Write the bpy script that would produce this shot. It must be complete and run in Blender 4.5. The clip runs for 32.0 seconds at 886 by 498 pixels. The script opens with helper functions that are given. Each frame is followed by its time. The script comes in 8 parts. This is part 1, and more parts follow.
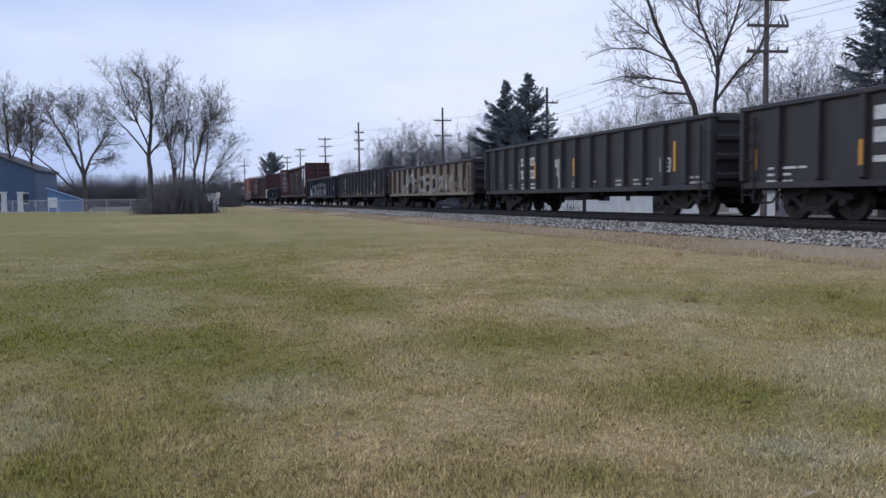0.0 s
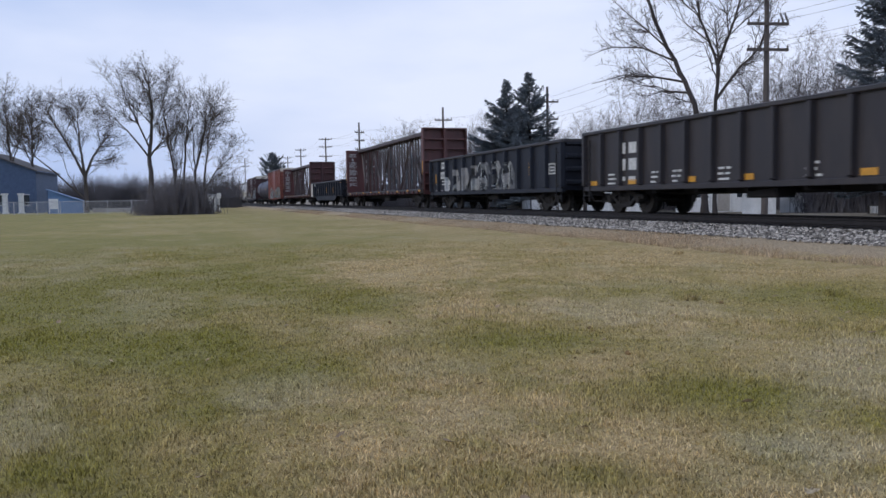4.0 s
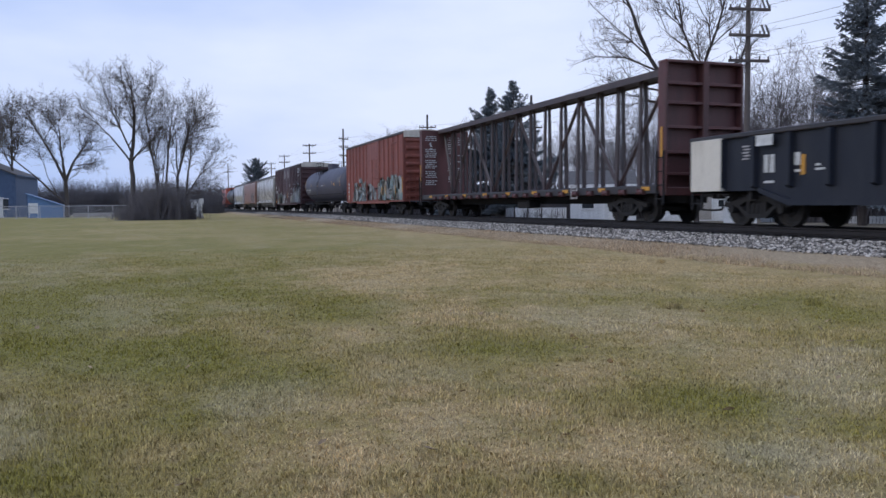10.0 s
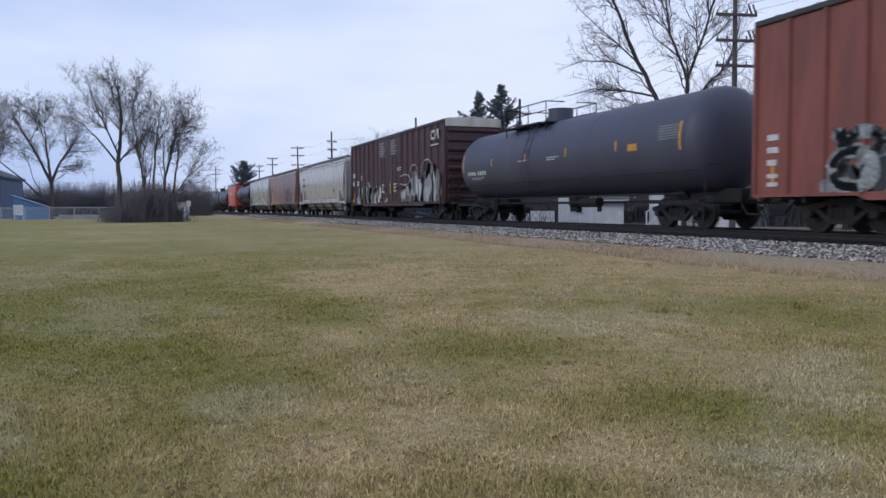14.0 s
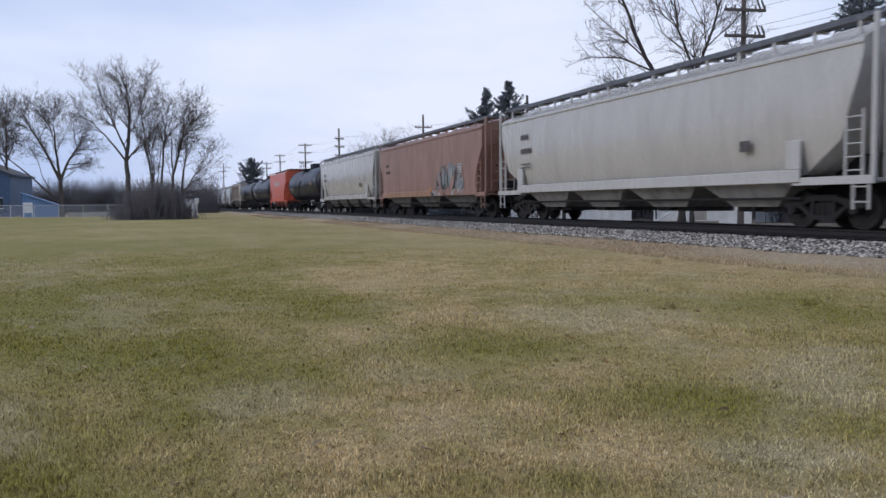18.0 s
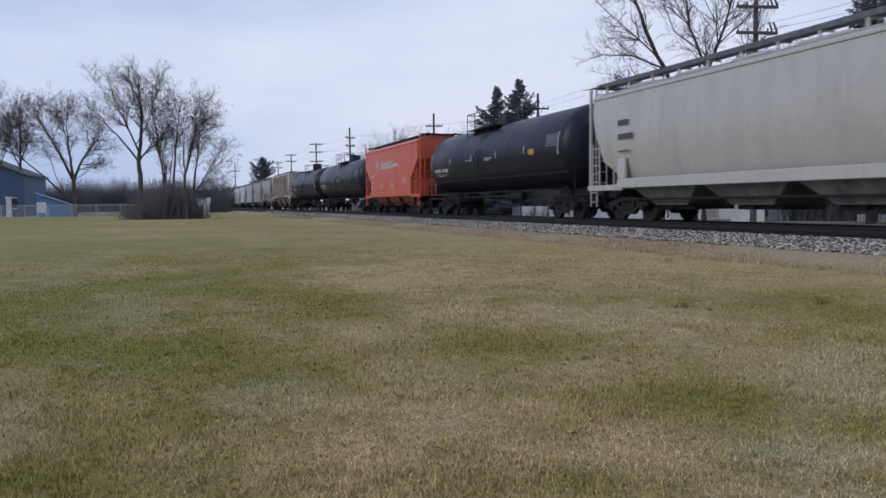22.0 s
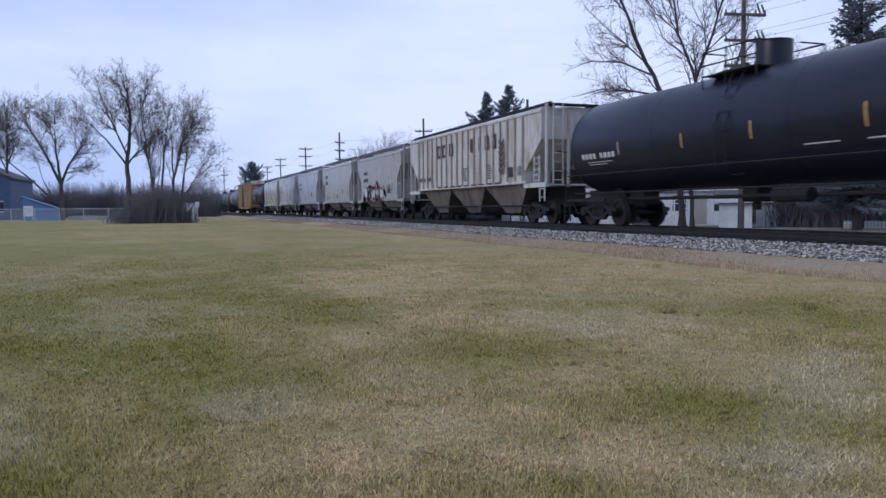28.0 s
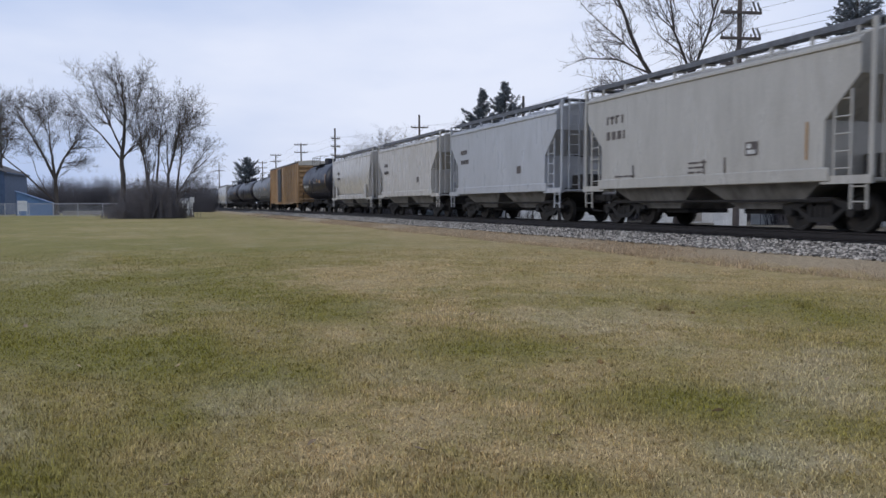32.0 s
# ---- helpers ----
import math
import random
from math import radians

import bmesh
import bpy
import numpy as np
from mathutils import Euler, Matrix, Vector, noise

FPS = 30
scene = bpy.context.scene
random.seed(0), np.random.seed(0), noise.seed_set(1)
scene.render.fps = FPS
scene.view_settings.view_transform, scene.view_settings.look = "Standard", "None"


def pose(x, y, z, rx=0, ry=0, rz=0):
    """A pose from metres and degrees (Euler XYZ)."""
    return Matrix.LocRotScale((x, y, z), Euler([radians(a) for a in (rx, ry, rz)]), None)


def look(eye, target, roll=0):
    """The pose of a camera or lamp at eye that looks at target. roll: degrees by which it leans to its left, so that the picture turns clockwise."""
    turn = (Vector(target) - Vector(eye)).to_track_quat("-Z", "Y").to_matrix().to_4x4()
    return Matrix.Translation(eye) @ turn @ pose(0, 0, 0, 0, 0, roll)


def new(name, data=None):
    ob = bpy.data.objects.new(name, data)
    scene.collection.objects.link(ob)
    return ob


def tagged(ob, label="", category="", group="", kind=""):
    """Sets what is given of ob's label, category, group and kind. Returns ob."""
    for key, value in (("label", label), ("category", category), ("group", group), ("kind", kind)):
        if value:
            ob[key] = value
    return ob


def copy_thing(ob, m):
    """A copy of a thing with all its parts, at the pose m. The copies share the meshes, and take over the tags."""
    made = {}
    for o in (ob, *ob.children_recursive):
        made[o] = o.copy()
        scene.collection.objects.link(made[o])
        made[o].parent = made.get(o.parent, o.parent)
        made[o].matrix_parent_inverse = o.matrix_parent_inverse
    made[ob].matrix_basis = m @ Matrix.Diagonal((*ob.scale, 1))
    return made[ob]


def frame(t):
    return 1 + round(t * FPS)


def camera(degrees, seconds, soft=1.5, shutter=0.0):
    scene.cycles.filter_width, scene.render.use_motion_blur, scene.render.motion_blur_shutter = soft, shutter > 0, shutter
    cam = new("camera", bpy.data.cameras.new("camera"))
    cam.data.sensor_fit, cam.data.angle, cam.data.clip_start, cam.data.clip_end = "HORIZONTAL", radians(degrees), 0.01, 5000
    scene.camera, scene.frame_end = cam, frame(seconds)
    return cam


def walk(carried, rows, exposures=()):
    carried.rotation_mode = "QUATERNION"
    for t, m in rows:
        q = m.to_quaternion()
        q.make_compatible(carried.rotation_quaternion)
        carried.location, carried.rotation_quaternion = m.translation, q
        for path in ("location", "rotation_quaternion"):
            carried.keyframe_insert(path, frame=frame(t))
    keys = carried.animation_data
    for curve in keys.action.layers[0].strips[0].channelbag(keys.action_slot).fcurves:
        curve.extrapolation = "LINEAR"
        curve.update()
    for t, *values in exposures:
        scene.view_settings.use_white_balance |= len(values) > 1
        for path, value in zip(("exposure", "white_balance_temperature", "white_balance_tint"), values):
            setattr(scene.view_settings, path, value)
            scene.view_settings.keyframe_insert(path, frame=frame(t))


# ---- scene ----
# World: x to the right, y along the track away from the eye, z up from the lawn.
cam = camera(59.12, 32.0, soft=1.5, shutter=0.3)
EYE = (0.0, 0.0, 1.3)
PATH = [  # seconds, yaw, pitch, roll
    (0.0, -18.77, -3.75, 0.65),
    (0.5, -18.95, -3.81, 0.86),
    (1.0, -18.70, -3.53, 0.93),
    (1.5, -18.93, -3.34, 0.83),
    (2.0, -19.09, -3.50, 0.81),
    (2.5, -19.05, -3.69, 0.84),
    (3.0, -18.74, -3.62, 0.95),
    (3.5, -18.66, -3.80, 0.94),
    (5.5, -19.02, -3.62, 0.66),
    (6.0, -18.75, -3.69, 0.68),
    (6.5, -18.97, -3.58, 0.67),
    (7.0, -19.23, -3.66, 0.56),
    (7.5, -19.41, -3.69, 0.61),
    (8.0, -19.46, -3.42, 0.60),
    (8.5, -19.74, -3.41, 0.53),
    (9.0, -20.11, -3.29, 0.47),
    (9.5, -20.11, -3.29, 0.49),
    (10.0, -19.90, -3.26, 0.48),
    (10.5, -20.01, -3.22, 0.50),
    (11.0, -19.90, -3.23, 0.42),
    (11.5, -20.06, -3.02, 0.48),
    (12.0, -20.47, -3.12, 0.33),
    (12.5, -20.74, -3.24, 0.34),
    (13.0, -20.67, -3.48, 0.40),
    (13.5, -20.43, -3.24, 0.49),
    (14.0, -20.75, -3.04, 0.29),
    (14.5, -20.64, -3.01, 0.24),
    (16.5, -20.21, -3.18, 0.61),
    (17.0, -20.32, -3.03, 0.51),
    (17.5, -20.53, -3.21, 0.44),
    (18.0, -20.21, -3.27, 0.40),
    (18.5, -20.52, -3.38, 0.36),
    (19.0, -20.26, -3.20, 0.39),
    (19.5, -20.21, -2.94, 0.38),
    (20.0, -19.97, -3.07, 0.43),
    (20.5, -19.90, -3.05, 0.45),
    (21.0, -19.78, -3.12, 0.48),
    (21.5, -19.75, -3.25, 0.47),
    (22.0, -19.42, -3.35, 0.56),
    (22.5, -19.45, -3.27, 0.45),
    (23.0, -19.49, -3.25, 0.45),
    (23.5, -19.70, -3.25, 0.46),
    (24.0, -19.70, -3.41, 0.39),
    (24.5, -19.66, -3.32, 0.46),
    (25.0, -19.64, -3.20, 0.39),
    (25.5, -19.84, -3.14, 0.51),
    (27.5, -19.97, -3.27, 0.24),
    (28.0, -20.19, -2.98, 0.34),
    (28.5, -20.33, -2.72, 0.29),
    (29.0, -20.47, -2.82, 0.18),
    (29.5, -20.68, -2.89, 0.16),
    (30.0, -20.72, -3.08, 0.14),
    (30.5, -20.64, -3.22, 0.18),
    (31.0, -20.52, -3.03, 0.20),
    (31.5, -20.64, -3.05, 0.08),
    (32.0, -20.52, -3.24, 0.10),
]
walk(cam, [(t, pose(*EYE, 90 + p, r, w)) for t, w, p, r in PATH],
     exposures=[(0.0, 0.0, 6200, 11), (2.0, 0.0, 6250, 11), (3.0, 0.0, 6400, 10), (6.0, -0.03, 6150, 11), (10.0, 0.0, 6080, 11.3), (12.0, -0.04, 6250, 10.5), (13.0, 0.0, 6350, 10), (14.0, -0.02, 6200, 10),
                (17.0, 0.02, 6400, 10), (18.0, 0.02, 6450, 10), (19.0, -0.08, 6250, 10.5), (20.0, -0.08, 6250, 10.8), (22.0, -0.15, 6450, 10), (23.2, -0.06, 5800, 17), (24.0, 0.0, 5300, 21), (25.5, -0.02, 5150, 20),
                (28.0, -0.03, 5800, 14), (29.5, -0.05, 6500, 9), (32.0, -0.04, 6550, 9)])

TRACK_X, RAIL_Z = 15.58, 0.66


def travel(t):
    """How far the train has gone by t seconds."""
    return 11.42 * t


# ---- light: an overcast sky, brighter towards the open lawn ----
def build_light():
    w = bpy.data.worlds.new("overcast_sky")
    scene.world = w
    w.use_nodes = True
    nt = w.node_tree
    nt.nodes.clear()
    N = nt.nodes.new
    out, bg, sky = N("ShaderNodeOutputWorld"), N("ShaderNodeBackground"), N("ShaderNodeTexSky")
    sky.sky_type = "NISHITA"
    sky.sun_disc = False
    sky.sun_elevation = radians(24)
    sky.sun_rotation = radians(-75)
    sky.air_density, sky.dust_density = 1.0, 3.0
    co, mp, nz = N("ShaderNodeTexCoord"), N("ShaderNodeMapping"), N("ShaderNodeTexNoise")
    mp.inputs["Scale"].default_value = (1.0, 1.0, 3.2)
    nz.inputs["Scale"].default_value = 1.35
    nz.inputs["Detail"].default_value = 6.0
    nz.inputs["Roughness"].default_value = 0.5
    ramp = N("ShaderNodeValToRGB")
    ramp.color_ramp.elements[0].position = 0.37
    ramp.color_ramp.elements[0].color = (4.2, 5.7, 9.3, 1)
    ramp.color_ramp.elements[1].position = 0.74
    ramp.color_ramp.elements[1].color = (9.0, 9.6, 11.6, 1)
    mix = N("ShaderNodeMix")
    mix.data_type = "RGBA"
    mix.inputs["Factor"].default_value = 0.88
    L = nt.links.new
    L(co.outputs["Generated"], mp.inputs["Vector"])
    L(mp.outputs["Vector"], nz.inputs["Vector"])
    # the cloud is thinner, and so bluer, on one side of the sky
    xyz, lean = N("ShaderNodeSeparateXYZ"), N("ShaderNodeMath")
    lean.operation = "MULTIPLY_ADD"
    lean.inputs[1].default_value = 0.30
    L(co.outputs["Generated"], xyz.inputs["Vector"])
    L(xyz.outputs["X"], lean.inputs[0])
    L(nz.outputs["Fac"], lean.inputs[2])
    L(lean.outputs["Value"], ramp.inputs["Fac"])
    L(sky.outputs["Color"], mix.inputs["A"])
    L(ramp.outputs["Color"], mix.inputs["B"])
    L(mix.outputs["Result"], bg.inputs["Color"])
    bg.inputs["Strength"].default_value = 0.096
    L(bg.outputs["Background"], out.inputs["Surface"])
    sun = bpy.data.lights.new("sun", "SUN")
    sun.energy, sun.angle, sun.color = 0.9, radians(25), (1.0, 0.96, 0.90)
    ob = new("sun", sun)
    ob.matrix_world = look((-60, -4, 30), (0, 0, 0))


build_light()


# ---- materials ----
def surface(name, base, alt, scale=4.0, fine=60.0, rough=0.7, metal=0.0, bump=0.2, bump_dist=0.01,
            stretch=(1, 1, 1), amount=(0.35, 0.7), tint=0.0, fine_amount=0.35, spec=0.5):
    """base, worn or stained to alt in patches; a fine grain over both. stretch pulls the patches out; tint: change from piece to piece."""
    m = bpy.data.materials.new(name)
    m.use_nodes = True
    nt = m.node_tree
    bs = nt.nodes["Principled BSDF"]
    N, L = nt.nodes.new, nt.links.new
    co, mp = N("ShaderNodeTexCoord"), N("ShaderNodeMapping")
    mp.inputs["Scale"].default_value = stretch
    L(co.outputs["Object"], mp.inputs["Vector"])
    n1, n2 = N("ShaderNodeTexNoise"), N("ShaderNodeTexNoise")
    n1.inputs["Scale"].default_value, n1.inputs["Detail"].default_value = scale, 8.0
    n1.inputs["Roughness"].default_value = 0.62
    n2.inputs["Scale"].default_value, n2.inputs["Detail"].default_value = fine, 3.0
    L(mp.outputs["Vector"], n1.inputs["Vector"])
    L(co.outputs["Object"], n2.inputs["Vector"])
    r1 = N("ShaderNodeMapRange")
    r1.inputs["From Min"].default_value, r1.inputs["From Max"].default_value = amount
    L(n1.outputs["Fac"], r1.inputs["Value"])
    mix = N("ShaderNodeMix")
    mix.data_type = "RGBA"
    mix.inputs["A"].default_value, mix.inputs["B"].default_value = (*base, 1), (*alt, 1)
    L(r1.outputs["Result"], mix.inputs["Factor"])
    hsv = N("ShaderNodeHueSaturation")
    L(mix.outputs["Result"], hsv.inputs["Color"])
    val = N("ShaderNodeMapRange")
    val.inputs["From Min"].default_value, val.inputs["From Max"].default_value = 0.25, 0.75
    val.inputs["To Min"].default_value, val.inputs["To Max"].default_value = 1 - fine_amount, 1 + fine_amount
    L(n2.outputs["Fac"], val.inputs["Value"])
    if tint:
        info, rr, mul = N("ShaderNodeObjectInfo"), N("ShaderNodeMapRange"), N("ShaderNodeMath")
        rr.inputs["To Min"].default_value, rr.inputs["To Max"].default_value = 1 - tint, 1 + tint
        mul.operation = "MULTIPLY"
        L(info.outputs["Random"], rr.inputs["Value"])
        L(rr.outputs["Result"], mul.inputs[0])
        L(val.outputs["Result"], mul.inputs[1])
        L(mul.outputs["Value"], hsv.inputs["Value"])
    else:
        L(val.outputs["Result"], hsv.inputs["Value"])
    L(hsv.outputs["Color"], bs.inputs["Base Color"])
    rg = N("ShaderNodeMapRange")
    rg.inputs["To Min"].default_value, rg.inputs["To Max"].default_value = max(0.05, rough - 0.15), min(1, rough + 0.15)
    L(n1.outputs["Fac"], rg.inputs["Value"])
    L(rg.outputs["Result"], bs.inputs["Roughness"])
    bs.inputs["Metallic"].default_value = metal
    bs.inputs["Specular IOR Level"].default_value = spec
    if bump:
        b = N("ShaderNodeBump")
        b.inputs["Strength"].default_value, b.inputs["Distance"].default_value = bump, bump_dist
        L(n2.outputs["Fac"], b.inputs["Height"])
        L(b.outputs["Normal"], bs.inputs["Normal"])
    return m


def paint(name, base, alt, amount=(0.45, 0.75), rough=0.5, scale=2.2, fine=38.0, fine_amount=0.16, spec=0.5):
    """Weathered paint on steel: stains run down in streaks."""
    return surface(name, base, alt, scale, fine, rough, 0.0, 0.12, 0.004, (1.0, 1.0, 0.22), amount, 0.0, fine_amount, spec)


M = {}
RUST, GRIME = (0.11, 0.050, 0.028), (0.035, 0.030, 0.027)
M["black"] = paint("worn_black_paint", (0.026, 0.022, 0.024), (0.046, 0.038, 0.037))
M["black_brown"] = paint("brown_black_paint", (0.029, 0.026, 0.028), (0.055, 0.045, 0.042))
M["navy"] = paint("blue_black_paint", (0.015, 0.0175, 0.026), (0.028, 0.030, 0.037), spec=0.3)
M["tank"] = paint("satin_black_tank_paint", (0.0085, 0.0090, 0.0185), (0.015, 0.0155, 0.027), rough=0.40, scale=0.8, spec=0.36)
M["tank_dusty"] = paint("dusty_blue_black_tank_paint", (0.058, 0.058, 0.086), (0.082, 0.080, 0.100), rough=0.55, scale=0.8)
M["tank_grey"] = paint("grey_tank_paint", (0.15, 0.155, 0.168), (0.09, 0.088, 0.09), rough=0.45)
M["tan_rust"] = paint("faded_tan_paint_with_rust", (0.225, 0.187, 0.135), (0.100, 0.072, 0.050), (0.38, 0.70))
M["maroon"] = paint("maroon_paint", (0.112, 0.037, 0.034), (0.060, 0.030, 0.028), (0.40, 0.75))
M["box_red"] = paint("faded_red_boxcar_paint", (0.255, 0.072, 0.048), (0.135, 0.044, 0.034), (0.36, 0.74))
M["box_brown"] = paint("dark_brown_boxcar_paint", (0.070, 0.027, 0.027), (0.038, 0.021, 0.022), (0.4, 0.78))
M["box_yellow"] = paint("dirty_yellow_paint", (0.37, 0.220, 0.095), (0.20, 0.122, 0.065), (0.4, 0.75))
M["grey"] = paint("light_grey_hopper_paint", (0.400, 0.378, 0.338), (0.30, 0.28, 0.247), (0.42, 0.82), rough=0.30, spec=0.7)
M["white"] = paint("off_white_hopper_paint", (0.495, 0.465, 0.425), (0.375, 0.350, 0.315), (0.45, 0.85), rough=0.28, spec=0.8)
M["cool_grey"] = paint("cool_grey_hopper_paint", (0.40, 0.405, 0.42), (0.31, 0.31, 0.315), (0.42, 0.82), rough=0.30, spec=0.7)
M["peach"] = paint("faded_peach_brown_paint", (0.325, 0.172, 0.118), (0.215, 0.118, 0.082), (0.38, 0.72), rough=0.34, spec=0.7)
M["orange"] = paint("bright_red_orange_paint", (0.64, 0.128, 0.064), (0.50, 0.102, 0.056), (0.45, 0.85), rough=0.34, spec=0.45)
M["orange_grime"] = paint("grimy_red_orange_paint", (0.34, 0.080, 0.055), (0.10, 0.040, 0.032), (0.36, 0.72))
M["cream"] = paint("rust_streaked_cream_paint", (0.56, 0.53, 0.475), (0.25, 0.155, 0.105), (0.48, 0.74))
M["cream_rib"] = paint("rusty_cream_rib_paint", (0.35, 0.30, 0.25), (0.15, 0.092, 0.068), (0.40, 0.66))
# cream darkened for dirt and for the shade under the body
M["cream_bay"] = paint("dirty_shaded_cream_paint", (0.190, 0.165, 0.140), (0.060, 0.048, 0.040), (0.34, 0.66))
M["sill_orange"] = paint("rusty_orange_sill_paint", (0.37, 0.205, 0.125), (0.24, 0.13, 0.08), (0.4, 0.7))
M["roof_white"] = paint("chalky_white_roof_paint", (0.62, 0.57, 0.48), (0.38, 0.33, 0.26))
# running gear: the shade under the cars is put into these near-black colours
M["under"] = surface("shaded_underframe_grime", (0.010, 0.0095, 0.010), (0.022, 0.019, 0.019), 3.0, 40, 0.9)
M["truck"] = surface("truck_cast_steel", (0.011, 0.0105, 0.0105), (0.025, 0.022, 0.021), 4.0, 50, 0.9)
M["wheel"] = surface("wheel_steel", (0.012, 0.011, 0.0105), (0.028, 0.023, 0.020), 5.0, 50, 0.75, 0.1)
M["galv"] = surface("galvanised_walkway", (0.16, 0.17, 0.19), (0.09, 0.09, 0.10), 5.0, 60, 0.6, 0.4)
M["decal"] = surface("white_stencil_paint", (0.62, 0.62, 0.60), (0.40, 0.40, 0.38), 6.0, 70, 0.6, bump=0)
M["decal_soft"] = surface("faded_white_stencil_paint", (0.42, 0.40, 0.39), (0.26, 0.24, 0.235), 6.0, 70, 0.6, bump=0)
M["decal_grey"] = surface("dusty_grey_stencil_paint", (0.20, 0.21, 0.21), (0.11, 0.11, 0.11), 6.0, 70, 0.6, bump=0)
M["mark_brown"] = surface("brown_black_stencil_paint", (0.050, 0.025, 0.022), (0.10, 0.05, 0.04), 6.0, 70, 0.6, bump=0)
M["decal_dark"] = surface("dark_stencil_paint", (0.06, 0.05, 0.05), (0.12, 0.10, 0.09), 6.0, 70, 0.6, bump=0)
M["amber"] = surface("dull_amber_reflective_sheet", (0.50, 0.29, 0.09), (0.34, 0.20, 0.07), 8.0, 70, 0.5, bump=0)
M["red_mark"] = surface("faded_red_mark", (0.42, 0.07, 0.06), (0.30, 0.06, 0.05), 8.0, 70, 0.5, bump=0)
M["yellow"] = surface("yellow_reflective_sheet", (0.62, 0.30, 0.03), (0.45, 0.22, 0.03), 8.0, 70, 0.4, bump=0)
M["graf_pale"] = surface("pale_grey_spray_paint", (0.42, 0.44, 0.43), (0.26, 0.28, 0.28), 2.5, 40, 0.6, bump=0, amount=(0.4, 0.62))
M["graf_dim"] = surface("thin_grey_spray_paint", (0.16, 0.17, 0.175), (0.30, 0.31, 0.30), 2.0, 30, 0.7, bump=0, amount=(0.35, 0.62))
M["graf_teal"] = surface("grey_teal_spray_paint", (0.17, 0.24, 0.25), (0.26, 0.30, 0.28), 2.0, 30, 0.7, bump=0)
M["graf_tan"] = surface("faded_tan_spray_paint", (0.34, 0.31, 0.26), (0.15, 0.12, 0.09), 2.2, 30, 0.7, bump=0, amount=(0.36, 0.62))
M["graf_mauve"] = surface("dull_mauve_spray_paint", (0.26, 0.18, 0.17), (0.34, 0.19, 0.14), 2.2, 30, 0.7, bump=0, amount=(0.4, 0.6))
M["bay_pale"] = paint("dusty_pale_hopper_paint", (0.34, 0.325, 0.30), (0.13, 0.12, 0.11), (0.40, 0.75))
# bay grey: grime, and under-car shade put into the same darker colour
M["bay_grey"] = paint("grimy_shaded_grey_paint", (0.215, 0.208, 0.195), (0.070, 0.064, 0.058), (0.36, 0.7))
M["rust_post"] = paint("dark_rusty_post_paint", (0.052, 0.037, 0.036), (0.085, 0.060, 0.056), (0.4, 0.75))
M["graf_pink"] = surface("chalky_pink_spray_paint", (0.42, 0.22, 0.21), (0.34, 0.14, 0.14), 2.4, 30, 0.7, bump=0)
M["graf_haze"] = surface("thin_worn_grey_spray_paint", (0.085, 0.09, 0.10), (0.15, 0.155, 0.16), 2.0, 30, 0.7, bump=0, amount=(0.35, 0.65))
M["graf_faded"] = surface("worn_grey_spray_paint", (0.19, 0.185, 0.18), (0.28, 0.275, 0.27), 2.0, 30, 0.7, bump=0, amount=(0.35, 0.65))
M["graf_chalk"] = surface("chalky_cream_spray_paint", (0.45, 0.43, 0.37), (0.31, 0.31, 0.285), 2.4, 30, 0.7, bump=0, amount=(0.4, 0.65))
M["graf_white"] = surface("white_spray_paint", (0.58, 0.58, 0.57), (0.42, 0.42, 0.42), 3.0, 40, 0.6, bump=0)
M["graf_dark"] = surface("black_spray_paint", (0.02, 0.02, 0.022), (0.05, 0.05, 0.05), 3.0, 40, 0.6, bump=0)
M["graf_blue"] = surface("grey_blue_spray_paint", (0.20, 0.27, 0.30), (0.12, 0.17, 0.20), 3.0, 40, 0.6, bump=0)
M["graf_red"] = surface("dull_red_spray_paint", (0.30, 0.08, 0.08), (0.20, 0.07, 0.07), 3.0, 40, 0.6, bump=0)
M["rail"] = surface("rail_steel", (0.030, 0.024, 0.022), (0.018, 0.015, 0.014), 6.0, 60, 0.5, 0.3)
M["tie"] = surface("creosoted_timber", (0.018, 0.015, 0.014), (0.036, 0.030, 0.027), 5.0, 60, 0.9, stretch=(0.3, 3, 3))
M["bark"] = surface("grey_brown_bark", (0.060, 0.048, 0.042), (0.105, 0.090, 0.080), 3.0, 40, 0.95, bump=0.5, stretch=(3, 3, 0.6))
M["bark_dark"] = surface("dark_wet_bark", (0.040, 0.032, 0.030), (0.075, 0.062, 0.056), 3.0, 40, 0.95, bump=0.5, stretch=(3, 3, 0.6))
M["twig"] = surface("bare_twigs", (0.105, 0.092, 0.092), (0.15, 0.135, 0.135), 2.0, 30, 0.95, bump=0)
M["brush"] = surface("grey_brush", (0.120, 0.108, 0.112), (0.17, 0.155, 0.158), 2.0, 30, 0.95, bump=0)
M["brush_dark"] = surface("dark_grey_brush", (0.090, 0.085, 0.095), (0.13, 0.122, 0.13), 2.0, 30, 0.95, bump=0)
# base paler and bluer than needles are: haze is put into the colour
M["needle"] = surface("spruce_needles", (0.145, 0.168, 0.190), (0.195, 0.218, 0.235), 1.2, 12, 0.9, bump=0, fine_amount=0.5)
M["pole"] = surface("weathered_pole_timber", (0.085, 0.068, 0.058), (0.13, 0.11, 0.10), 4.0, 40, 0.95, stretch=(4, 4, 0.4))
M["wire"] = surface("dark_cable", (0.10, 0.10, 0.11), (0.08, 0.08, 0.09), 3.0, 30, 0.6, bump=0)
M["ceramic"] = surface("brown_grey_insulator", (0.16, 0.15, 0.15), (0.10, 0.09, 0.09), 6.0, 30, 0.35, bump=0)
M["house_white"] = surface("white_clapboard_paint", (0.76, 0.76, 0.75), (0.60, 0.60, 0.58), 2.0, 30, 0.7, bump=0.1)
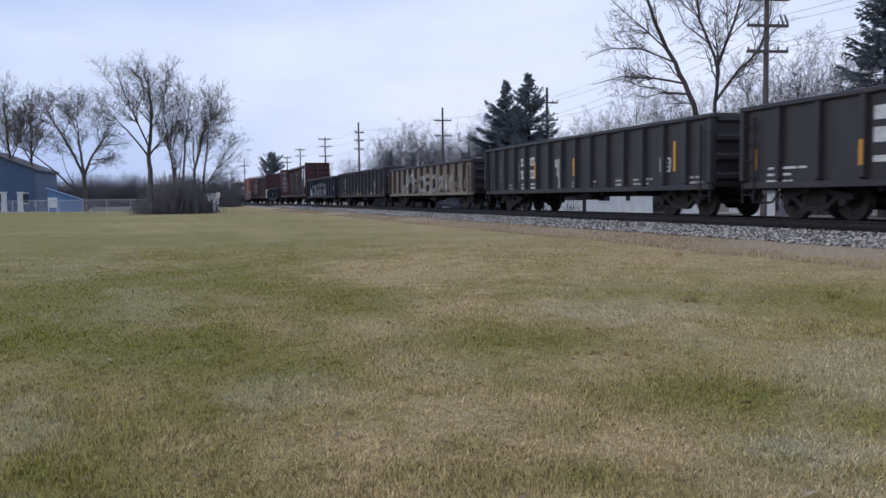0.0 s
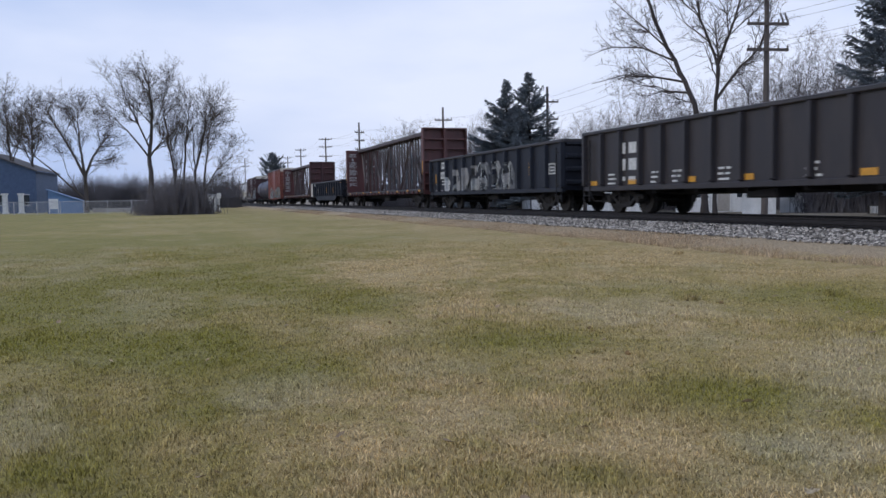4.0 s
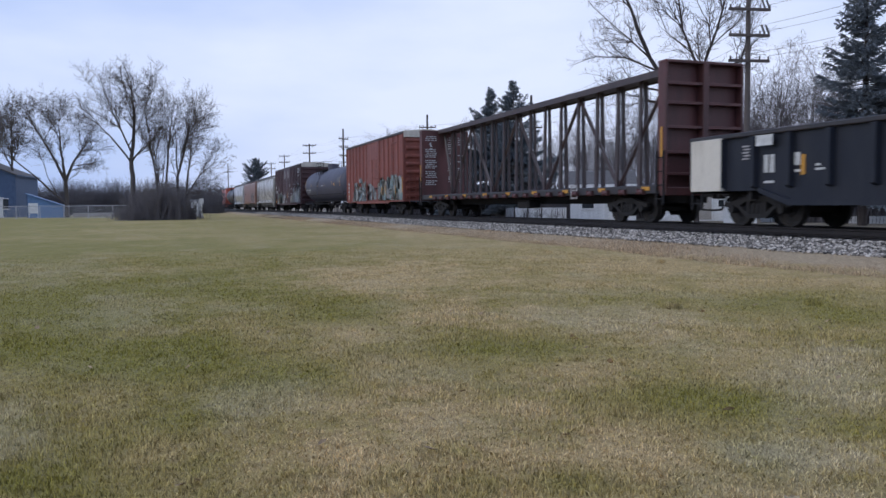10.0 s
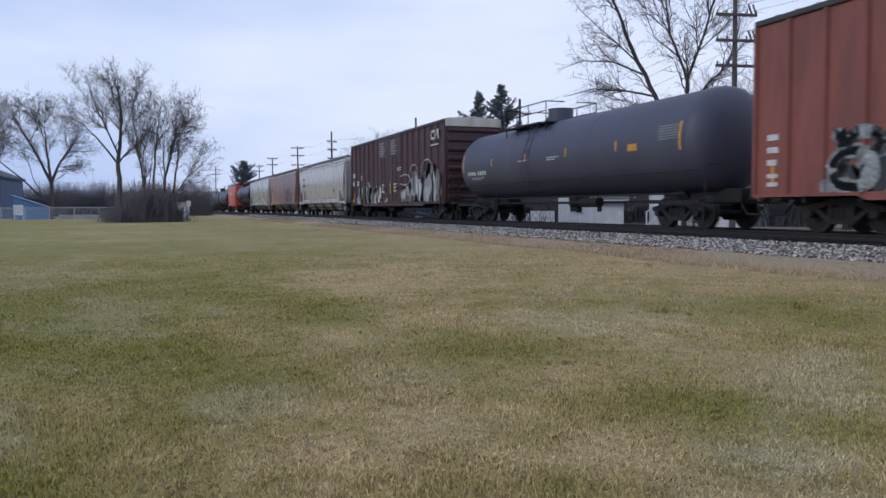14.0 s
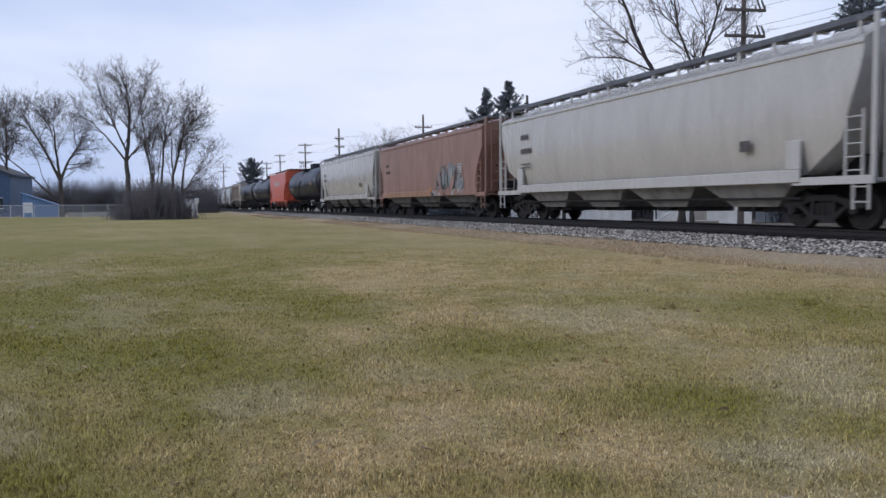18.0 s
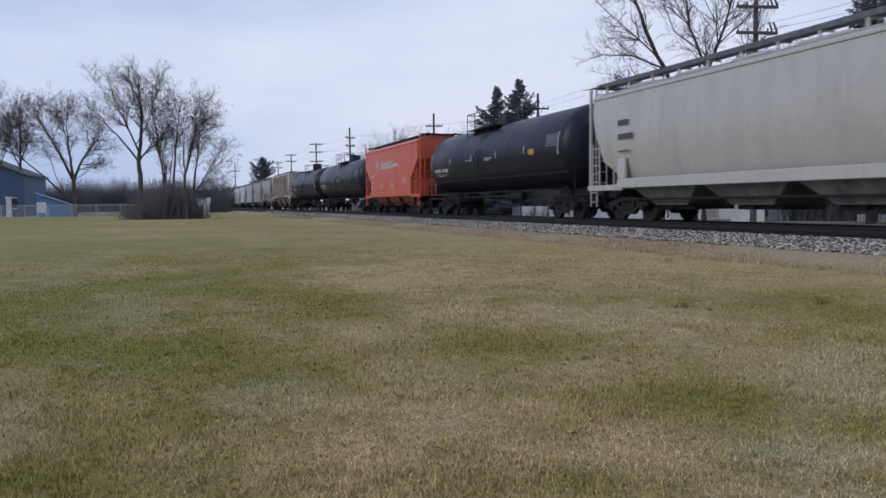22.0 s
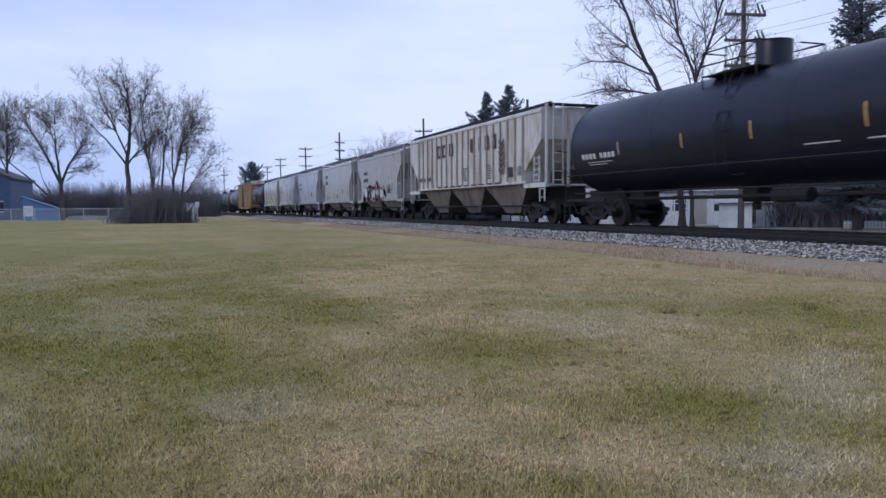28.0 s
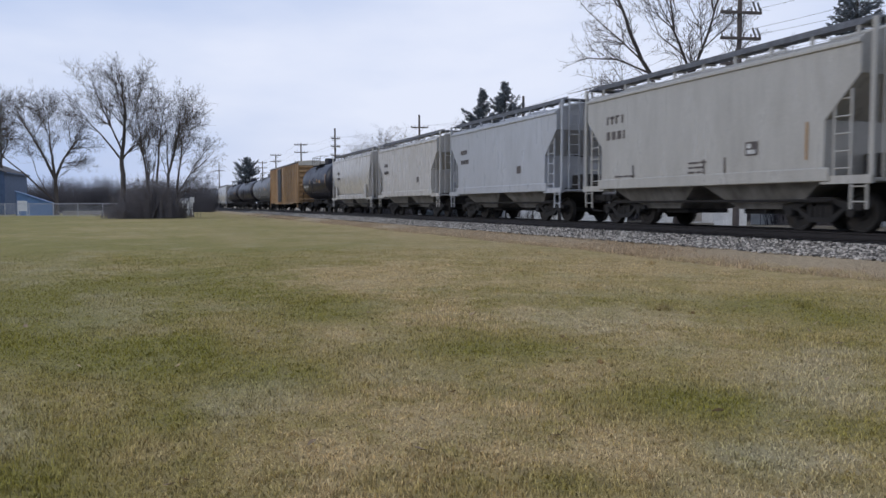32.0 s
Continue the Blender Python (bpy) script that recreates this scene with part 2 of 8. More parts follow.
M["house_blue"] = surface("slate_blue_siding", (0.075, 0.115, 0.205), (0.055, 0.088, 0.160), 2.0, 20, 0.7)
M["tarp_blue"] = surface("blue_sheet", (0.125, 0.225, 0.40), (0.095, 0.18, 0.33), 1.5, 20, 0.5)
M["roof_dark"] = surface("charcoal_shingles", (0.085, 0.080, 0.080), (0.13, 0.12, 0.115), 3.0, 30, 0.95)
M["glass"] = surface("dark_window_glass", (0.02, 0.024, 0.03), (0.04, 0.045, 0.05), 2.0, 20, 0.12, bump=0)
M["concrete"] = surface("pale_concrete", (0.40, 0.37, 0.34), (0.30, 0.28, 0.25), 1.5, 30, 0.9)
M["fence"] = surface("galvanised_fence", (0.50, 0.51, 0.53), (0.38, 0.38, 0.39), 4.0, 30, 0.6, 0.3)
M["car_dark"] = surface("black_car_paint", (0.015, 0.015, 0.018), (0.03, 0.03, 0.03), 2.0, 30, 0.2, bump=0)
M["tyre"] = surface("tyre_rubber", (0.02, 0.02, 0.02), (0.035, 0.035, 0.035), 6.0, 60, 0.9)
M["paper"] = surface("weathered_paper", (0.44, 0.35, 0.22), (0.32, 0.25, 0.15), 8.0, 60, 0.8)
M["leaf"] = surface("dead_leaf", (0.40, 0.29, 0.17), (0.25, 0.17, 0.10), 20.0, 90, 0.9, tint=0.4)


TURF_GREEN = (  # x, y, half width, half length, turn, how green (or, below nothing, how dry)
    (-1.56, 10.9, 0.95, 2.9, 8, .34), (2.16, 9.6, 0.75, 1.0, -13, .36), (0.04, 7.1, 0.65, 1.0, 0, .30), (0.15, 5.15, 0.42, 0.66, -2, .20),
    (3.38, 4.12, 0.56, 0.6, -39, .42), (1.79, 3.09, 0.2, 0.2, -30, .36), (-0.61, 4.2, 0.36, 0.7, 8, .34), (2.93, 6.35, 0.9, 0.8, -25, .24),
    (1.0, 6.1, 0.45, 0.6, -9, .24), (7.94, 7.97, 0.9, 1.4, -45, .30), (8.2, 24.5, 2.9, 3.4, -19, .16), (2.82, 3.13, 0.22, 0.4, -42, .34),
    (-2.8, 27.2, 4.0, 4.7, 6, .22), (4.0, 13.9, 1.6, 2.8, -16, -.34), (3.35, 8.5, 0.85, 1.0, -21, -.34), (2.96, 5.2, 0.45, 0.5, -30, -.24),
    (1.62, 4.24, 0.6, 0.75, -21, -.26))
TURF_GREY = (  # patches of matted grey thatch: the same, how grey
    (2.97, 3.07, 0.34, 0.34, -44, .8), (4.64, 4.43, 0.42, 1.2, -46, .7), (-0.93, 5.2, 0.3, 0.8, 10, .55), (-2.6, 17.9, 1.7, 4.0, 8, .3),
    (0.64, 5.36, 0.36, 0.6, -7, .5), (5.0, 7.8, 0.8, 1.2, -33, .5), (-0.47, 10.4, 0.6, 1.7, 3, .5))


def ground_material(name, straw, straw2, green, green2, grey, rough=0.95, islands=False, bank=True):
    """Winter turf: straw, green and grey thatch in patches, mottled again by the hand's width and the blade."""
    m = bpy.data.materials.new(name)
    m.use_nodes = True
    nt = m.node_tree
    bs = nt.nodes["Principled BSDF"]
    N, L = nt.nodes.new, nt.links.new
    geo = N("ShaderNodeNewGeometry")

    def nz(scale, detail, rgh=0.6, stretch=None):
        n = N("ShaderNodeTexNoise")
        n.inputs["Scale"].default_value, n.inputs["Detail"].default_value, n.inputs["Roughness"].default_value = scale, detail, rgh
        src = geo.outputs["Position"]
        if stretch:
            mp = N("ShaderNodeMapping")
            mp.inputs["Scale"].default_value = stretch
            L(src, mp.inputs["Vector"])
            src = mp.outputs["Vector"]
        L(src, n.inputs["Vector"])
        return n.outputs["Fac"]

    def rng(v, a, b, c=0.0, d=1.0):
        r = N("ShaderNodeMapRange")
        for k, x in zip(("From Min", "From Max", "To Min", "To Max"), (a, b, c, d)):
            r.inputs[k].default_value = x
        L(v, r.inputs["Value"])
        return r.outputs["Result"]

    def mixc(f, a, b):
        x = N("ShaderNodeMix")
        x.data_type = "RGBA"
        L(f, x.inputs["Factor"])
        for k, c in (("A", a), ("B", b)):
            if isinstance(c, tuple):
                x.inputs[k].default_value = (*c, 1)
            else:
                L(c, x.inputs[k])
        return x.outputs["Result"]

    big, mid, small, tiny = nz(0.50, 6.0, 0.62), nz(1.9, 5.0, 0.65), nz(13.0, 4.0, 0.7), nz(75.0, 3.0, 0.7)
    fray = N("ShaderNodeMath")
    fray.operation = "MULTIPLY_ADD"
    L(rng(small, 0.3, 0.7, -0.5, 0.5), fray.inputs[0])
    fray.inputs[1].default_value = 0.55
    L(rng(mid, 0.3, 0.7, -0.6, 0.6), fray.inputs[2])

    def total(vals):
        out = vals[0]
        for v in vals[1:]:
            n = N("ShaderNodeMath")
            n.operation = "ADD"
            L(out, n.inputs[0])
            L(v, n.inputs[1])
            out = n.outputs["Value"]
        return out

    def patch(x, y, rx, ry, turn, k):
        """A patch of turf with a frayed rim: k in its middle, nothing outside."""
        mp = N("ShaderNodeMapping")
        mp.vector_type = "TEXTURE"
        mp.inputs["Location"].default_value = (x, y, 0)
        mp.inputs["Rotation"].default_value = (0, 0, radians(turn))
        mp.inputs["Scale"].default_value = (rx, ry, 10)
        L(geo.outputs["Position"], mp.inputs["Vector"])
        ln = N("ShaderNodeVectorMath")
        ln.operation = "LENGTH"
        L(mp.outputs["Vector"], ln.inputs[0])
        n = N("ShaderNodeMath")
        n.operation = "ADD"
        L(ln.outputs["Value"], n.inputs[0])
        L(fray.outputs["Value"], n.inputs[1])
        return rng(n.outputs["Value"], 1.45, 0.45, 0.0, k)

    xyz = N("ShaderNodeSeparateXYZ")
    L(geo.outputs["Position"], xyz.inputs["Vector"])
    # greener on both sides of a straw-coloured band that runs from near the eye towards the track
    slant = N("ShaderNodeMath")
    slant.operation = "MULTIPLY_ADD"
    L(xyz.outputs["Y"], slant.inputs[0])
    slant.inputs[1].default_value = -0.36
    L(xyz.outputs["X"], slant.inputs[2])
    # this darker green also stands in for the lens's dim edges
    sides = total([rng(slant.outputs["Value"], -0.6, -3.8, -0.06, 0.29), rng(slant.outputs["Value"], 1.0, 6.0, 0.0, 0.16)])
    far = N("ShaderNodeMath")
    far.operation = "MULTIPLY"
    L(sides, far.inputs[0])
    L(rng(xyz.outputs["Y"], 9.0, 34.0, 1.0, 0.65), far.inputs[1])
    greening = total([rng(big, 0.3, 0.7, -0.20, 0.20), rng(mid, 0.3, 0.7, -0.17, 0.17), rng(small, 0.3, 0.7, -0.18, 0.18), far.outputs["Value"], rng(nz(0.12, 4.0, 0.6), 0.35, 0.65, -0.17, 0.17), rng(xyz.outputs["X"], -2.0, -11.0, 0.0, 0.24), rng(xyz.outputs["X"], 6.5, 10.2, 0.0, -0.26)]
                + [patch(*q, k * .9) for *q, k in TURF_GREEN])
    pale = total([rng(nz(0.8, 5.0, 0.6, (1.0, 0.7, 1.0)), 0.52, 0.70, 0.0, 0.45)] + [patch(*q, k * .8) for *q, k in TURF_GREY])
    s = mixc(rng(mid, 0.35, 0.65), straw, straw2)
    g = mixc(rng(small, 0.35, 0.65), green, green2)
    c = mixc(rng(greening, -0.34, 0.40), s, g)
    c = mixc(rng(pale, 0.0, 1.0, 0.0, 0.8), c, grey)
    if bank:
        edge = N("ShaderNodeMath")
        edge.operation = "MULTIPLY_ADD"
        L(mid, edge.inputs[0])
        edge.inputs[1].default_value = 1.6
        L(xyz.outputs["X"], edge.inputs[2])
        behind = N("ShaderNodeMath")
        behind.operation = "MULTIPLY"
        L(rng(edge.outputs["Value"], 12.05, 12.35), behind.inputs[0])
        L(rng(xyz.outputs["X"], 22.0, 18.5), behind.inputs[1])
        c = mixc(behind.outputs["Value"], c, (0.43, 0.325, 0.205))
        c = mixc(rng(edge.outputs["Value"], 19.5, 21.5), c, (0.17, 0.15, 0.125))
    hsv = N("ShaderNodeHueSaturation")
    L(c, hsv.inputs["Color"])
    if islands:
        v = rng(geo.outputs["Random Per Island"], 0.0, 1.0, 0.42, 1.68)
    else:
        mul = N("ShaderNodeMath")
        mul.operation = "MULTIPLY"
        L(rng(small, 0.3, 0.7, 0.64, 1.30), mul.inputs[0])
        L(rng(tiny, 0.3, 0.7, 0.55, 1.42), mul.inputs[1])
        v = mul.outputs["Value"]
    L(v, hsv.inputs["Value"])
    L(hsv.outputs["Color"], bs.inputs["Base Color"])
    bs.inputs["Roughness"].default_value = rough
    bs.inputs["Specular IOR Level"].default_value = 0.15
    bs.inputs["Sheen Weight"].default_value = 0.16
    bs.inputs["Sheen Roughness"].default_value = 0.45
    bs.inputs["Sheen Tint"].default_value = (1.0, 0.86, 0.62, 1)
    if not islands:
        b = N("ShaderNodeBump")
        b.inputs["Strength"].default_value, b.inputs["Distance"].default_value = 0.6, 0.03
        L(tiny, b.inputs["Height"])
        L(b.outputs["Normal"], bs.inputs["Normal"])
    return m


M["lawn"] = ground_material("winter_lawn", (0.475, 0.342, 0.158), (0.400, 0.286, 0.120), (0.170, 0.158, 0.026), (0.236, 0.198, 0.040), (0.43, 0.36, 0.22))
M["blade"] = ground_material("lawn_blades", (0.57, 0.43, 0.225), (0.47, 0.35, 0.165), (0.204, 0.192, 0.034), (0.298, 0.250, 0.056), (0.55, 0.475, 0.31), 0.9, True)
M["straw_blade"] = ground_material("tall_dead_grass", (0.52, 0.395, 0.255), (0.42, 0.305, 0.190), (0.47, 0.35, 0.22), (0.39, 0.285, 0.18), (0.48, 0.38, 0.25), 0.9, True, bank=False)


def stone_material():
    m = bpy.data.materials.new("grey_ballast_stone")
    m.use_nodes = True
    nt = m.node_tree
    bs = nt.nodes["Principled BSDF"]
    geo, ramp = nt.nodes.new("ShaderNodeNewGeometry"), nt.nodes.new("ShaderNodeValToRGB")
    e = ramp.color_ramp.elements
    e[0].color, e[1].color = (0.050, 0.044, 0.038, 1), (0.70, 0.625, 0.53, 1)
    x = e.new(0.5)
    x.color = (0.26, 0.228, 0.19, 1)
    nt.links.new(geo.outputs["Random Per Island"], ramp.inputs["Fac"])
    nt.links.new(ramp.outputs["Color"], bs.inputs["Base Color"])
    bs.inputs["Roughness"].default_value = 0.9
    return m


M["stone"] = stone_material()
M["ballast_bed"] = surface("ballast_bed_gravel", (0.085, 0.075, 0.068), (0.035, 0.031, 0.028), 14.0, 26.0, 0.95, bump=0.9, bump_dist=0.05, fine_amount=0.6)
# gravel with the shade under the train put into its colour
M["shade_bed"] = surface("shade_dark_gravel", (0.030, 0.027, 0.026), (0.016, 0.015, 0.015), 14.0, 26.0, 0.95, bump=0.9, bump_dist=0.05, fine_amount=0.6)


# ---- mesh tools ----
class Mesh:
    """Vertices and faces, gathered and then made into one mesh."""

    def __init__(self):
        self.v, self.f = [], []

    def add(self, verts, faces):
        n = len(self.v)
        self.v += [tuple(p) for p in verts]
        self.f += [tuple(i + n for i in f) for f in faces]
        return self

    def box(self, x0, x1, y0, y1, z0, z1, c=0.0):
        """A block from corner to corner, its edges cut by c."""
        x0, x1, y0, y1, z0, z1 = min(x0, x1), max(x0, x1), min(y0, y1), max(y0, y1), min(z0, z1), max(z0, z1)
        if not c:
            v = [(x, y, z) for x in (x0, x1) for y in (y0, y1) for z in (z0, z1)]
            return self.add(v, [(0, 1, 3, 2), (4, 6, 7, 5), (0, 4, 5, 1), (2, 3, 7, 6), (0, 2, 6, 4), (1, 5, 7, 3)])
        v = []
        for x, sx in ((x0, 1), (x1, -1)):
            for y, sy in ((y0, 1), (y1, -1)):
                for z, sz in ((z0, 1), (z1, -1)):
                    v += [(x, y + sy * c, z + sz * c), (x + sx * c, y, z + sz * c), (x + sx * c, y + sy * c, z)]
        k = lambda a, b, d, i: ((a * 2 + b) * 2 + d) * 3 + i
        f = []
        for s in (0, 1):
            f.append([k(s, 0, 0, 0), k(s, 0, 1, 0), k(s, 1, 1, 0), k(s, 1, 0, 0)])
            f.append([k(0, s, 0, 1), k(0, s, 1, 1), k(1, s, 1, 1), k(1, s, 0, 1)])
            f.append([k(0, 0, s, 2), k(0, 1, s, 2), k(1, 1, s, 2), k(1, 0, s, 2)])
            for q in (0, 1):
                f.append([k(s, q, 0, 0), k(s, q, 1, 0), k(s, q, 1, 1), k(s, q, 0, 1)])
                f.append([k(s, 0, q, 0), k(s, 1, q, 0), k(s, 1, q, 2), k(s, 0, q, 2)])
                f.append([k(0, s, q, 1), k(1, s, q, 1), k(1, s, q, 2), k(0, s, q, 2)])
                for r in (0, 1):
                    f.append([k(s, q, r, 0), k(s, q, r, 1), k(s, q, r, 2)])
        return self.add(v, f)

    def tube(self, pts, radii, n=6, caps=True):
        """A round bar along pts."""
        pts = [Vector(p) for p in pts]
        if not hasattr(radii, "__len__"):
            radii = [radii] * len(pts)
        v, f = [], []
        d = (pts[1] - pts[0]).normalized()
        u = d.orthogonal().normalized()
        for i, p in enumerate(pts):
            if i:
                e = (pts[min(i + 1, len(pts) - 1)] - pts[i - 1]).normalized()
                u = (u - e * u.dot(e)).normalized()
                d = e
            w = d.cross(u)
            for j in range(n):
                a = 2 * math.pi * j / n
                v.append(p + (u * math.cos(a) + w * math.sin(a)) * radii[i])
        for i in range(len(pts) - 1):
            for j in range(n):
                f.append((i * n + j, i * n + (j + 1) % n, (i + 1) * n + (j + 1) % n, (i + 1) * n + j))
        if caps:
            f.append(tuple(range(n - 1, -1, -1)))
            f.append(tuple(range((len(pts) - 1) * n, len(pts) * n)))
        return self.add(v, f)

    def loft(self, rings, caps=True):
        """Skin between rings of equally many points."""
        n = len(rings[0])
        v = [p for r in rings for p in r]
        f = [(i * n + j, i * n + (j + 1) % n, (i + 1) * n + (j + 1) % n, (i + 1) * n + j)
             for i in range(len(rings) - 1) for j in range(n)]
        if caps:
            f.append(tuple(range(n - 1, -1, -1)))
            f.append(tuple(range((len(rings) - 1) * n, len(rings) * n)))
        return self.add(v, f)

    def slab(self, outline, x0, x1):
        """An outline in (y, z), drawn out from x0 to x1."""
        return self.loft([[(x0, y, z) for y, z in outline], [(x1, y, z) for y, z in outline]])

    def make(self, name, mat, smooth=False):
        me = bpy.data.meshes.new(name)
        me.from_pydata(self.v, [], self.f)
        me.materials.append(mat)
        if smooth:
            me.shade_smooth()
            me.set_sharp_from_angle(angle=radians(38))
        return me


def clean(me):
    b = bmesh.new()
    b.from_mesh(me)
    bmesh.ops.recalc_face_normals(b, faces=b.faces)
    b.to_mesh(me)
    b.free()
    return me


def part(name, mb, material, parent, label="", smooth=False, fix=True):
    """One mesh object under a thing or a part. mb: a Mesh, or mesh data to share."""
    me = mb
    if isinstance(mb, Mesh):
        me = mb.make(name, material, smooth)
        if fix:
            clean(me)
    ob = new(name, me)
    ob.parent = parent
    return tagged(ob, label)


def parts_at(name, mb, material, parent, places, label="", smooth=False):
    """The same piece at several places, on one mesh."""
    me = clean(mb.make(name, material, smooth))
    out = []
    for p in places:
        ob = part(name, me, material, parent, label)
        ob.location = p
        out.append(ob)
    return out


def single(name, mb, material, label, category="", kind="", group="", smooth=False, fix=True):
    """A top-level thing of one mesh."""
    me = mb.make(name, material, smooth)
    if fix:
        clean(me)
    return tagged(new(name, me), label, category, group, kind)


def empty(name, label, category, group="", kind="", at=None):
    ob = new(name)
    ob.empty_display_size = 0.3
    if at is not None:
        ob.matrix_basis = at
    return tagged(ob, label, category, group, kind)


# ---- ground and track ----
def ground_height(x, y):
    """Lawn, the bank up to the track, and the land behind it."""
    pts = [(-9999, 0.0), (10.4, 0.0), (11.2, 0.05), (12.7, 0.24), (13.0, 0.26), (18.3, 0.24), (20.0, 0.10), (24.0, 0.0), (9999, 0.0)]
    for (a, za), (b, zb) in zip(pts, pts[1:]):
        if a <= x <= b:
            return za + (zb - za) * (x - a) / (b - a)
    return 0.0


def build_ground():
    xs = [-3000, -900, -300, -120, -60, -30, -18, -12, -8, -5, -3, -1, 0, 1, 2, 3, 4, 5, 6, 7, 8, 9, 9.7, 10.2, 10.6, 10.9, 11.2,
          11.7, 12.2, 12.7, 13.0, 15.6, 18.3, 20, 24, 30, 40, 60, 120, 300, 900, 3000]
    ys = [-3000, -600, -120, -40, -20, -10, -5] + [i * 1.0 for i in range(0, 40)] + [40 + 4 * i for i in range(0, 40)] + [220, 300, 450, 800, 1500, 3000, 4800]
    mb = Mesh()
    v = []
    for y in ys:
        for x in xs:
            wob = 0.0
            if -30 < x < 12.5 and -5 <= y < 200:
                wob = 0.035 * noise.noise(Vector((x * 0.22, y * 0.22, 3.0))) * min(1, (abs(x) + abs(y)) / 6)
            shift = 0.45 * noise.noise(Vector((0.0, y * 0.12, 7.0))) if 9.5 < x < 12.9 else 0.0
            v.append((x + shift, y, ground_height(x, y) + wob))
    n = len(xs)
    f = [(j * n + i, j * n + i + 1, (j + 1) * n + i + 1, (j + 1) * n + i) for j in range(len(ys) - 1) for i in range(n - 1)]
    mb.add(v, f)
    single("ground", mb, M["lawn"], "mown winter lawn, straw brown with green patches", "lawn", "structure", smooth=True, fix=False)


def build_track():
    # the gravel bed
    prof = [(12.85, 0.255), (13.35, 0.335), (13.95, 0.42), (14.2, 0.425), (16.96, 0.425), (17.2, 0.42), (18.4, 0.22)]
    mb = Mesh()
    ys = list(range(-460, -60, 20)) + list(range(-60, 160, 2)) + list(range(160, 900, 20))
    v = [(x + (0.10 * noise.noise(Vector((x, y * 0.3, 1))) if k < 2 else 0), y, z) for y in ys for k, (x, z) in enumerate(prof)]
    n = len(prof)
    mb.add(v, [(j * n + i, j * n + i + 1, (j + 1) * n + i + 1, (j + 1) * n + i) for j in range(len(ys) - 1) for i in range(n - 1)])
    single("track_bed", mb, M["ballast_bed"], "grey crushed-stone bed under the railway track", "track bed", "structure", smooth=True, fix=False)
    # dark strip in place of the shade between ties and rails
    mb = Mesh().loft([[(14.23, y, 0.40), (14.23, y, 0.445), (16.93, y, 0.445), (16.93, y, 0.40)] for y in (-460, -60, 100, 900)])
    single("track_crib", mb, M["shade_bed"], "ballast between the rails, coloured dark for shade", "track bed", "structure")
    # rails
    tr = empty("railway_track", "single railway track, dark steel rails on timber ties", "railway track", kind="structure")
    prof = [(-.07, 0), (.07, 0), (.07, .012), (.012, .035), (.012, .125), (.036, .14), (.036, .172), (.028, .18), (-.028, .18), (-.036, .172), (-.036, .14), (-.012, .125), (-.012, .035), (-.07, .012)]
    for sx in (-0.755, 0.755):
        mb = Mesh()
        mb.loft([[(TRACK_X + sx + x, y, RAIL_Z - 0.18 + z) for x, z in prof] for y in (-460, -60, 60, 200, 900)])
        part("rail", mb, M["rail"], tr, "dark steel rail")
    return tr


def build_ties(tr):
    me = clean(Mesh().box(-1.3, 1.3, -0.115, 0.115, -0.18, 0, 0.012).make("tie", M["tie"]))
    for i in range(270):
        ob = part("tie", me, None, tr)
        y = -6 + i * 0.5
        ob.location = (TRACK_X + 0.03 * math.sin(i * 7.3), y, RAIL_Z - 0.178)
        ob.rotation_euler = (0, 0, 0.012 * math.sin(i * 3.1))
    mb = Mesh()
    for i in range(1500):
        y = 129 + i * 0.5 if i < 600 else -6.5 - (i - 600) * 0.5
        mb.box(TRACK_X - 1.3, TRACK_X + 1.3, y - 0.115, y + 0.115, RAIL_Z - 0.358, RAIL_Z - 0.178)
    tagged(part("far_ties", mb, M["tie"], tr, fix=False), kind="stuff")


def build_ballast():
    """Loose stones on the near shoulder and slope of the bed."""
    rnd = random.Random(5)
    shapes = []
    for k in range(14):
        b = bmesh.new()
        bmesh.ops.create_icosphere(b, subdivisions=1, radius=1)
        for w in b.verts:
            w.co *= rnd.uniform(0.65, 1.2)
            w.co.z *= 0.75
        shapes.append((np.array([tuple(w.co) for w in b.verts]), [tuple(q.index for q in f.verts) for f in b.faces]))
        b.free()
    mb = Mesh()
    V, F, n = [], [], 0
    count = 34000
    for i in range(count):
        y = 6 + (rnd.random() ** 1.9) * 110
        u = rnd.random()
        x = 12.55 + 1.62 * u + rnd.gauss(0, 0.07) + (0.18 * noise.noise(Vector((3, y * 0.5, 0))) if u < 0.2 else 0)
        z = max(0.25, min(0.425, 0.255 + (x - 12.85) * 0.15))
        vs, fs = shapes[i % 14]
        a = rnd.uniform(0, 6.28)
        s = rnd.uniform(0.019, 0.047) * (1.0 if y < 45 else 1.4)
        c, sn = math.cos(a) * s, math.sin(a) * s
        V.append(np.stack([vs[:, 0] * c - vs[:, 1] * sn + x, vs[:, 0] * sn + vs[:, 1] * c + y, vs[:, 2] * s + z + s * 0.35], 1))
        F += [(p + n, q + n, r + n) for p, q, r in fs]
        n += len(vs)
    mb.v, mb.f = np.concatenate(V).tolist(), F
    single("ballast_stones", mb, M["stone"], "loose grey crushed stone along the track shoulder", "ballast", "stuff", fix=False)


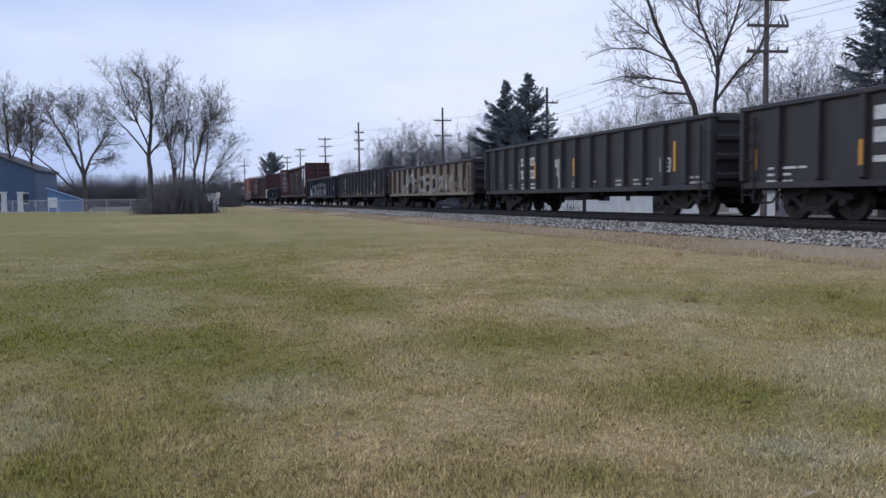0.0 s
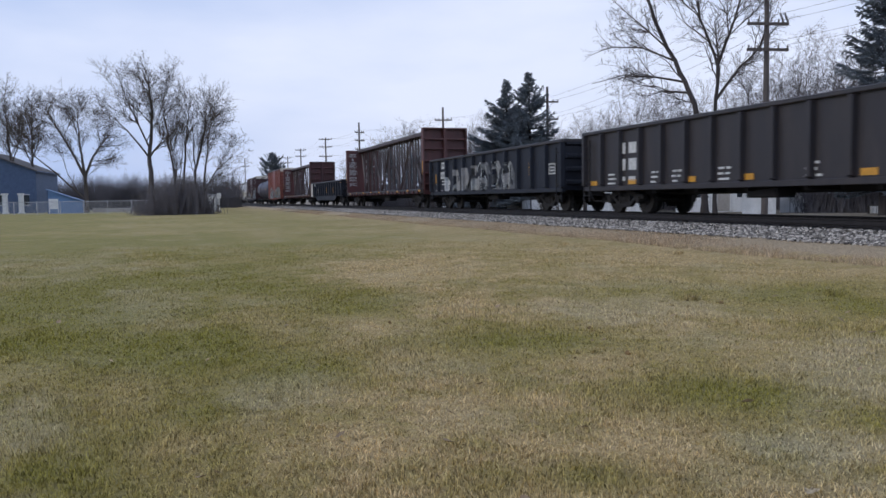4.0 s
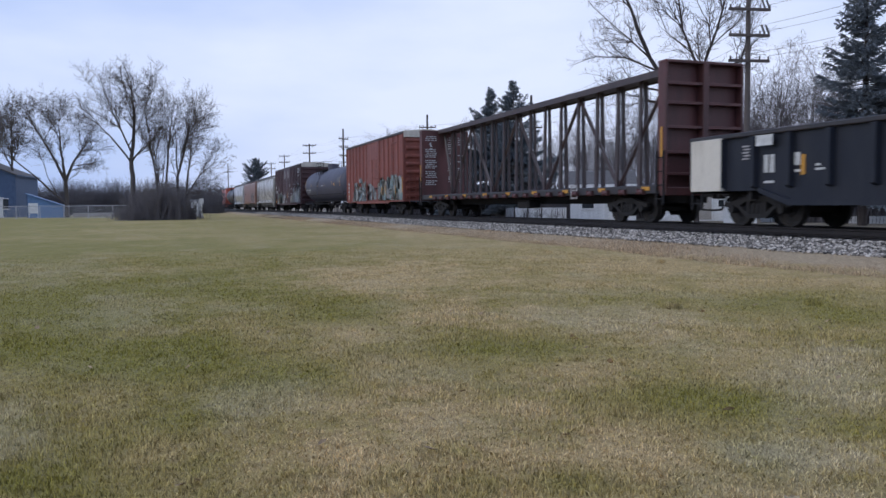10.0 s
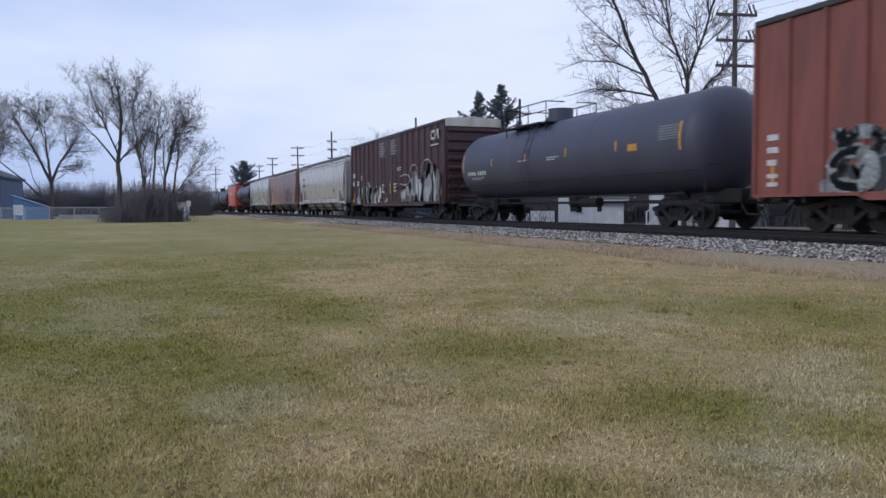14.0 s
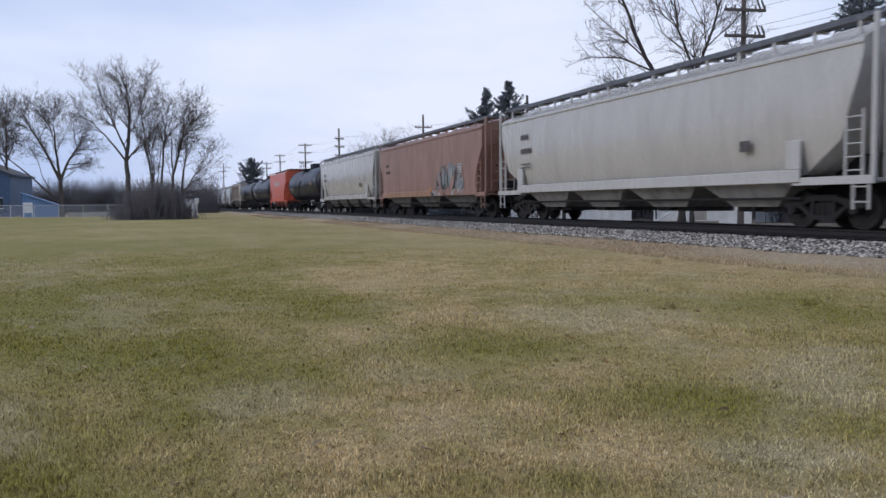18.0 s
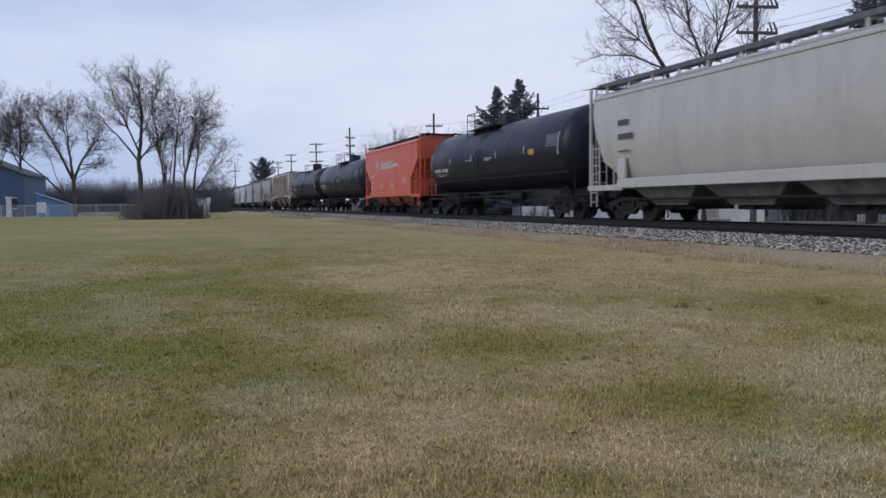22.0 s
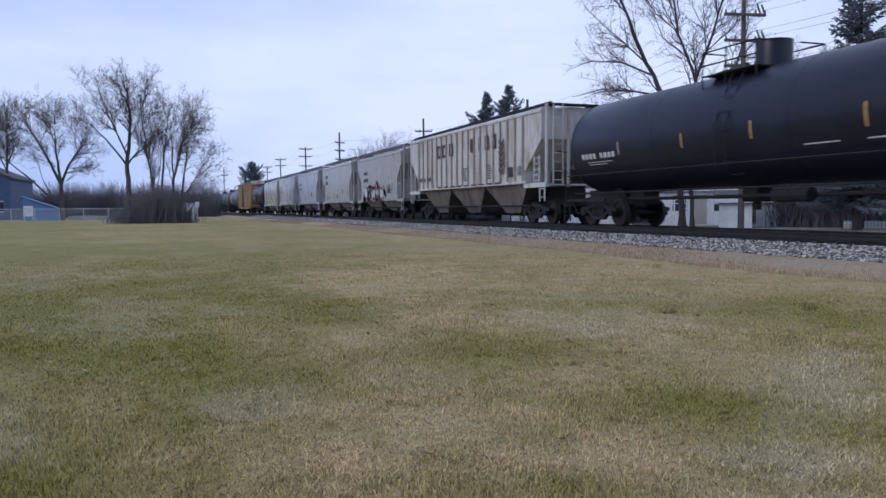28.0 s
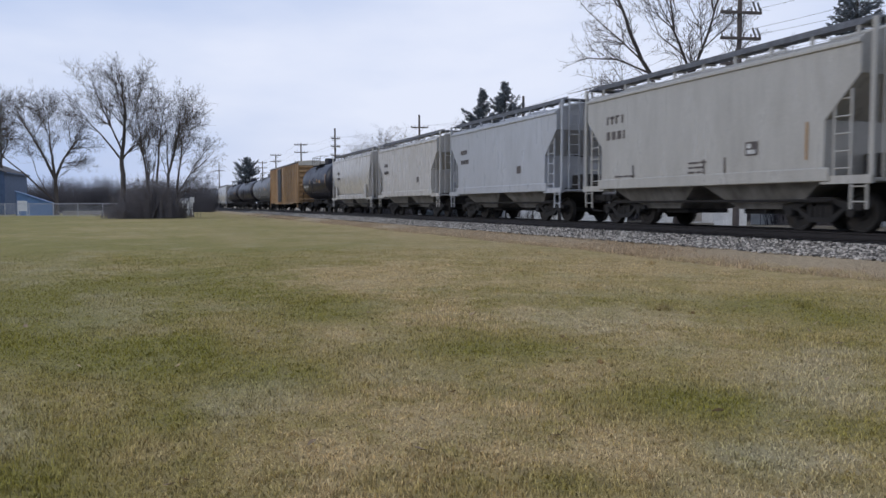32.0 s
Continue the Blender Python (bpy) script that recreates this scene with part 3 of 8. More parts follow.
def blades(name, mat, label, spots, category):
    """spots: (x, y, z, height, width, lean)."""
    rnd = random.Random(11)
    V, F = [], []
    for x, y, z, h, w, lean in spots:
        a, b = rnd.uniform(0, 6.28), rnd.uniform(0, 6.28)
        cx, cy, lx, ly = math.cos(a) * w, math.sin(a) * w, math.cos(b) * lean, math.sin(b) * lean
        n = len(V)
        V += [(x - cx, y - cy, z - 0.01), (x + cx, y + cy, z - 0.01), (x + cx * .7 + lx * .4, y + cy * .7 + ly * .4, z + h * .6),
              (x - cx * .7 + lx * .4, y - cy * .7 + ly * .4, z + h * .6), (x + lx, y + ly, z + h)]
        F += [(n, n + 1, n + 2, n + 3), (n + 3, n + 2, n + 4)]
    mb = Mesh()
    mb.v, mb.f = V, F
    return single(name, mb, mat, label, category, "stuff", fix=False)


def build_grass():
    rnd = random.Random(3)
    spots = []
    for i in range(330000):
        d = abs(1.9 + rnd.gauss(0, .55)) + (20.0 + rnd.uniform(-3, 3)) * rnd.random() ** 1.40
        a = radians(rnd.uniform(-18, 60) + rnd.gauss(0, 7))
        x, y = d * math.sin(a), d * math.cos(a)
        if x > 10.6:
            continue
        tall = 0.6 + 0.9 * max(0, noise.noise(Vector((x * 0.8, y * 0.8, 2.0))) + 0.35)
        h = rnd.uniform(0.008, 0.030) * tall
        spots.append((x, y, ground_height(x, y) + 0.035 * noise.noise(Vector((x * 0.22, y * 0.22, 3.0))) * min(1, (abs(x) + abs(y)) / 6),
                      h, rnd.uniform(0.0018, 0.0040) * (1 + d * 0.06), rnd.uniform(0.004, 0.032)))
    # coarser clumps stand in the turf
    for i in range(1500):
        d = 2.0 + 9.0 * rnd.random() ** 1.2
        a = radians(rnd.uniform(-20, 62))
        cx, cy = d * math.sin(a), d * math.cos(a)
        r = rnd.uniform(.02, .055)
        for k in range(rnd.randint(14, 30)):
            x, y = cx + rnd.gauss(0, r), cy + rnd.gauss(0, r)
            spots.append((x, y, 0.035 * noise.noise(Vector((x * 0.22, y * 0.22, 3.0))) * min(1, (abs(x) + abs(y)) / 6), rnd.uniform(.016, .042), rnd.uniform(.0018, .0036) * (1 + d * 0.05), rnd.uniform(.008, .045)))
    blades("lawn_grass", M["blade"], "short dry lawn grass, straw and dull green blades", spots, "grass")
    spots = []
    for i in range(95000):
        y = 4 + (rnd.random() ** 1.7) * 95
        lip = 11.05 + 0.45 * noise.noise(Vector((0.0, y * 0.12, 7.0)))
        u = rnd.random()
        x = lip + 1.75 * u ** 1.25 + rnd.gauss(0, 0.03)
        if x > 12.8:
            continue
        tall = (1.0 if y < 17 else max(.35, 1 - (y - 17) / 14)) * (1 - .75 * u) * (0.75 + 0.7 * noise.noise(Vector((x * .8, y * 0.5, 5.0))))
        h = rnd.uniform(0.03, 0.17) * max(.22, tall)
        spots.append((x, y, ground_height(x, y), h, rnd.uniform(0.0022, 0.0048) * (1 + y * 0.018), rnd.uniform(0.01, 0.09)))
    blades("bank_grass", M["straw_blade"], "tall dead pinkish-brown grass along the track bank", spots, "grass")
    # green tufts that stand out of the lawn
    for x, y, k in ((7.70, 7.64, 130), (5.96, 8.11, 130), (10.2, 14.3, 90), (9.7, 18.6, 80)):
        spots = [(x + rnd.gauss(0, 0.06), y + rnd.gauss(0, 0.06), 0.0, rnd.uniform(0.05, 0.11), 0.004, rnd.uniform(0.02, 0.09)) for i in range(k)]
        blades("grass_tuft", M["blade"], "dark green tuft of coarse grass in the lawn", spots, "grass tuft")


build_ground()
TRACK = build_track()
build_ballast()
build_grass()


# ---- railway cars: y along the car, x across (the lawn lies at -x), z up from the rail head ----
WHEEL_R = 0.457


def wheel_mesh():
    mb = Mesh()
    mb.tube([(-1.05, 0, 0), (1.05, 0, 0)], 0.085, 10)
    for s in (-1, 1):
        prof = [(0.62, 0.09), (0.62, 0.17), (0.70, 0.19), (0.685, 0.36), (0.655, 0.40), (0.655, 0.49), (0.69, 0.485), (0.70, 0.462), (0.795, 0.452), (0.80, 0.40),
                (0.755, 0.36), (0.765, 0.19), (0.81, 0.17), (0.81, 0.09)]
        rings = [[(s * x, r * math.cos(2 * math.pi * k / 24), r * math.sin(2 * math.pi * k / 24)) for x, r in prof] for k in range(24)]
        rings.append(rings[0])
        mb.loft(rings, caps=False)
        for k in range(3):
            a = 2.09 * k
            mb.box(s * 1.05, s * 1.10, 0.05 * math.cos(a) - .02, 0.05 * math.cos(a) + .02, 0.05 * math.sin(a) - .02, 0.05 * math.sin(a) + .02)
    return mb


def build_truck(parent, y):
    mb = Mesh().box(-1.0, 1.0, -0.19, 0.19, 0.42, 0.70, 0.03).box(-0.3, 0.3, -0.25, 0.25, 0.68, 0.78, 0.02)
    truck = part("truck", mb, M["truck"], parent, "two-axle cast steel truck")
    truck.location = (0, y, 0)
    frame_mb = Mesh()
    top = [(-1.16, 0.50), (-1.16, 0.62), (-0.95, 0.66), (-0.55, 0.72), (-0.35, 0.80), (0.35, 0.80), (0.55, 0.72), (0.95, 0.66), (1.16, 0.62), (1.16, 0.50)]
    frame_mb.slab(top + [(0.72, 0.50), (0.50, 0.60), (0.36, 0.66), (-0.36, 0.66), (-0.50, 0.60), (-0.72, 0.50)], -0.08, 0.08)
    frame_mb.slab([(-0.72, 0.52), (-0.34, 0.22), (0.34, 0.22), (0.72, 0.52), (0.60, 0.55), (0.28, 0.33), (-0.28, 0.33), (-0.60, 0.55)], -0.075, 0.075)
    for s in (-1, 1):
        frame_mb.box(-0.07, 0.07, s * 0.30 - 0.05, s * 0.30 + 0.05, 0.30, 0.70)
    me = clean(frame_mb.make("side_frame", M["truck"]))
    sme = clean(Mesh().tube([(0, 0, 0.33), (0, 0, 0.60)], 0.075, 8).make("spring", M["truck"]))
    bme = clean(Mesh().tube([(-0.13, 0, 0), (0.13, 0, 0)], 0.115, 10).make("bearing_cap", M["truck"]))
    for s in (-1, 1):
        for nm, m, yy, zz in (("side_frame", me, 0, 0), ("spring", sme, -.16, 0), ("spring", sme, 0, 0), ("spring", sme, .16, 0),
                              ("bearing_cap", bme, -.889, WHEEL_R), ("bearing_cap", bme, .889, WHEEL_R)):
            ob = part(nm, m, None, truck)
            ob.location = (s * 1.0, yy, zz)
    wme = clean(wheel_mesh().make("wheelset", M["wheel"], True))
    for yy in (-0.889, 0.889):
        ob = part("wheelset", wme, None, truck, "steel wheels on an axle")
        ob.location = (0, yy, WHEEL_R)
    return truck


TRUCK = []
WHEELS = []
CARS = []


def add_truck(car, y):
    if not TRUCK:
        TRUCK.append(build_truck(car, y))
        t = TRUCK[0]
    else:
        t = copy_thing(TRUCK[0], pose(0, y, 0))
        t.parent = car
    WHEELS.extend(o for o in t.children if o.name.startswith("wheelset"))


def new_car(name, label, r, l, reach=0.75):
    """A car whose body runs from r to l along the train; it carries couplers, centre sill and two trucks."""
    car = empty(name, label, name.replace("_", " "), "cars of the freight train")
    mid, L = (r + l) / 2, l - r
    car.location = (TRACK_X, mid, RAIL_Z)
    CARS.append((car, mid))
    h = L / 2
    for s in (-1, 1):
        mb = Mesh().box(-0.07, 0.07, s * (h - 0.2), s * (h + reach - 0.25), 0.80, 0.98, 0.02)
        mb.box(-0.16, 0.14, s * (h + reach - 0.27), s * (h + reach + 0.02), 0.74, 1.02, 0.04)
        mb.tube([(-0.25, s * (h - 0.05), 0.75), (-0.28, s * (h + 0.25), 0.42), (-0.2, s * (h + reach), 0.40)], 0.03, 6)
        part("coupler", mb, M["under"], car, "rusty knuckle coupler with hanging brake hose")
    return car, h


def ladder(car, x, y, z0, z1, w, mat, along="y", n=None, name="ladder"):
    """Two rails and rungs, standing at (x, y); along: the way the rungs run."""
    mb = Mesh()
    n = n or max(2, int((z1 - z0) / 0.38))
    for s in (-1, 1):
        if along == "y":
            mb.box(x - 0.02, x + 0.02, y + s * w / 2 - 0.025, y + s * w / 2 + 0.025, z0, z1)
        else:
            mb.box(x + s * w / 2 - 0.025, x + s * w / 2 + 0.025, y - 0.02, y + 0.02, z0, z1)
    for i in range(n):
        z = z0 + (i + 0.5) * (z1 - z0) / n
        if along == "y":
            mb.tube([(x, y - w / 2, z), (x, y + w / 2, z)], 0.018, 5)
        else:
            mb.tube([(x - w / 2, y, z), (x + w / 2, y, z)], 0.018, 5)
    return part(name, mb, mat, car)


def bars(car, x, y0, z0, rows, mat="decal", name="stencil", label="block of stencilled marks"):
    """Marks on the lawn side: rows of (y offset, z offset, length, height), read from the far end of the car."""
    mb = Mesh()
    for dy, dz, w, h in rows:
        mb.box(x - 0.012, x - 0.003, y0 - dy - w, y0 - dy, z0 + dz, z0 + dz + h)
    return tagged(part(name, mb, M[mat], car, label), kind="stuff" if len(rows) > 1 else "")


def run(n, w, h, z=0.0):
    """n small blocks side by side, in place of a row of characters."""
    return [(i * w, z, w * .68, h) for i in range(n)]


def hollow(w, h, t):
    """An open block of w by h in strokes of t."""
    return [(0, 0, w, t), (0, h - t, w, t), (0, t, t, h - 2 * t), (w - t, t, t, h - 2 * t)]


def mark_rows(rnd, w, lines, pitch, h):
    """Lines of stencil too small to read, as broken bars."""
    out = []
    for i in range(lines):
        y = rnd.uniform(0, 0.08) * w
        end = w * rnd.uniform(0.6, 1.0)
        while y < end - 0.1:
            k = min(rnd.uniform(0.16, 0.5), end - y)
            out.append((y, -i * pitch, k, h))
            y += k + 0.07
    return out


def skin(base, ribs=(), out=0.0, foot=0.075, face=0.04):
    """How far out the lawn side lies at y: a flat sheet, or a sheet with posts."""
    def x(y):
        for r in ribs:
            d = abs(y - r)
            if d < foot:
                return base - out * min(1.0, (foot - d) / (foot - face))
        return base
    x.marks = [r + q for r in ribs for q in (-foot, -face, face, foot)]
    return x


def stroke(mb, pts, w, x, lift=0.0):
    """A flat ribbon of paint, w wide, along (y, z) points; x: a place on the lawn side, or a skin that it follows."""
    for (a, b), (c, d) in zip(pts, pts[1:]):
        ln = math.hypot(c - a, d - b) or 1e-6
        ny, nz = -(d - b) / ln * w / 2, (c - a) / ln * w / 2
        ey, ez = (c - a) / ln * w * 0.35, (d - b) / ln * w * 0.35
        a, b, c, d = a - ey, b - ez, c + ey, d + ez
        k = max(1, int(abs(c - a) / 0.04)) if callable(x) and x.marks else 1
        put = (lambda y, z: (x(y) - lift, y, z)) if callable(x) else (lambda y, z: (x - lift, y, z))
        v, f = [], []
        for i in range(k + 1):
            y, z = a + (c - a) * i / k, b + (d - b) * i / k
            v += [put(y + ny, z + nz), put(y - ny, z - nz)]
            if i:
                f.append((2 * i - 2, 2 * i - 1, 2 * i + 1, 2 * i))
        mb.add(v, f)


def swirl(rnd):
    """A loop, hook or zigzag in a unit box: an abstract sprayed form, no letter."""
    kind = rnd.random()
    if kind < 0.6:
        p, q, ph, o, span = rnd.choice((1, 1, 2)), rnd.choice((1, 2, 3)), rnd.uniform(0, 6.28), rnd.uniform(0, 6.28), rnd.uniform(3.2, 6.0)
        return [(.5 + .42 * math.cos(p * span * i / 14 + ph), .5 + .46 * math.sin(q * span * i / 14 + o)) for i in range(15)]
    if kind < 0.85:
        n = rnd.choice((3, 4, 5))
        return [(.08 + .84 * i / n + rnd.uniform(-.06, .06), (.04 if i % 2 else .96) + rnd.uniform(-.02, .25) * (1 if i % 2 else -1)) for i in range(n + 1)]
    return [(.5 + .4 * (1 - i / 10) * math.cos(1.3 * i), .5 + .46 * (1 - i / 11) * math.sin(1.3 * i)) for i in range(9)]


def graffiti(car, sk, y0, y1, z0, z1, seed, fill="graf_pale", line="graf_dark", extra=None, n=5, fat=0.30, cloud=None, gloss=None):
    """Sprayed shapes side by side from y0 to y1, outlined and uneven, no letters; cloud: a patch of paint behind them."""
    rnd = random.Random(seed)
    body, edge, second, back, hi_ = Mesh(), Mesh(), Mesh(), Mesh(), Mesh()
    w = (y1 - y0) / n
    if cloud:
        ys = sorted([y0 + (y1 - y0) * i / 40 for i in range(41)] + [m for m in sk.marks if y0 < m < y1])
        v, f = [], []
        for i, y in enumerate(ys):
            e = min(1.0, (y - y0) / 0.5, (y1 - y) / 0.5)
            top = z0 + (z1 - z0) * (0.35 + 0.55 * max(0, e)) * (0.95 + 0.28 * noise.noise(Vector((y * 1.9, seed, 0))) + 0.10 * noise.noise(Vector((y * 7, seed, 3))))
            v += [(sk(y) - .003, y, z0 + .05 * noise.noise(Vector((y * 3, seed, 1)))), (sk(y) - .003, y, top)]
            if i:
                f.append((2 * i - 2, 2 * i - 1, 2 * i + 1, 2 * i))
        back.add(v, f)
    for k in range(n):
        cy, hw = y0 + (k + 0.5) * w, w * rnd.uniform(0.42, 0.52)
        lo, hi = z0 + rnd.uniform(0.02, 0.10) * (z1 - z0), z1 - rnd.uniform(0, 0.28) * (z1 - z0)
        slant = rnd.uniform(-.12, .12)
        t = min(fat, (hi - lo) * 0.26)
        for line_ in [swirl(rnd) for q in range(rnd.choice((1, 2)))]:
            pts = [(cy + hw * (1 - 2 * u) * .8 + slant * q + rnd.uniform(-.03, .03), lo + t * .5 + (hi - lo - t) * q + rnd.uniform(-.03, .03)) for u, q in line_]
            stroke(edge, pts, t + rnd.uniform(.09, .14), sk, 0.0062 + 0.0004 * (k % 2))
            stroke(body, pts, t, sk, 0.0085 + 0.0004 * (k % 2))
            if extra:
                stroke(second, [(y, z - t * .22) for y, z in pts], t * .42, sk, 0.0108)
            if gloss:
                stroke(hi_, [(y + t * .2, z + t * .25) for y, z in pts], t * .14, sk, 0.0125)
    g = tagged(part("graffiti", body, M[fill], car, "sprayed graffiti of loops and hooks", fix=False), kind="stuff")
    tagged(part("graffiti_outline", edge, M[line], g, fix=False), kind="stuff")
    for nm, mb, mt in (("graffiti_accent", second, extra), ("graffiti_cloud", back, cloud), ("graffiti_gloss", hi_, gloss)):
        if mt:
            tagged(part(nm, mb, M[mt], g, fix=False), kind="stuff")
    return g


def wash(car, sk, prof, z0, seed, mats, spike=.12, patches=12, gap=-.9):
    """A ragged patch of old spray paint under the height profile prof [(y, z)], with streaks of other colours on it."""
    rnd = random.Random(seed)
    prof = sorted(prof)
    py, pz = [p[0] for p in prof], [p[1] for p in prof]
    a, b = py[0], py[-1]
    meshes = {m: Mesh() for m in mats}

    def strip(mb, y0, y1, lo, hi, lift, sp):
        n = max(2, int((y1 - y0) / .05))
        ys = sorted([y0 + (y1 - y0) * i / n for i in range(n + 1)] + [m for m in sk.marks if y0 < m < y1])
        prev = None
        for y in ys:
            e = min(1.0, (y - y0) / .12, (y1 - y) / .12)
            top = hi(y) + sp * (noise.noise(Vector((y * 5.0, seed, 0))) + .7 * noise.noise(Vector((y * 13.0, seed, 2)))) - (1 - e) * sp
            bot = (lo(y) if callable(lo) else lo) + .05 * noise.noise(Vector((y * 6, seed, 5))) + (1 - e) * sp * .6
            if noise.noise(Vector((y * 2.3, seed, 9))) < gap or top < bot + .03:
                prev = None
                continue
            cur = [(sk(y) - lift, y, bot), (sk(y) - lift, y, top)]
            if prev:
                mb.add(prev + cur, [(0, 1, 3, 2)])
            prev = cur

    height = lambda y: float(np.interp(y, py, pz))
    strip(meshes[mats[0]], a, b, z0, height, .003, spike)
    for k in range(patches):
        w = rnd.uniform(.12, .55) * min(1.0, (b - a) / 1.4)
        cy = rnd.uniform(a + w * .5, b - w * .5)
        H = height(cy) - z0
        cz, hz, sl = z0 + H * rnd.uniform(.15, .85), H * rnd.uniform(.12, .5), rnd.uniform(-1.6, 1.6)

        def edge(sign, cy=cy, w=w, cz=cz, hz=hz, sl=sl):
            def z(q):
                u = max(0.0, 1 - ((q - cy) / w) ** 2) ** .5
                return min(max(cz + sl * (q - cy) + sign * hz * u, z0), height(q))
            return z
        strip(meshes[rnd.choice(mats[1:])], max(a, cy - w), min(b, cy + w), edge(-1), edge(1), .0045 + .0008 * k, spike * .35)
    g = None
    for m in mats:
        if meshes[m].f:
            o = tagged(part("graffiti" if g is None else "graffiti_layer", meshes[m], M[m], g or car, "ragged patch of old spray paint" if g is None else "", fix=False), kind="stuff")
            g = g or o
    return g


def loops(car, sk, rings, w, fill, line, seed):
    """Fat sprayed rings with dark edges: (y, z, half width, half height, from, to) in turns."""
    rnd = random.Random(seed)
    body, edge = Mesh(), Mesh()
    for k, (cy, cz, ry, rz, a0, a1) in enumerate(rings):
        pts = [(cy + ry * math.cos(6.283 * (a0 + (a1 - a0) * i / 16)) + rnd.uniform(-.02, .02), cz + rz * math.sin(6.283 * (a0 + (a1 - a0) * i / 16)) + rnd.uniform(-.02, .02)) for i in range(17)]
        stroke(edge, pts, w * 1.5, sk, .0225 + .0006 * (k % 3))
        stroke(body, pts, w, sk, .0255 + .0006 * (k % 3))
    g = tagged(part("graffiti", body, M[fill], car, "fat sprayed rings and hooks", fix=False), kind="stuff")
    tagged(part("graffiti_outline", edge, M[line], g, fix=False), kind="stuff")


def strips(car, x, ys, z0, z1, mat="yellow", w=0.10, posts=()):
    """Upright strips on the lawn side; one that would fall behind a post sits on the post's face."""
    me = clean(Mesh().box(-0.012, -0.004, -w / 2, w / 2, z0, z1).make("reflective_strip", M[mat]))
    for y in ys:
        ob = part("reflective_strip", me, None, car, "upright reflective strip")
        near = min(posts, key=lambda q: abs(q - y)) if len(posts) else y
        ob.location = (x - .152, near, 0) if len(posts) and abs(near - y) < .2 else (x, y, 0)


def gondola(r, l, body, label, top=2.9, sill=0.85, ribs=14, fish=0.0, seed=1, chord="black_brown", post=None):
    car, h = new_car("gondola_car", label, r, l)
    rnd = random.Random(seed)
    mat = M[body]
    xs = 1.42
    for s in (-1, 1):
        mb = Mesh()
        if fish:
            mb.slab([(-h, sill + .05), (-h + 2.6, sill + .05), (-h + 3.6, sill - fish), (h - 3.6, sill - fish), (h - 2.6, sill + .05), (h, sill + .05), (h, top - .06), (-h, top - .06)],
                    s * xs - s * .012, s * xs)
        else:
            mb.slab([(-h, sill), (h, sill), (h, top - .06), (-h, top - .06)], s * xs - s * .012, s * xs)
        part("side_panel", mb, mat, car)
        mb = Mesh().box(s * (xs - .05), s * (xs + .12), -h, h, top - .12, top, 0.02)
        part("top_chord", mb, M[chord] if chord else mat, car)
        if not fish:
            part("side_sill", Mesh().box(s * (xs - .02), s * (xs + .10), -h, h, sill - .07, sill + .09, 0.015), mat, car)
        else:
            mb = Mesh()
            mb.slab([(-h + 2.6, sill + .12), (-h + 2.6, sill), (-h + 3.6, sill - fish - .05), (h - 3.6, sill - fish - .05), (h - 2.6, sill), (h - 2.6, sill + .12), (h - 3.6, sill - fish + .1), (-h + 3.6, sill - fish + .1)],
                    s * (xs + .001), s * (xs + .09))
            part("side_sill", mb, mat, car)
    ry = [-h + 0.07 + i * (2 * h - 0.14) / (ribs - 1) for i in range(ribs)]
    for s in (-1, 1):
        x0, x1 = s * xs, s * (xs + .155)
        mb = Mesh()
        z0 = sill + 0.09
        mb.loft([[(x0, -.10, z0), (x1, -.06, z0 + .06), (x1, .06, z0 + .06), (x0, .10, z0)], [(x0, -.10, top - .13), (x1, -.06, top - .13), (x1, .06, top - .13), (x0, .10, top - .13)]])
        parts_at("side_post", mb, M[post] if post else mat, car, [(0, y, 0) for y in ry])
    for s in (-1, 1):
        mb = Mesh().box(-xs, xs, s * h - s * .02, s * h, sill, top - .02)
        # dark ends: dirt plus the next car's shade, put into the paint colour
        emat = M["black_brown"] if post else mat
        e = part("end_panel", mb, emat, car)
        rib = Mesh()
        rib.loft([[(-xs + .05, s * h, -.12), (-xs + .05, s * (h + .10), -.05), (-xs + .05, s * (h + .10), .05), (-xs + .05, s * h, .12)],
                  [(xs - .05, s * h, -.12), (xs - .05, s * (h + .10), -.05), (xs - .05, s * (h + .10), .05), (xs - .05, s * h, .12)]])
        parts_at("end_rib", rib, emat, e, [(0, 0, sill + 0.3 + k * (top - sill - .45) / 3) for k in range(4)])
        part("top_end_beam", Mesh().box(-xs - .1, xs + .1, s * (h - .05), s * (h + .1), top - .13, top + .005, 0.02), M[chord] if chord else mat, car)
        ladder(car, -(xs + .10), s * (h - .28), sill - .45, top - .3, 0.42, M["under"], n=5)
    part("floor", Mesh().box(-xs + .02, xs - .02, -h + .02, h - .02, sill + .05, sill + .12), M["under"], car)
    uf = part("underframe", Mesh().box(-.33, .33, -h + .1, h - .1, 0.62, sill + .04, 0.02), M["under"], car, "grimy steel centre sill in painted shade")
    parts_at("cross_bearer", Mesh().box(-xs + .1, xs - .1, -.06, .06, sill - .17, sill + .05), M["under"], uf, [(0, i * h / 4, 0) for i in range(-3, 4)])
    part("brake_reservoir", Mesh().box(-1.1, -.45, -0.9, 0.3, .50, .78, 0.05), M["under"], uf)
    add_truck(car, -h + 2.05)
    add_truck(car, h - 2.05)
    return car, h, ry, rnd


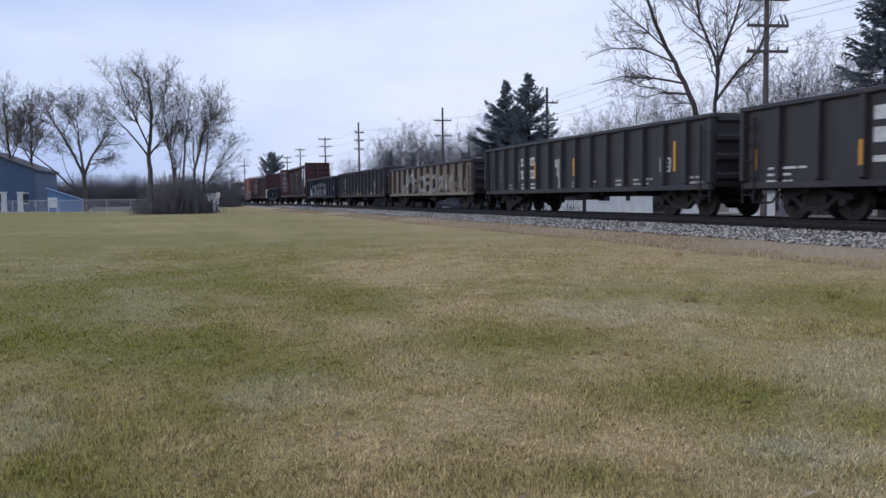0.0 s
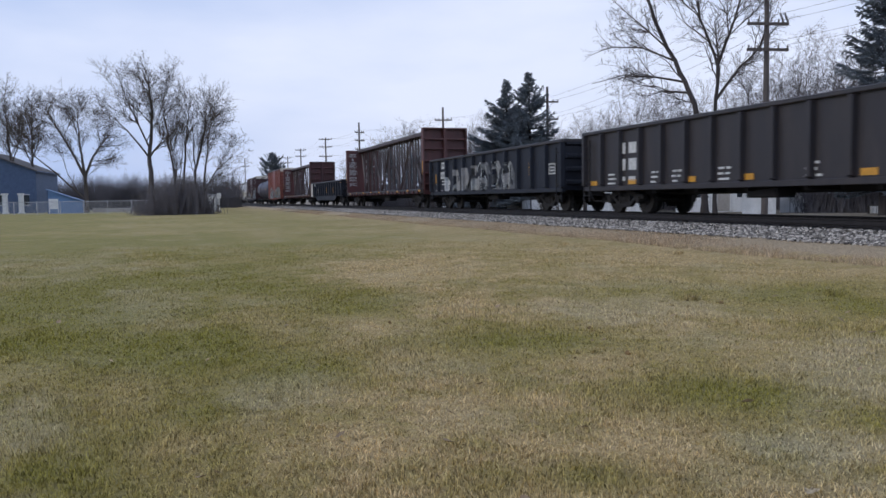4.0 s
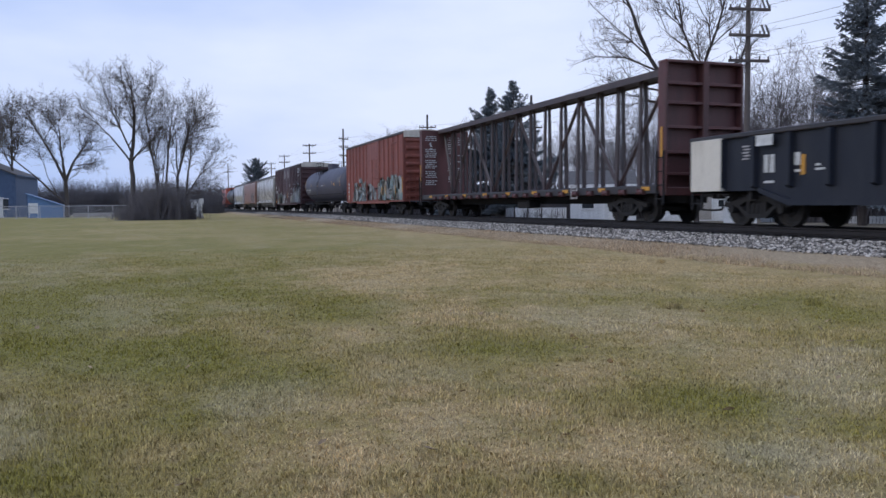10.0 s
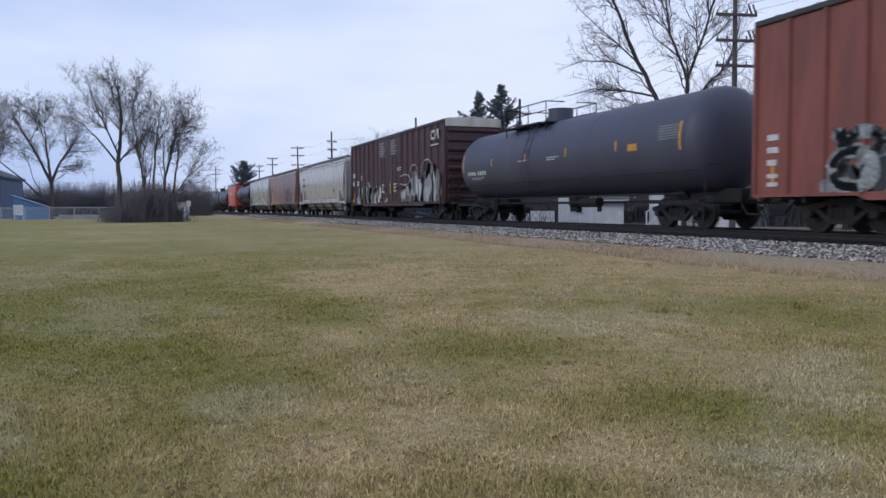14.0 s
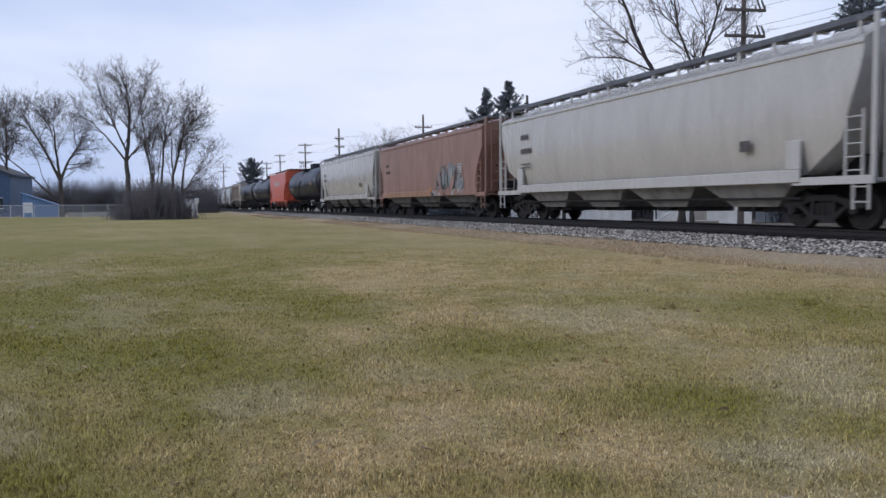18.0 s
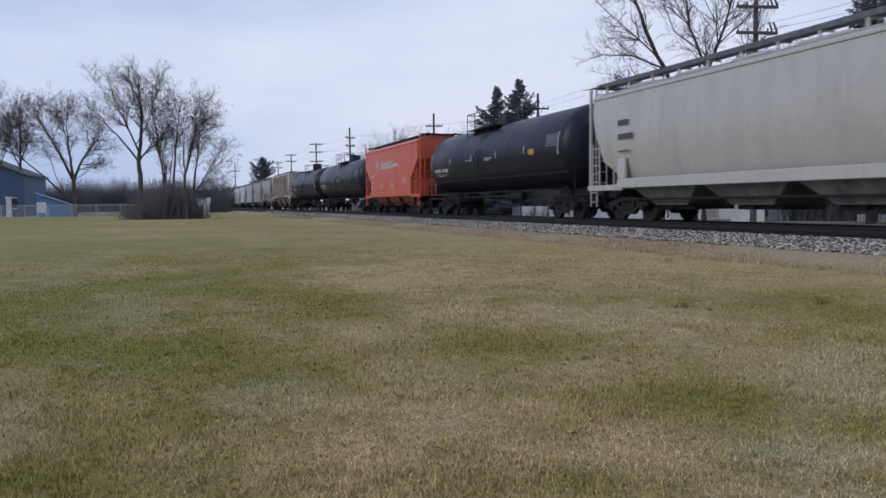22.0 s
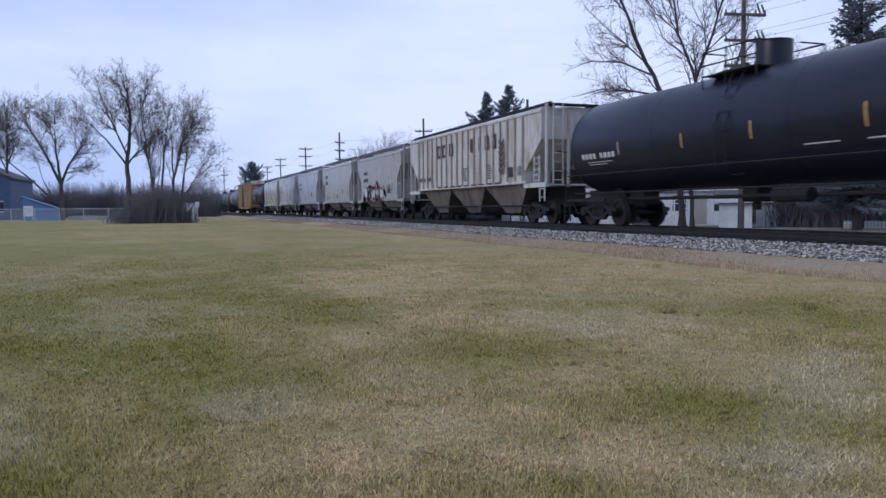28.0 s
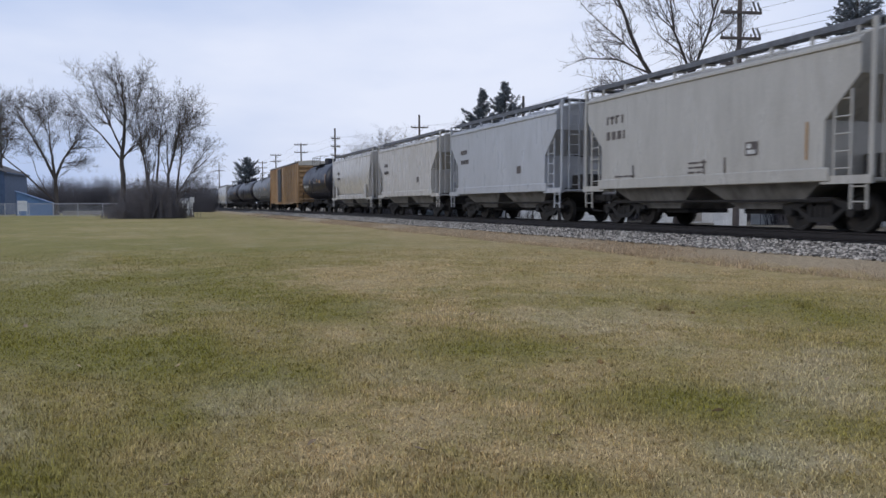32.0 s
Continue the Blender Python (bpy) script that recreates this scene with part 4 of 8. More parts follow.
def centerbeam(r, l, body, label, seed):
    car, h = new_car("centerbeam_flatcar", label, r, l)
    rnd = random.Random(seed)
    mat = M[body]
    for s in (-1, 1):
        mb = Mesh().box(s * 1.22, s * 1.42, -h + .3, h - .3, .92, 1.18, 0.02)
        e = part("side_sill", mb, M["black_brown"], car)
        win = Mesh().tube([(0, -.13, 0), (0, .13, 0)], 0.075, 8).box(-.07, .07, -.16, -.13, -.09, .09).box(-.07, .07, .13, .16, -.09, .09)
        parts_at("strap_winch", win, M["under"] if s > 0 else M["maroon"], e, [(s * 1.46, -h + 1.2 + i * 1.02, 0.98) for i in range(int((2 * h - 2) / 1.02))])
    part("deck", Mesh().box(-1.22, 1.22, -h + .3, h - .3, 1.06, 1.16), mat, car)
    mb = Mesh().box(-.35, .35, -h + .3, h - .3, .62, 1.06, 0.02)
    uf = part("underframe", mb, M["under"], car, "grimy steel centre sill in painted shade")
    parts_at("cross_bearer", Mesh().box(-1.25, 1.25, -.05, .05, .90, 1.06), M["under"], uf, [(0, i * h / 9, 0) for i in range(-8, 9)])
    part("brake_reservoir", Mesh().box(-1.0, -.4, -1.6, -.5, .45, .8, 0.06), M["under"], uf)
    for s in (-1, 1):
        y0, y1 = s * (h - .42), s * h
        b = part("bulkhead", Mesh().box(-1.34, 1.34, y0, y0 + s * .03, 1.16, 4.80), mat, car, "tall ribbed steel bulkhead")
        parts_at("bulkhead_side", Mesh().box(-.04, .04, y0, y1, 1.0, 4.80, 0.015), mat, b, [(-1.38, 0, 0), (1.38, 0, 0)])
        part("bulkhead_cap", Mesh().box(-1.42, 1.42, y0, y1, 4.80, 4.88, 0.01), mat, b)
        part("bulkhead_back", Mesh().box(-1.34, 1.34, y0 + s * .12, y0 + s * .14, 1.1, 4.80), mat, b)
        parts_at("bulkhead_rib", Mesh().box(-1.34, 1.34, s * (h - .3), s * h - s * .02, -.045, .045, 0.01), mat, b, [(0, 0, z) for z in (1.5, 2.15, 2.9, 3.62, 4.2)])
        part("bulkhead_post", Mesh().box(-.10, .10, s * (h - .3), s * h + s * .03, 1.0, 4.84, 0.01), mat, b)
        ladder(car, -1.46, s * (h - .22), 0.55, 2.2, .34, M["under"], n=4)
        part("end_sill", Mesh().box(-1.42, 1.42, s * (h - .3), s * h, .85, 1.1, 0.02), mat, car)
    # the truss down the middle
    part("top_chord", Mesh().box(-.40, .40, -h + .4, h - .4, 4.74, 4.86, 0.02).box(-.44, -.40, -h + .4, h - .4, 4.68, 4.90).box(.40, .44, -h + .4, h - .4, 4.68, 4.90), M["rust_post"], car)
    n = 15
    ys = [-h + .42 + (i + 1) * (2 * h - .84) / (n + 1) for i in range(n)]
    mb = Mesh()
    for s in (-1, 1):
        mb.loft([[(s * .20, -.08, 1.16), (s * .10, -.08, 1.16), (s * .10, .08, 1.16), (s * .20, .08, 1.16)], [(s * .13, -.07, 4.74), (s * .05, -.07, 4.74), (s * .05, .07, 4.74), (s * .13, .07, 4.74)]])
    parts_at("truss_post", mb, M["rust_post"], car, [(0, y, 0) for y in ys])
    edges = [-h + .42] + ys + [h - .42]
    for i, a in enumerate(edges[:-1]):
        if i % 2:
            y2 = edges[min(i + 2, n + 1)]
            lo, hi = (y2, a) if i % 4 == 1 else (a, y2)
            part("brace", Mesh().tube([(-.06, lo, 1.2), (-.03, hi, 4.66)], 0.075, 5), M["rust_post"], car)
    strips(car, -1.43, [-h + 1.0 + i * 2.55 for i in range(9)], 1.02, 1.14, w=.42)
    # stencils on the inner face of the far bulkhead
    mb = Mesh()
    yy = h - .425
    for i in range(27):
        z = 4.50 - i * 0.105
        if 3 <= i <= 6 or i in (12, 18, 23):
            continue
        x = -1.22 + (0 if i % 3 else rnd.uniform(0, .14))
        end = -.52 - (rnd.uniform(0, .2) if i % 2 else 0)
        while x < end - .05:
            w = min(rnd.uniform(.07, .26), end - x)
            mb.box(x, x + w, yy - .009, yy, z, z + .05)
            x += w + rnd.uniform(.025, .05)
    mb.add([(-.98, yy - .008, 4.14), (-.92, yy - .008, 3.95), (-.78, yy - .008, 3.93), (-.84, yy - .008, 4.05), (-.88, yy - .008, 4.20)], [(0, 1, 2, 3, 4)])
    mb.box(-.96, -.78, yy - .009, yy, 3.78, 3.86)
    for x0, w0 in ((.16, .30), (.76, .32)):
        for i in range(22):
            z = 4.45 - i * 0.125
            if rnd.random() < .35:
                continue
            q = rnd.uniform(.1, w0)
            mb.box(x0, x0 + q, yy - .009, yy, z, z + rnd.choice((.035, .045, .06)))
    part("stencil", mb, M["decal"], car, "columns of white warning stencils on the bulkhead")
    strips(car, -1.43, [h - .2, -h + .2], 2.0, 2.9)
    add_truck(car, -h + 2.6)
    add_truck(car, h - 2.6)
    return car, h


def boxcar(r, l, body, label, eave=5.0, sill=0.85, doors=(-1.8, 1.8), double=False, seed=1, white_end=True, side_ladder=True):
    car, h = new_car("boxcar", label, r, l)
    rnd = random.Random(seed)
    mat = M[body]
    xs = 1.52
    for s in (-1, 1):
        part("side_panel", Mesh().box(s * (xs - .02), s * xs, -h, h, sill, eave - .06), mat, car)
        part("top_chord", Mesh().box(s * (xs - .06), s * (xs + .07), -h, h, eave - .14, eave, 0.02), M["black_brown"], car)
        mb = Mesh()
        mb.slab([(-h + 2.9, sill + .08), (-h + 3.3, sill - .10), (h - 3.3, sill - .10), (h - 2.9, sill + .08)], s * (xs + .001), s * (xs + .055))
        mb.box(s * (xs + .001), s * (xs + .05), -h, h, sill, sill + .07)
        part("side_sill", mb, mat, car)
    d0, d1 = doors
    ry = []
    for a, b in ((-h + .05, d0 - .15), (d1 + .15, h - .05)):
        k = max(2, int(round((b - a) / 1.05)))
        ry += [a + (b - a) * i / k for i in range(k + 1)]
    mb = Mesh()
    mb.loft([[(-xs, -.075, sill + .07), (-xs - .075, -.04, sill + .07), (-xs - .075, .04, sill + .07), (-xs, .075, sill + .07)],
             [(-xs, -.075, eave - .14), (-xs - .075, -.04, eave - .14), (-xs - .075, .04, eave - .14), (-xs, .075, eave - .14)]])
    parts_at("side_post", mb, mat, car, [(0, y, 0) for y in ry])
    mb2 = Mesh()
    mb2.add([(-x, y, z) for x, y, z in mb.v], mb.f)
    parts_at("side_post", mb2, mat, car, [(0, y, 0) for y in ry])
    leaves = ((d0, (d0 + d1) / 2), ((d0 + d1) / 2, d1)) if double else ((d0, d1),)
    for a, b in leaves:
        dr = part("door", Mesh().box(-xs - .055, -xs - .002, a + .03, b - .03, sill + .09, eave - .2, 0.012), mat, car, "sliding steel door")
        bar = Mesh().box(-xs - .085, -xs - .05, a + .06, b - .06, -.035, .035, 0.008)
        parts_at("door_rib", bar, mat, dr, [(0, 0, z) for z in ((1.45, 2.55, 3.35, 3.8) if double else (2.50, 3.10, 3.80))])
        mb = Mesh()
        for q in (.33, .62) if double else (.5,):
            mb.tube([(-xs - .10, a + (b - a) * q, sill + .2), (-xs - .10, a + (b - a) * q, eave - 1.35)], .022, 5)
        part("lock_rod", mb, mat, dr)
        part("door_handle", Mesh().box(-xs - .12, -xs - .085, a + .3, a + .75, 1.75, 1.82), M["under"], dr)
        part("door_track", Mesh().box(-xs - .075, -xs - .002, a - .2, b + .2, eave - .19, eave - .13), mat, car)
    for s in (-1, 1):
        e = part("end_panel", Mesh().box(-xs, xs, s * (h - .03), s * h, sill, eave - .36), mat, car)
        rib = Mesh()
        rib.loft([[(-xs + .12, s * h, -.15), (-xs + .16, s * (h + .09), -.05), (-xs + .16, s * (h + .09), .05), (-xs + .12, s * h, .15)],
                  [(xs - .12, s * h, -.15), (xs - .16, s * (h + .09), -.05), (xs - .16, s * (h + .09), .05), (xs - .12, s * h, .15)]])
        parts_at("end_rib", rib, mat, e, [(0, 0, sill + .32 + k * (eave - sill - .85) / 7) for k in range(8)])
        part("end_cap", Mesh().box(-xs, xs, s * (h - .03), s * (h + .06), eave - .36, eave + .02, 0.01), M["roof_white"] if white_end else mat, car, "upper end panel")
        if side_ladder:
            ladder(car, -xs - .09, s * (h - .30), sill - .5, 2.4, .42, mat, n=6)
        ladder(car, -1.0, s * (h + .13), sill - .1, 2.4, .42, mat, along="x", n=6)
        part("end_walk", Mesh().box(-1.2, 1.2, s * h, s * (h + .28), sill - .02, sill + .04), M["galv"], car)
    roof = Mesh()
    roof.loft([[(-xs - .05, y, eave - .01), (-xs + .1, y, eave + .05), (0, y, eave + .16), (xs - .1, y, eave + .05), (xs + .05, y, eave - .01)] for y in (-h - .04, h + .04)])
    rf = part("roof", roof, M["roof_white"], car, "galvanised corrugated roof")
    k = int(2 * h / 0.6)
    mb = Mesh().loft([[(-xs, -.03, eave + .02), (-xs + .1, -.03, eave + .075), (0, -.03, eave + .185), (xs - .1, -.03, eave + .075), (xs, -.03, eave + .02)],
                      [(-xs, .03, eave + .02), (-xs + .1, .03, eave + .075), (0, .03, eave + .185), (xs - .1, .03, eave + .075), (xs, .03, eave + .02)]])
    parts_at("roof_seam", mb, M["roof_white"], rf, [(0, -h + .3 + i * .6, 0) for i in range(k)])
    mb = Mesh().box(-.33, .33, -h + .1, h - .1, .62, sill + .02, 0.02)
    uf = part("underframe", mb, M["under"], car, "grimy steel centre sill in painted shade")
    parts_at("cross_bearer", Mesh().box(-xs + .05, xs - .05, -.06, .06, sill - .14, sill + .01), M["under"], uf, [(0, i * h / 5, 0) for i in range(-4, 5)])
    part("brake_reservoir", Mesh().box(-1.2, -.5, .4, 1.6, .45, .78, 0.06), M["under"], uf)
    strips(car, -xs - .0, [-h + .62, h - .62, d0 - .6, d1 + .6], 1.15, 1.7)
    add_truck(car, -h + 2.2)
    add_truck(car, h - 2.2)
    return car, h, ry, rnd


def hopper(r, l, body, label, eave=4.22, sill=1.22, curved=False, bays=4, cut=(1.45, 2.25, 3.35), seed=1, ribs=0, bay_mat=None, deep=False, walk_mat="galv", rise=.30, walk_x=(.78, 1.22), walk_up=.07):
    """Covered hopper. cut: how far the end slopes run in, and the heights between which the sides are cut back."""
    car, h = new_car("covered_hopper", label, r, l)
    rnd = random.Random(seed)
    mat = M[body]
    xs = 1.56
    run, zl, zh = cut
    roof_top = eave + rise

    def half(z):
        if not curved:
            return xs
        u = (z - 2.95) / 2.05
        return xs * math.sqrt(max(0.05, 1 - 0.55 * u * u)) if z < 2.95 else xs * math.sqrt(max(0.05, 1 - 0.22 * u * u))

    def ring(y, zb):
        zs = [zb + (eave - zb) * i / 9 for i in range(10)]
        lft = [(-half(z), y, z) for z in zs]
        top = [(-half(eave) + .18, y, eave + .10), (-.75, y, roof_top - .04), (-.3, y, roof_top), (.3, y, roof_top), (.75, y, roof_top - .04), (half(eave) - .18, y, eave + .10)]
        return lft + top + [(-a, b, c) for a, b, c in reversed(lft)]

    low = sill + (.05 if curved else 0)
    if curved:
        st = [(h - .32, zh + .35), (h - .38, zh), (h - .55, zh - .5), (h - .9, zl), (h - run * .85, zl - .55), (h - run, low)]
    else:
        st = [(h - .30, zh), (h - run, zl), (h - run - .02, low)]
    stations = [(y, z) for y, z in st]
    rings = [ring(-y, z) for y, z in stations] + [ring(y, z) for y, z in reversed(stations)]
    mb = Mesh().loft(rings)
    part("shell", mb, mat, car, "smooth body shell" if not ribs else "ribbed body shell", smooth=True)
    # eave beads and side sills
    for s in (-1, 1):
        part("eave_bead", Mesh().box(s * (half(eave) - .03), s * (half(eave) + .05), -h + .30, h - .30, eave - .12, eave - .03, 0.015), mat, car)
        e = Mesh().box(s * (xs - .06), s * (xs + .035), -h + run - .15, h - run + .15, sill - (.03 if deep else .14), sill + (.06 if deep else .17), 0.02)
        if curved:
            for q in (-1, 1):
                e.box(s * (xs - .08), s * (xs + .03), q * (h - run + .15), q * (h - run - .30), sill + .17, sill + .85, 0.02)
        part("side_sill", e, mat, car)
    if ribs:
        a = h - run - .1
        mb = Mesh()
        mb.loft([[(-xs, -.06, sill + .1), (-xs - .07, -.035, sill + .1), (-xs - .07, .035, sill + .1), (-xs, .06, sill + .1)],
                 [(-xs, -.06, eave - .12), (-xs - .07, -.035, eave - .12), (-xs - .07, .035, eave - .12), (-xs, .06, eave - .12)]])
        parts_at("side_rib", mb, M["cream_rib"], car, [(0, -a + 2 * a * i / (ribs - 1), 0) for i in range(ribs)])
    # roof hatches and walkways
    n = max(3, int(h * 2 / 2.4))
    hatch = Mesh().box(-.42, .42, -.75, .75, roof_top, roof_top + .12, 0.04)
    parts_at("roof_hatch", hatch, mat, car, [(0, -h + 1.5 + (2 * h - 3) * i / (n - 1), 0) for i in range(n)])
    zt = roof_top + walk_up
    wa, wb = walk_x
    for s in (-1, 1):
        mb = Mesh().box(s * wa, s * wb, -h + .1, h - .1, zt, zt + .05)
        mb.box(s * (wb - .02), s * (wb + .02), -h + .1, h - .1, zt - .03, zt + .11)
        w = part("roof_walk", mb, M[walk_mat], car, "steel grating walkway")
        k = int(2 * h / 1.25)
        br = Mesh().box(s * (wb - .05), s * wb, -.04, .04, eave + .04, zt + .03).box(s * wa, s * wb, -.03, .03, zt - .06, zt)
        parts_at("walk_bracket", br, mat, w, [(0, -h + .7 + (2 * h - 1.4) * i / (k - 1), 0) for i in range(k)])
    for s in (-1, 1):
        part("cross_walk", Mesh().box(-1.35, 1.35, s * (h - .45), s * (h + .02), zt - .02, zt + .03), M[walk_mat], car)
        # end cage
        for q in (-1, 1):
            part("corner_post", Mesh().box(q * 1.50, q * 1.42, s * h - s * .10, s * h, sill - .2, zt), mat, car)
            part("inner_post", Mesh().box(q * .55, q * .47, s * h - s * .10, s * h, sill - .2, eave), mat, car)
        ladder(car, -1.52, s * (h - .75) if not curved else s * (h - .5), sill - .05, zl + .6, .44, mat, n=5)
        ladder(car, -1.0, s * (h + .02), sill - .1, zt, .42, mat, along="x", n=9)
        ladder(car, -1.5, s * (h - .32), sill - .75, sill - .1, .4, mat, n=2, name="step")
        part("end_platform", Mesh().box(-1.52, 1.52, s * (h - run - .1), s * h, sill - .16, sill - .08, 0.01).box(-1.55, -1.46, s * (h - run - .1), s * (h + .02), sill - .2, sill - .02), mat, car)
        part("end_shear_plate", Mesh().box(-.4, .4, s * (h - run), s * (h - .3), sill - .05, sill + .5, 0.05).tube([(.6, s * (h - .5), sill + .35), (.6, s * (h - 1.2), sill + .35)], .17, 10), M["under"], car, "brake cylinder and draught sill")
        part("brake_pipe", Mesh().tube([(-.3, s * (h - .2), sill), (-.3, s * (h - .2), sill + 1.1), (-.9, s * (h - .25), sill + 1.2)], .03, 5), M["under"], car)
    # discharge hoppers
    a = h - run - .15
    w = 2 * a / bays
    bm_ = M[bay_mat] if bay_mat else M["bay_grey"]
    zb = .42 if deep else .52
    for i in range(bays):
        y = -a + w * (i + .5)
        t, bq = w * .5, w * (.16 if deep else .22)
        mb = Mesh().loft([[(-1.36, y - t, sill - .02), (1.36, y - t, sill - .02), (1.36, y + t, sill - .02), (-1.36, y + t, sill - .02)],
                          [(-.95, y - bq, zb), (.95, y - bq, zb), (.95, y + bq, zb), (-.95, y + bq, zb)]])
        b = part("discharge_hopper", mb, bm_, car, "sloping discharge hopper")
        part("outlet_gate", Mesh().box(-.75, .75, y - bq - .06, y + bq + .06, zb - .13, zb, 0.02).tube([(-1.0, y, zb - .06), (-.7, y, zb - .06)], .05, 6), M["under"], b)
    part("underframe", Mesh().box(-.3, .3, -h + .1, -h + run + 1.2, .7, sill, 0.02).box(-.3, .3, h - run - 1.2, h - .1, .7, sill, 0.02)
         .tube([(-1.2, -a, .72), (-1.2, a, .72)], .035, 6), M["under"], car, "stub sills and brake pipe")
    add_truck(car, -h + 1.75)
    add_truck(car, h - 1.75)
    return car, h, rnd


def tank_car(r, l, body, label, rad=1.62, zc=2.77, seed=1, dome=0.0, strips_mat="yellow", platform=True, marks=True, strip_n=5, near=False, strips_at=(), extras=()):
    car, h = new_car("tank_car", label, r, l, reach=0.7)
    rnd = random.Random(seed)
    mat = M[body]
    hh = h - .12
    prof = [(-hh, .05)]
    for i in range(1, 8):
        a = i / 8 * math.pi / 2
        prof.append((-hh + .78 * (1 - math.cos(a)), rad * math.sin(a)))
    prof.append((-hh + .78, rad))
    for q in (.25, .5, .75):
        prof.append((-hh + .78 + q * (2 * hh - 1.56), rad))
    prof += [(-y, q) for y, q in reversed(prof[:9])]
    rings = [[(q * math.cos(2 * math.pi * k / 40), y, zc + q * math.sin(2 * math.pi * k / 40)) for k in range(40)] for y, q in prof]
    part("tank_shell", Mesh().loft(rings), mat, car, "smooth cylindrical tank with domed heads", smooth=True)
    for y in (-hh + .80, hh - .80, -hh / 3, hh / 3):
        mb = Mesh()
        mb.loft([[((rad + d) * math.cos(2 * math.pi * k / 40), y + w, zc + (rad + d) * math.sin(2 * math.pi * k / 40)) for k in range(40)] for w, d in ((-.025, -.01), (-.02, .006), (.02, .006), (.025, -.01))], caps=False)
        part("weld_band", mb, mat, car, smooth=True)
    # sill, saddles, running gear
    zb = zc - rad
    for s in (-1, 1):
        mb = Mesh().box(-.32, .32, s * (h - 3.4), s * (h + .05), .72, zb + .12, 0.03)
        mb.loft([[(-1.05, s * (h - 2.6), zb + .75), (1.05, s * (h - 2.6), zb + .75), (1.05, s * (h - 2.1), zb + .75), (-1.05, s * (h - 2.1), zb + .75)],
                 [(-.34, s * (h - 2.6), .85), (.34, s * (h - 2.6), .85), (.34, s * (h - 2.1), .85), (-.34, s * (h - 2.1), .85)]])
        part("stub_sill", mb, M["under"], car, "stub sill and saddle")
        mb = Mesh().box(-1.42, 1.42, s * (h - .25), s * (h + .03), zb - .32, zb - .26)
        for q in (-1, 1):
            mb.tube([(q * 1.42, s * (h - .1), zb - .3), (q * 1.42, s * (h - .1), zb + .75), (q * .9, s * (h - .1), zb + .78)], .022, 5)
        mb.box(-1.45, -1.38, s * (h - .3), s * (h - 2.8), zb - .30, zb - .22)
        part("end_platform", mb, M["under"], car, "end platform with grab rails")
        ladder(car, -1.45, s * (h - .3), zb - 1.0, zb - .25, .4, M["under"], n=2, name="step")
    mb = Mesh()
    for s in (-1, 1):
        mb.tube([(s * (rad * .93), -h + .4, zb + .62), (s * (rad * .93), h - .4, zb + .62)], .022, 5)
        mb.tube([(s * .5, -h + 2.8, zb - .22), (s * .5, h - 2.8, zb - .22)], .045, 6)
        for k in range(7):
            y = -h + .8 + k * (2 * h - 1.6) / 6
            mb.tube([(s * rad * .93, y, zb + .62), (s * rad * .86, y, zb + .66)], .018, 4)
    part("side_handrail", mb, M["under"], car, "long side handrail")
    part("running_rail", Mesh().tube([(-1.46, -h + .9, zb - .02), (-1.46, h - .9, zb - .02)], .026, 6), M["under"], car, "dusty rail along the tank's side")
    mb = Mesh().box(-.28, .28, -.32, .32, zb - .38, zb + .05, 0.05).tube([(0, 0, zb - .6), (0, 0, zb)], .12, 8)
    part("bottom_outlet", mb, M["under"], car, "bottom outlet valve")
    part("brake_reservoir", Mesh().tube([(-.7, -2.6, zb - .22), (-.7, -1.4, zb - .22)], .18, 10), M["under"], car)
    # manway, platform and rails on top
    zt = zc + rad
    mr, mh = (.48, .62) if near else (.50, .46)
    top = part("manway_housing", Mesh().tube([(0, dome - .05, zt - .15), (0, dome - .05, zt + mh - .04), (0, dome - .05, zt + mh)], [mr, mr, mr - .01], 18), mat, car, "round valve housing", smooth=True)
    part("manway_lid", Mesh().tube([(0, dome - .05, zt + mh), (0, dome - .05, zt + mh + .03)], [mr + .01, mr], 18), mat, top)
    part("safety_valve", Mesh().tube([(0, dome + 1.0, zt - .1), (0, dome + 1.0, zt + .26)], [.14, .10], 10), mat, car)
    if platform:
        y0, y1, zr = (dome - .65, dome + 1.45, .52) if near else (dome - .9, dome + 2.6, .66)
        pl = part("top_platform", Mesh().box(-1.12, -.56, y0, y1, zt - .14, zt - .11).box(.56, 1.12, y0, y1, zt - .14, zt - .11)
                  .box(-.56, .56, dome + .7, y1, zt + .02, zt + .05), M["under"], car, "walkway round the manway")
        for s in (-1, 1):
            mb = Mesh()
            for z in (zr - .36, zr):
                mb.tube([(s * 1.12, y0, zt + z), (s * 1.12, y1, zt + z)], .022, 5)
            for y in (y0, dome + .5, y1) if near else (y0, dome + .6, (dome + y1 + .6) / 2, y1):
                mb.tube([(s * 1.12, y, zt - .47), (s * 1.12, y, zt + zr)], .022, 5)
            for y in (y0, y1):
                mb.tube([(s * 1.12, y, zt + zr), (s * .3, y, zt + zr)], .022, 5)
            part("guard_rail", mb, M["under"], pl)
        for q in (-1, 1):
            mb = Mesh()
            for s in (-1, 1):
                mb.tube([(q * (rad + .06), dome + s * .22, zb + .5), (q * (rad + .10), dome + s * .22, zc), (q * 1.2, dome + s * .22, zt - .35), (q * 1.1, dome + s * .22, zt - .2)], .018, 5)
            for k in range(7):
                a = -0.9 + k * .28
                xx = q * (rad * math.cos(a) + .07)
                mb.tube([(xx, dome - .22, zc + rad * math.sin(a)), (xx, dome + .22, zc + rad * math.sin(a))], .015, 4)
            part("ladder", mb, mat, car)
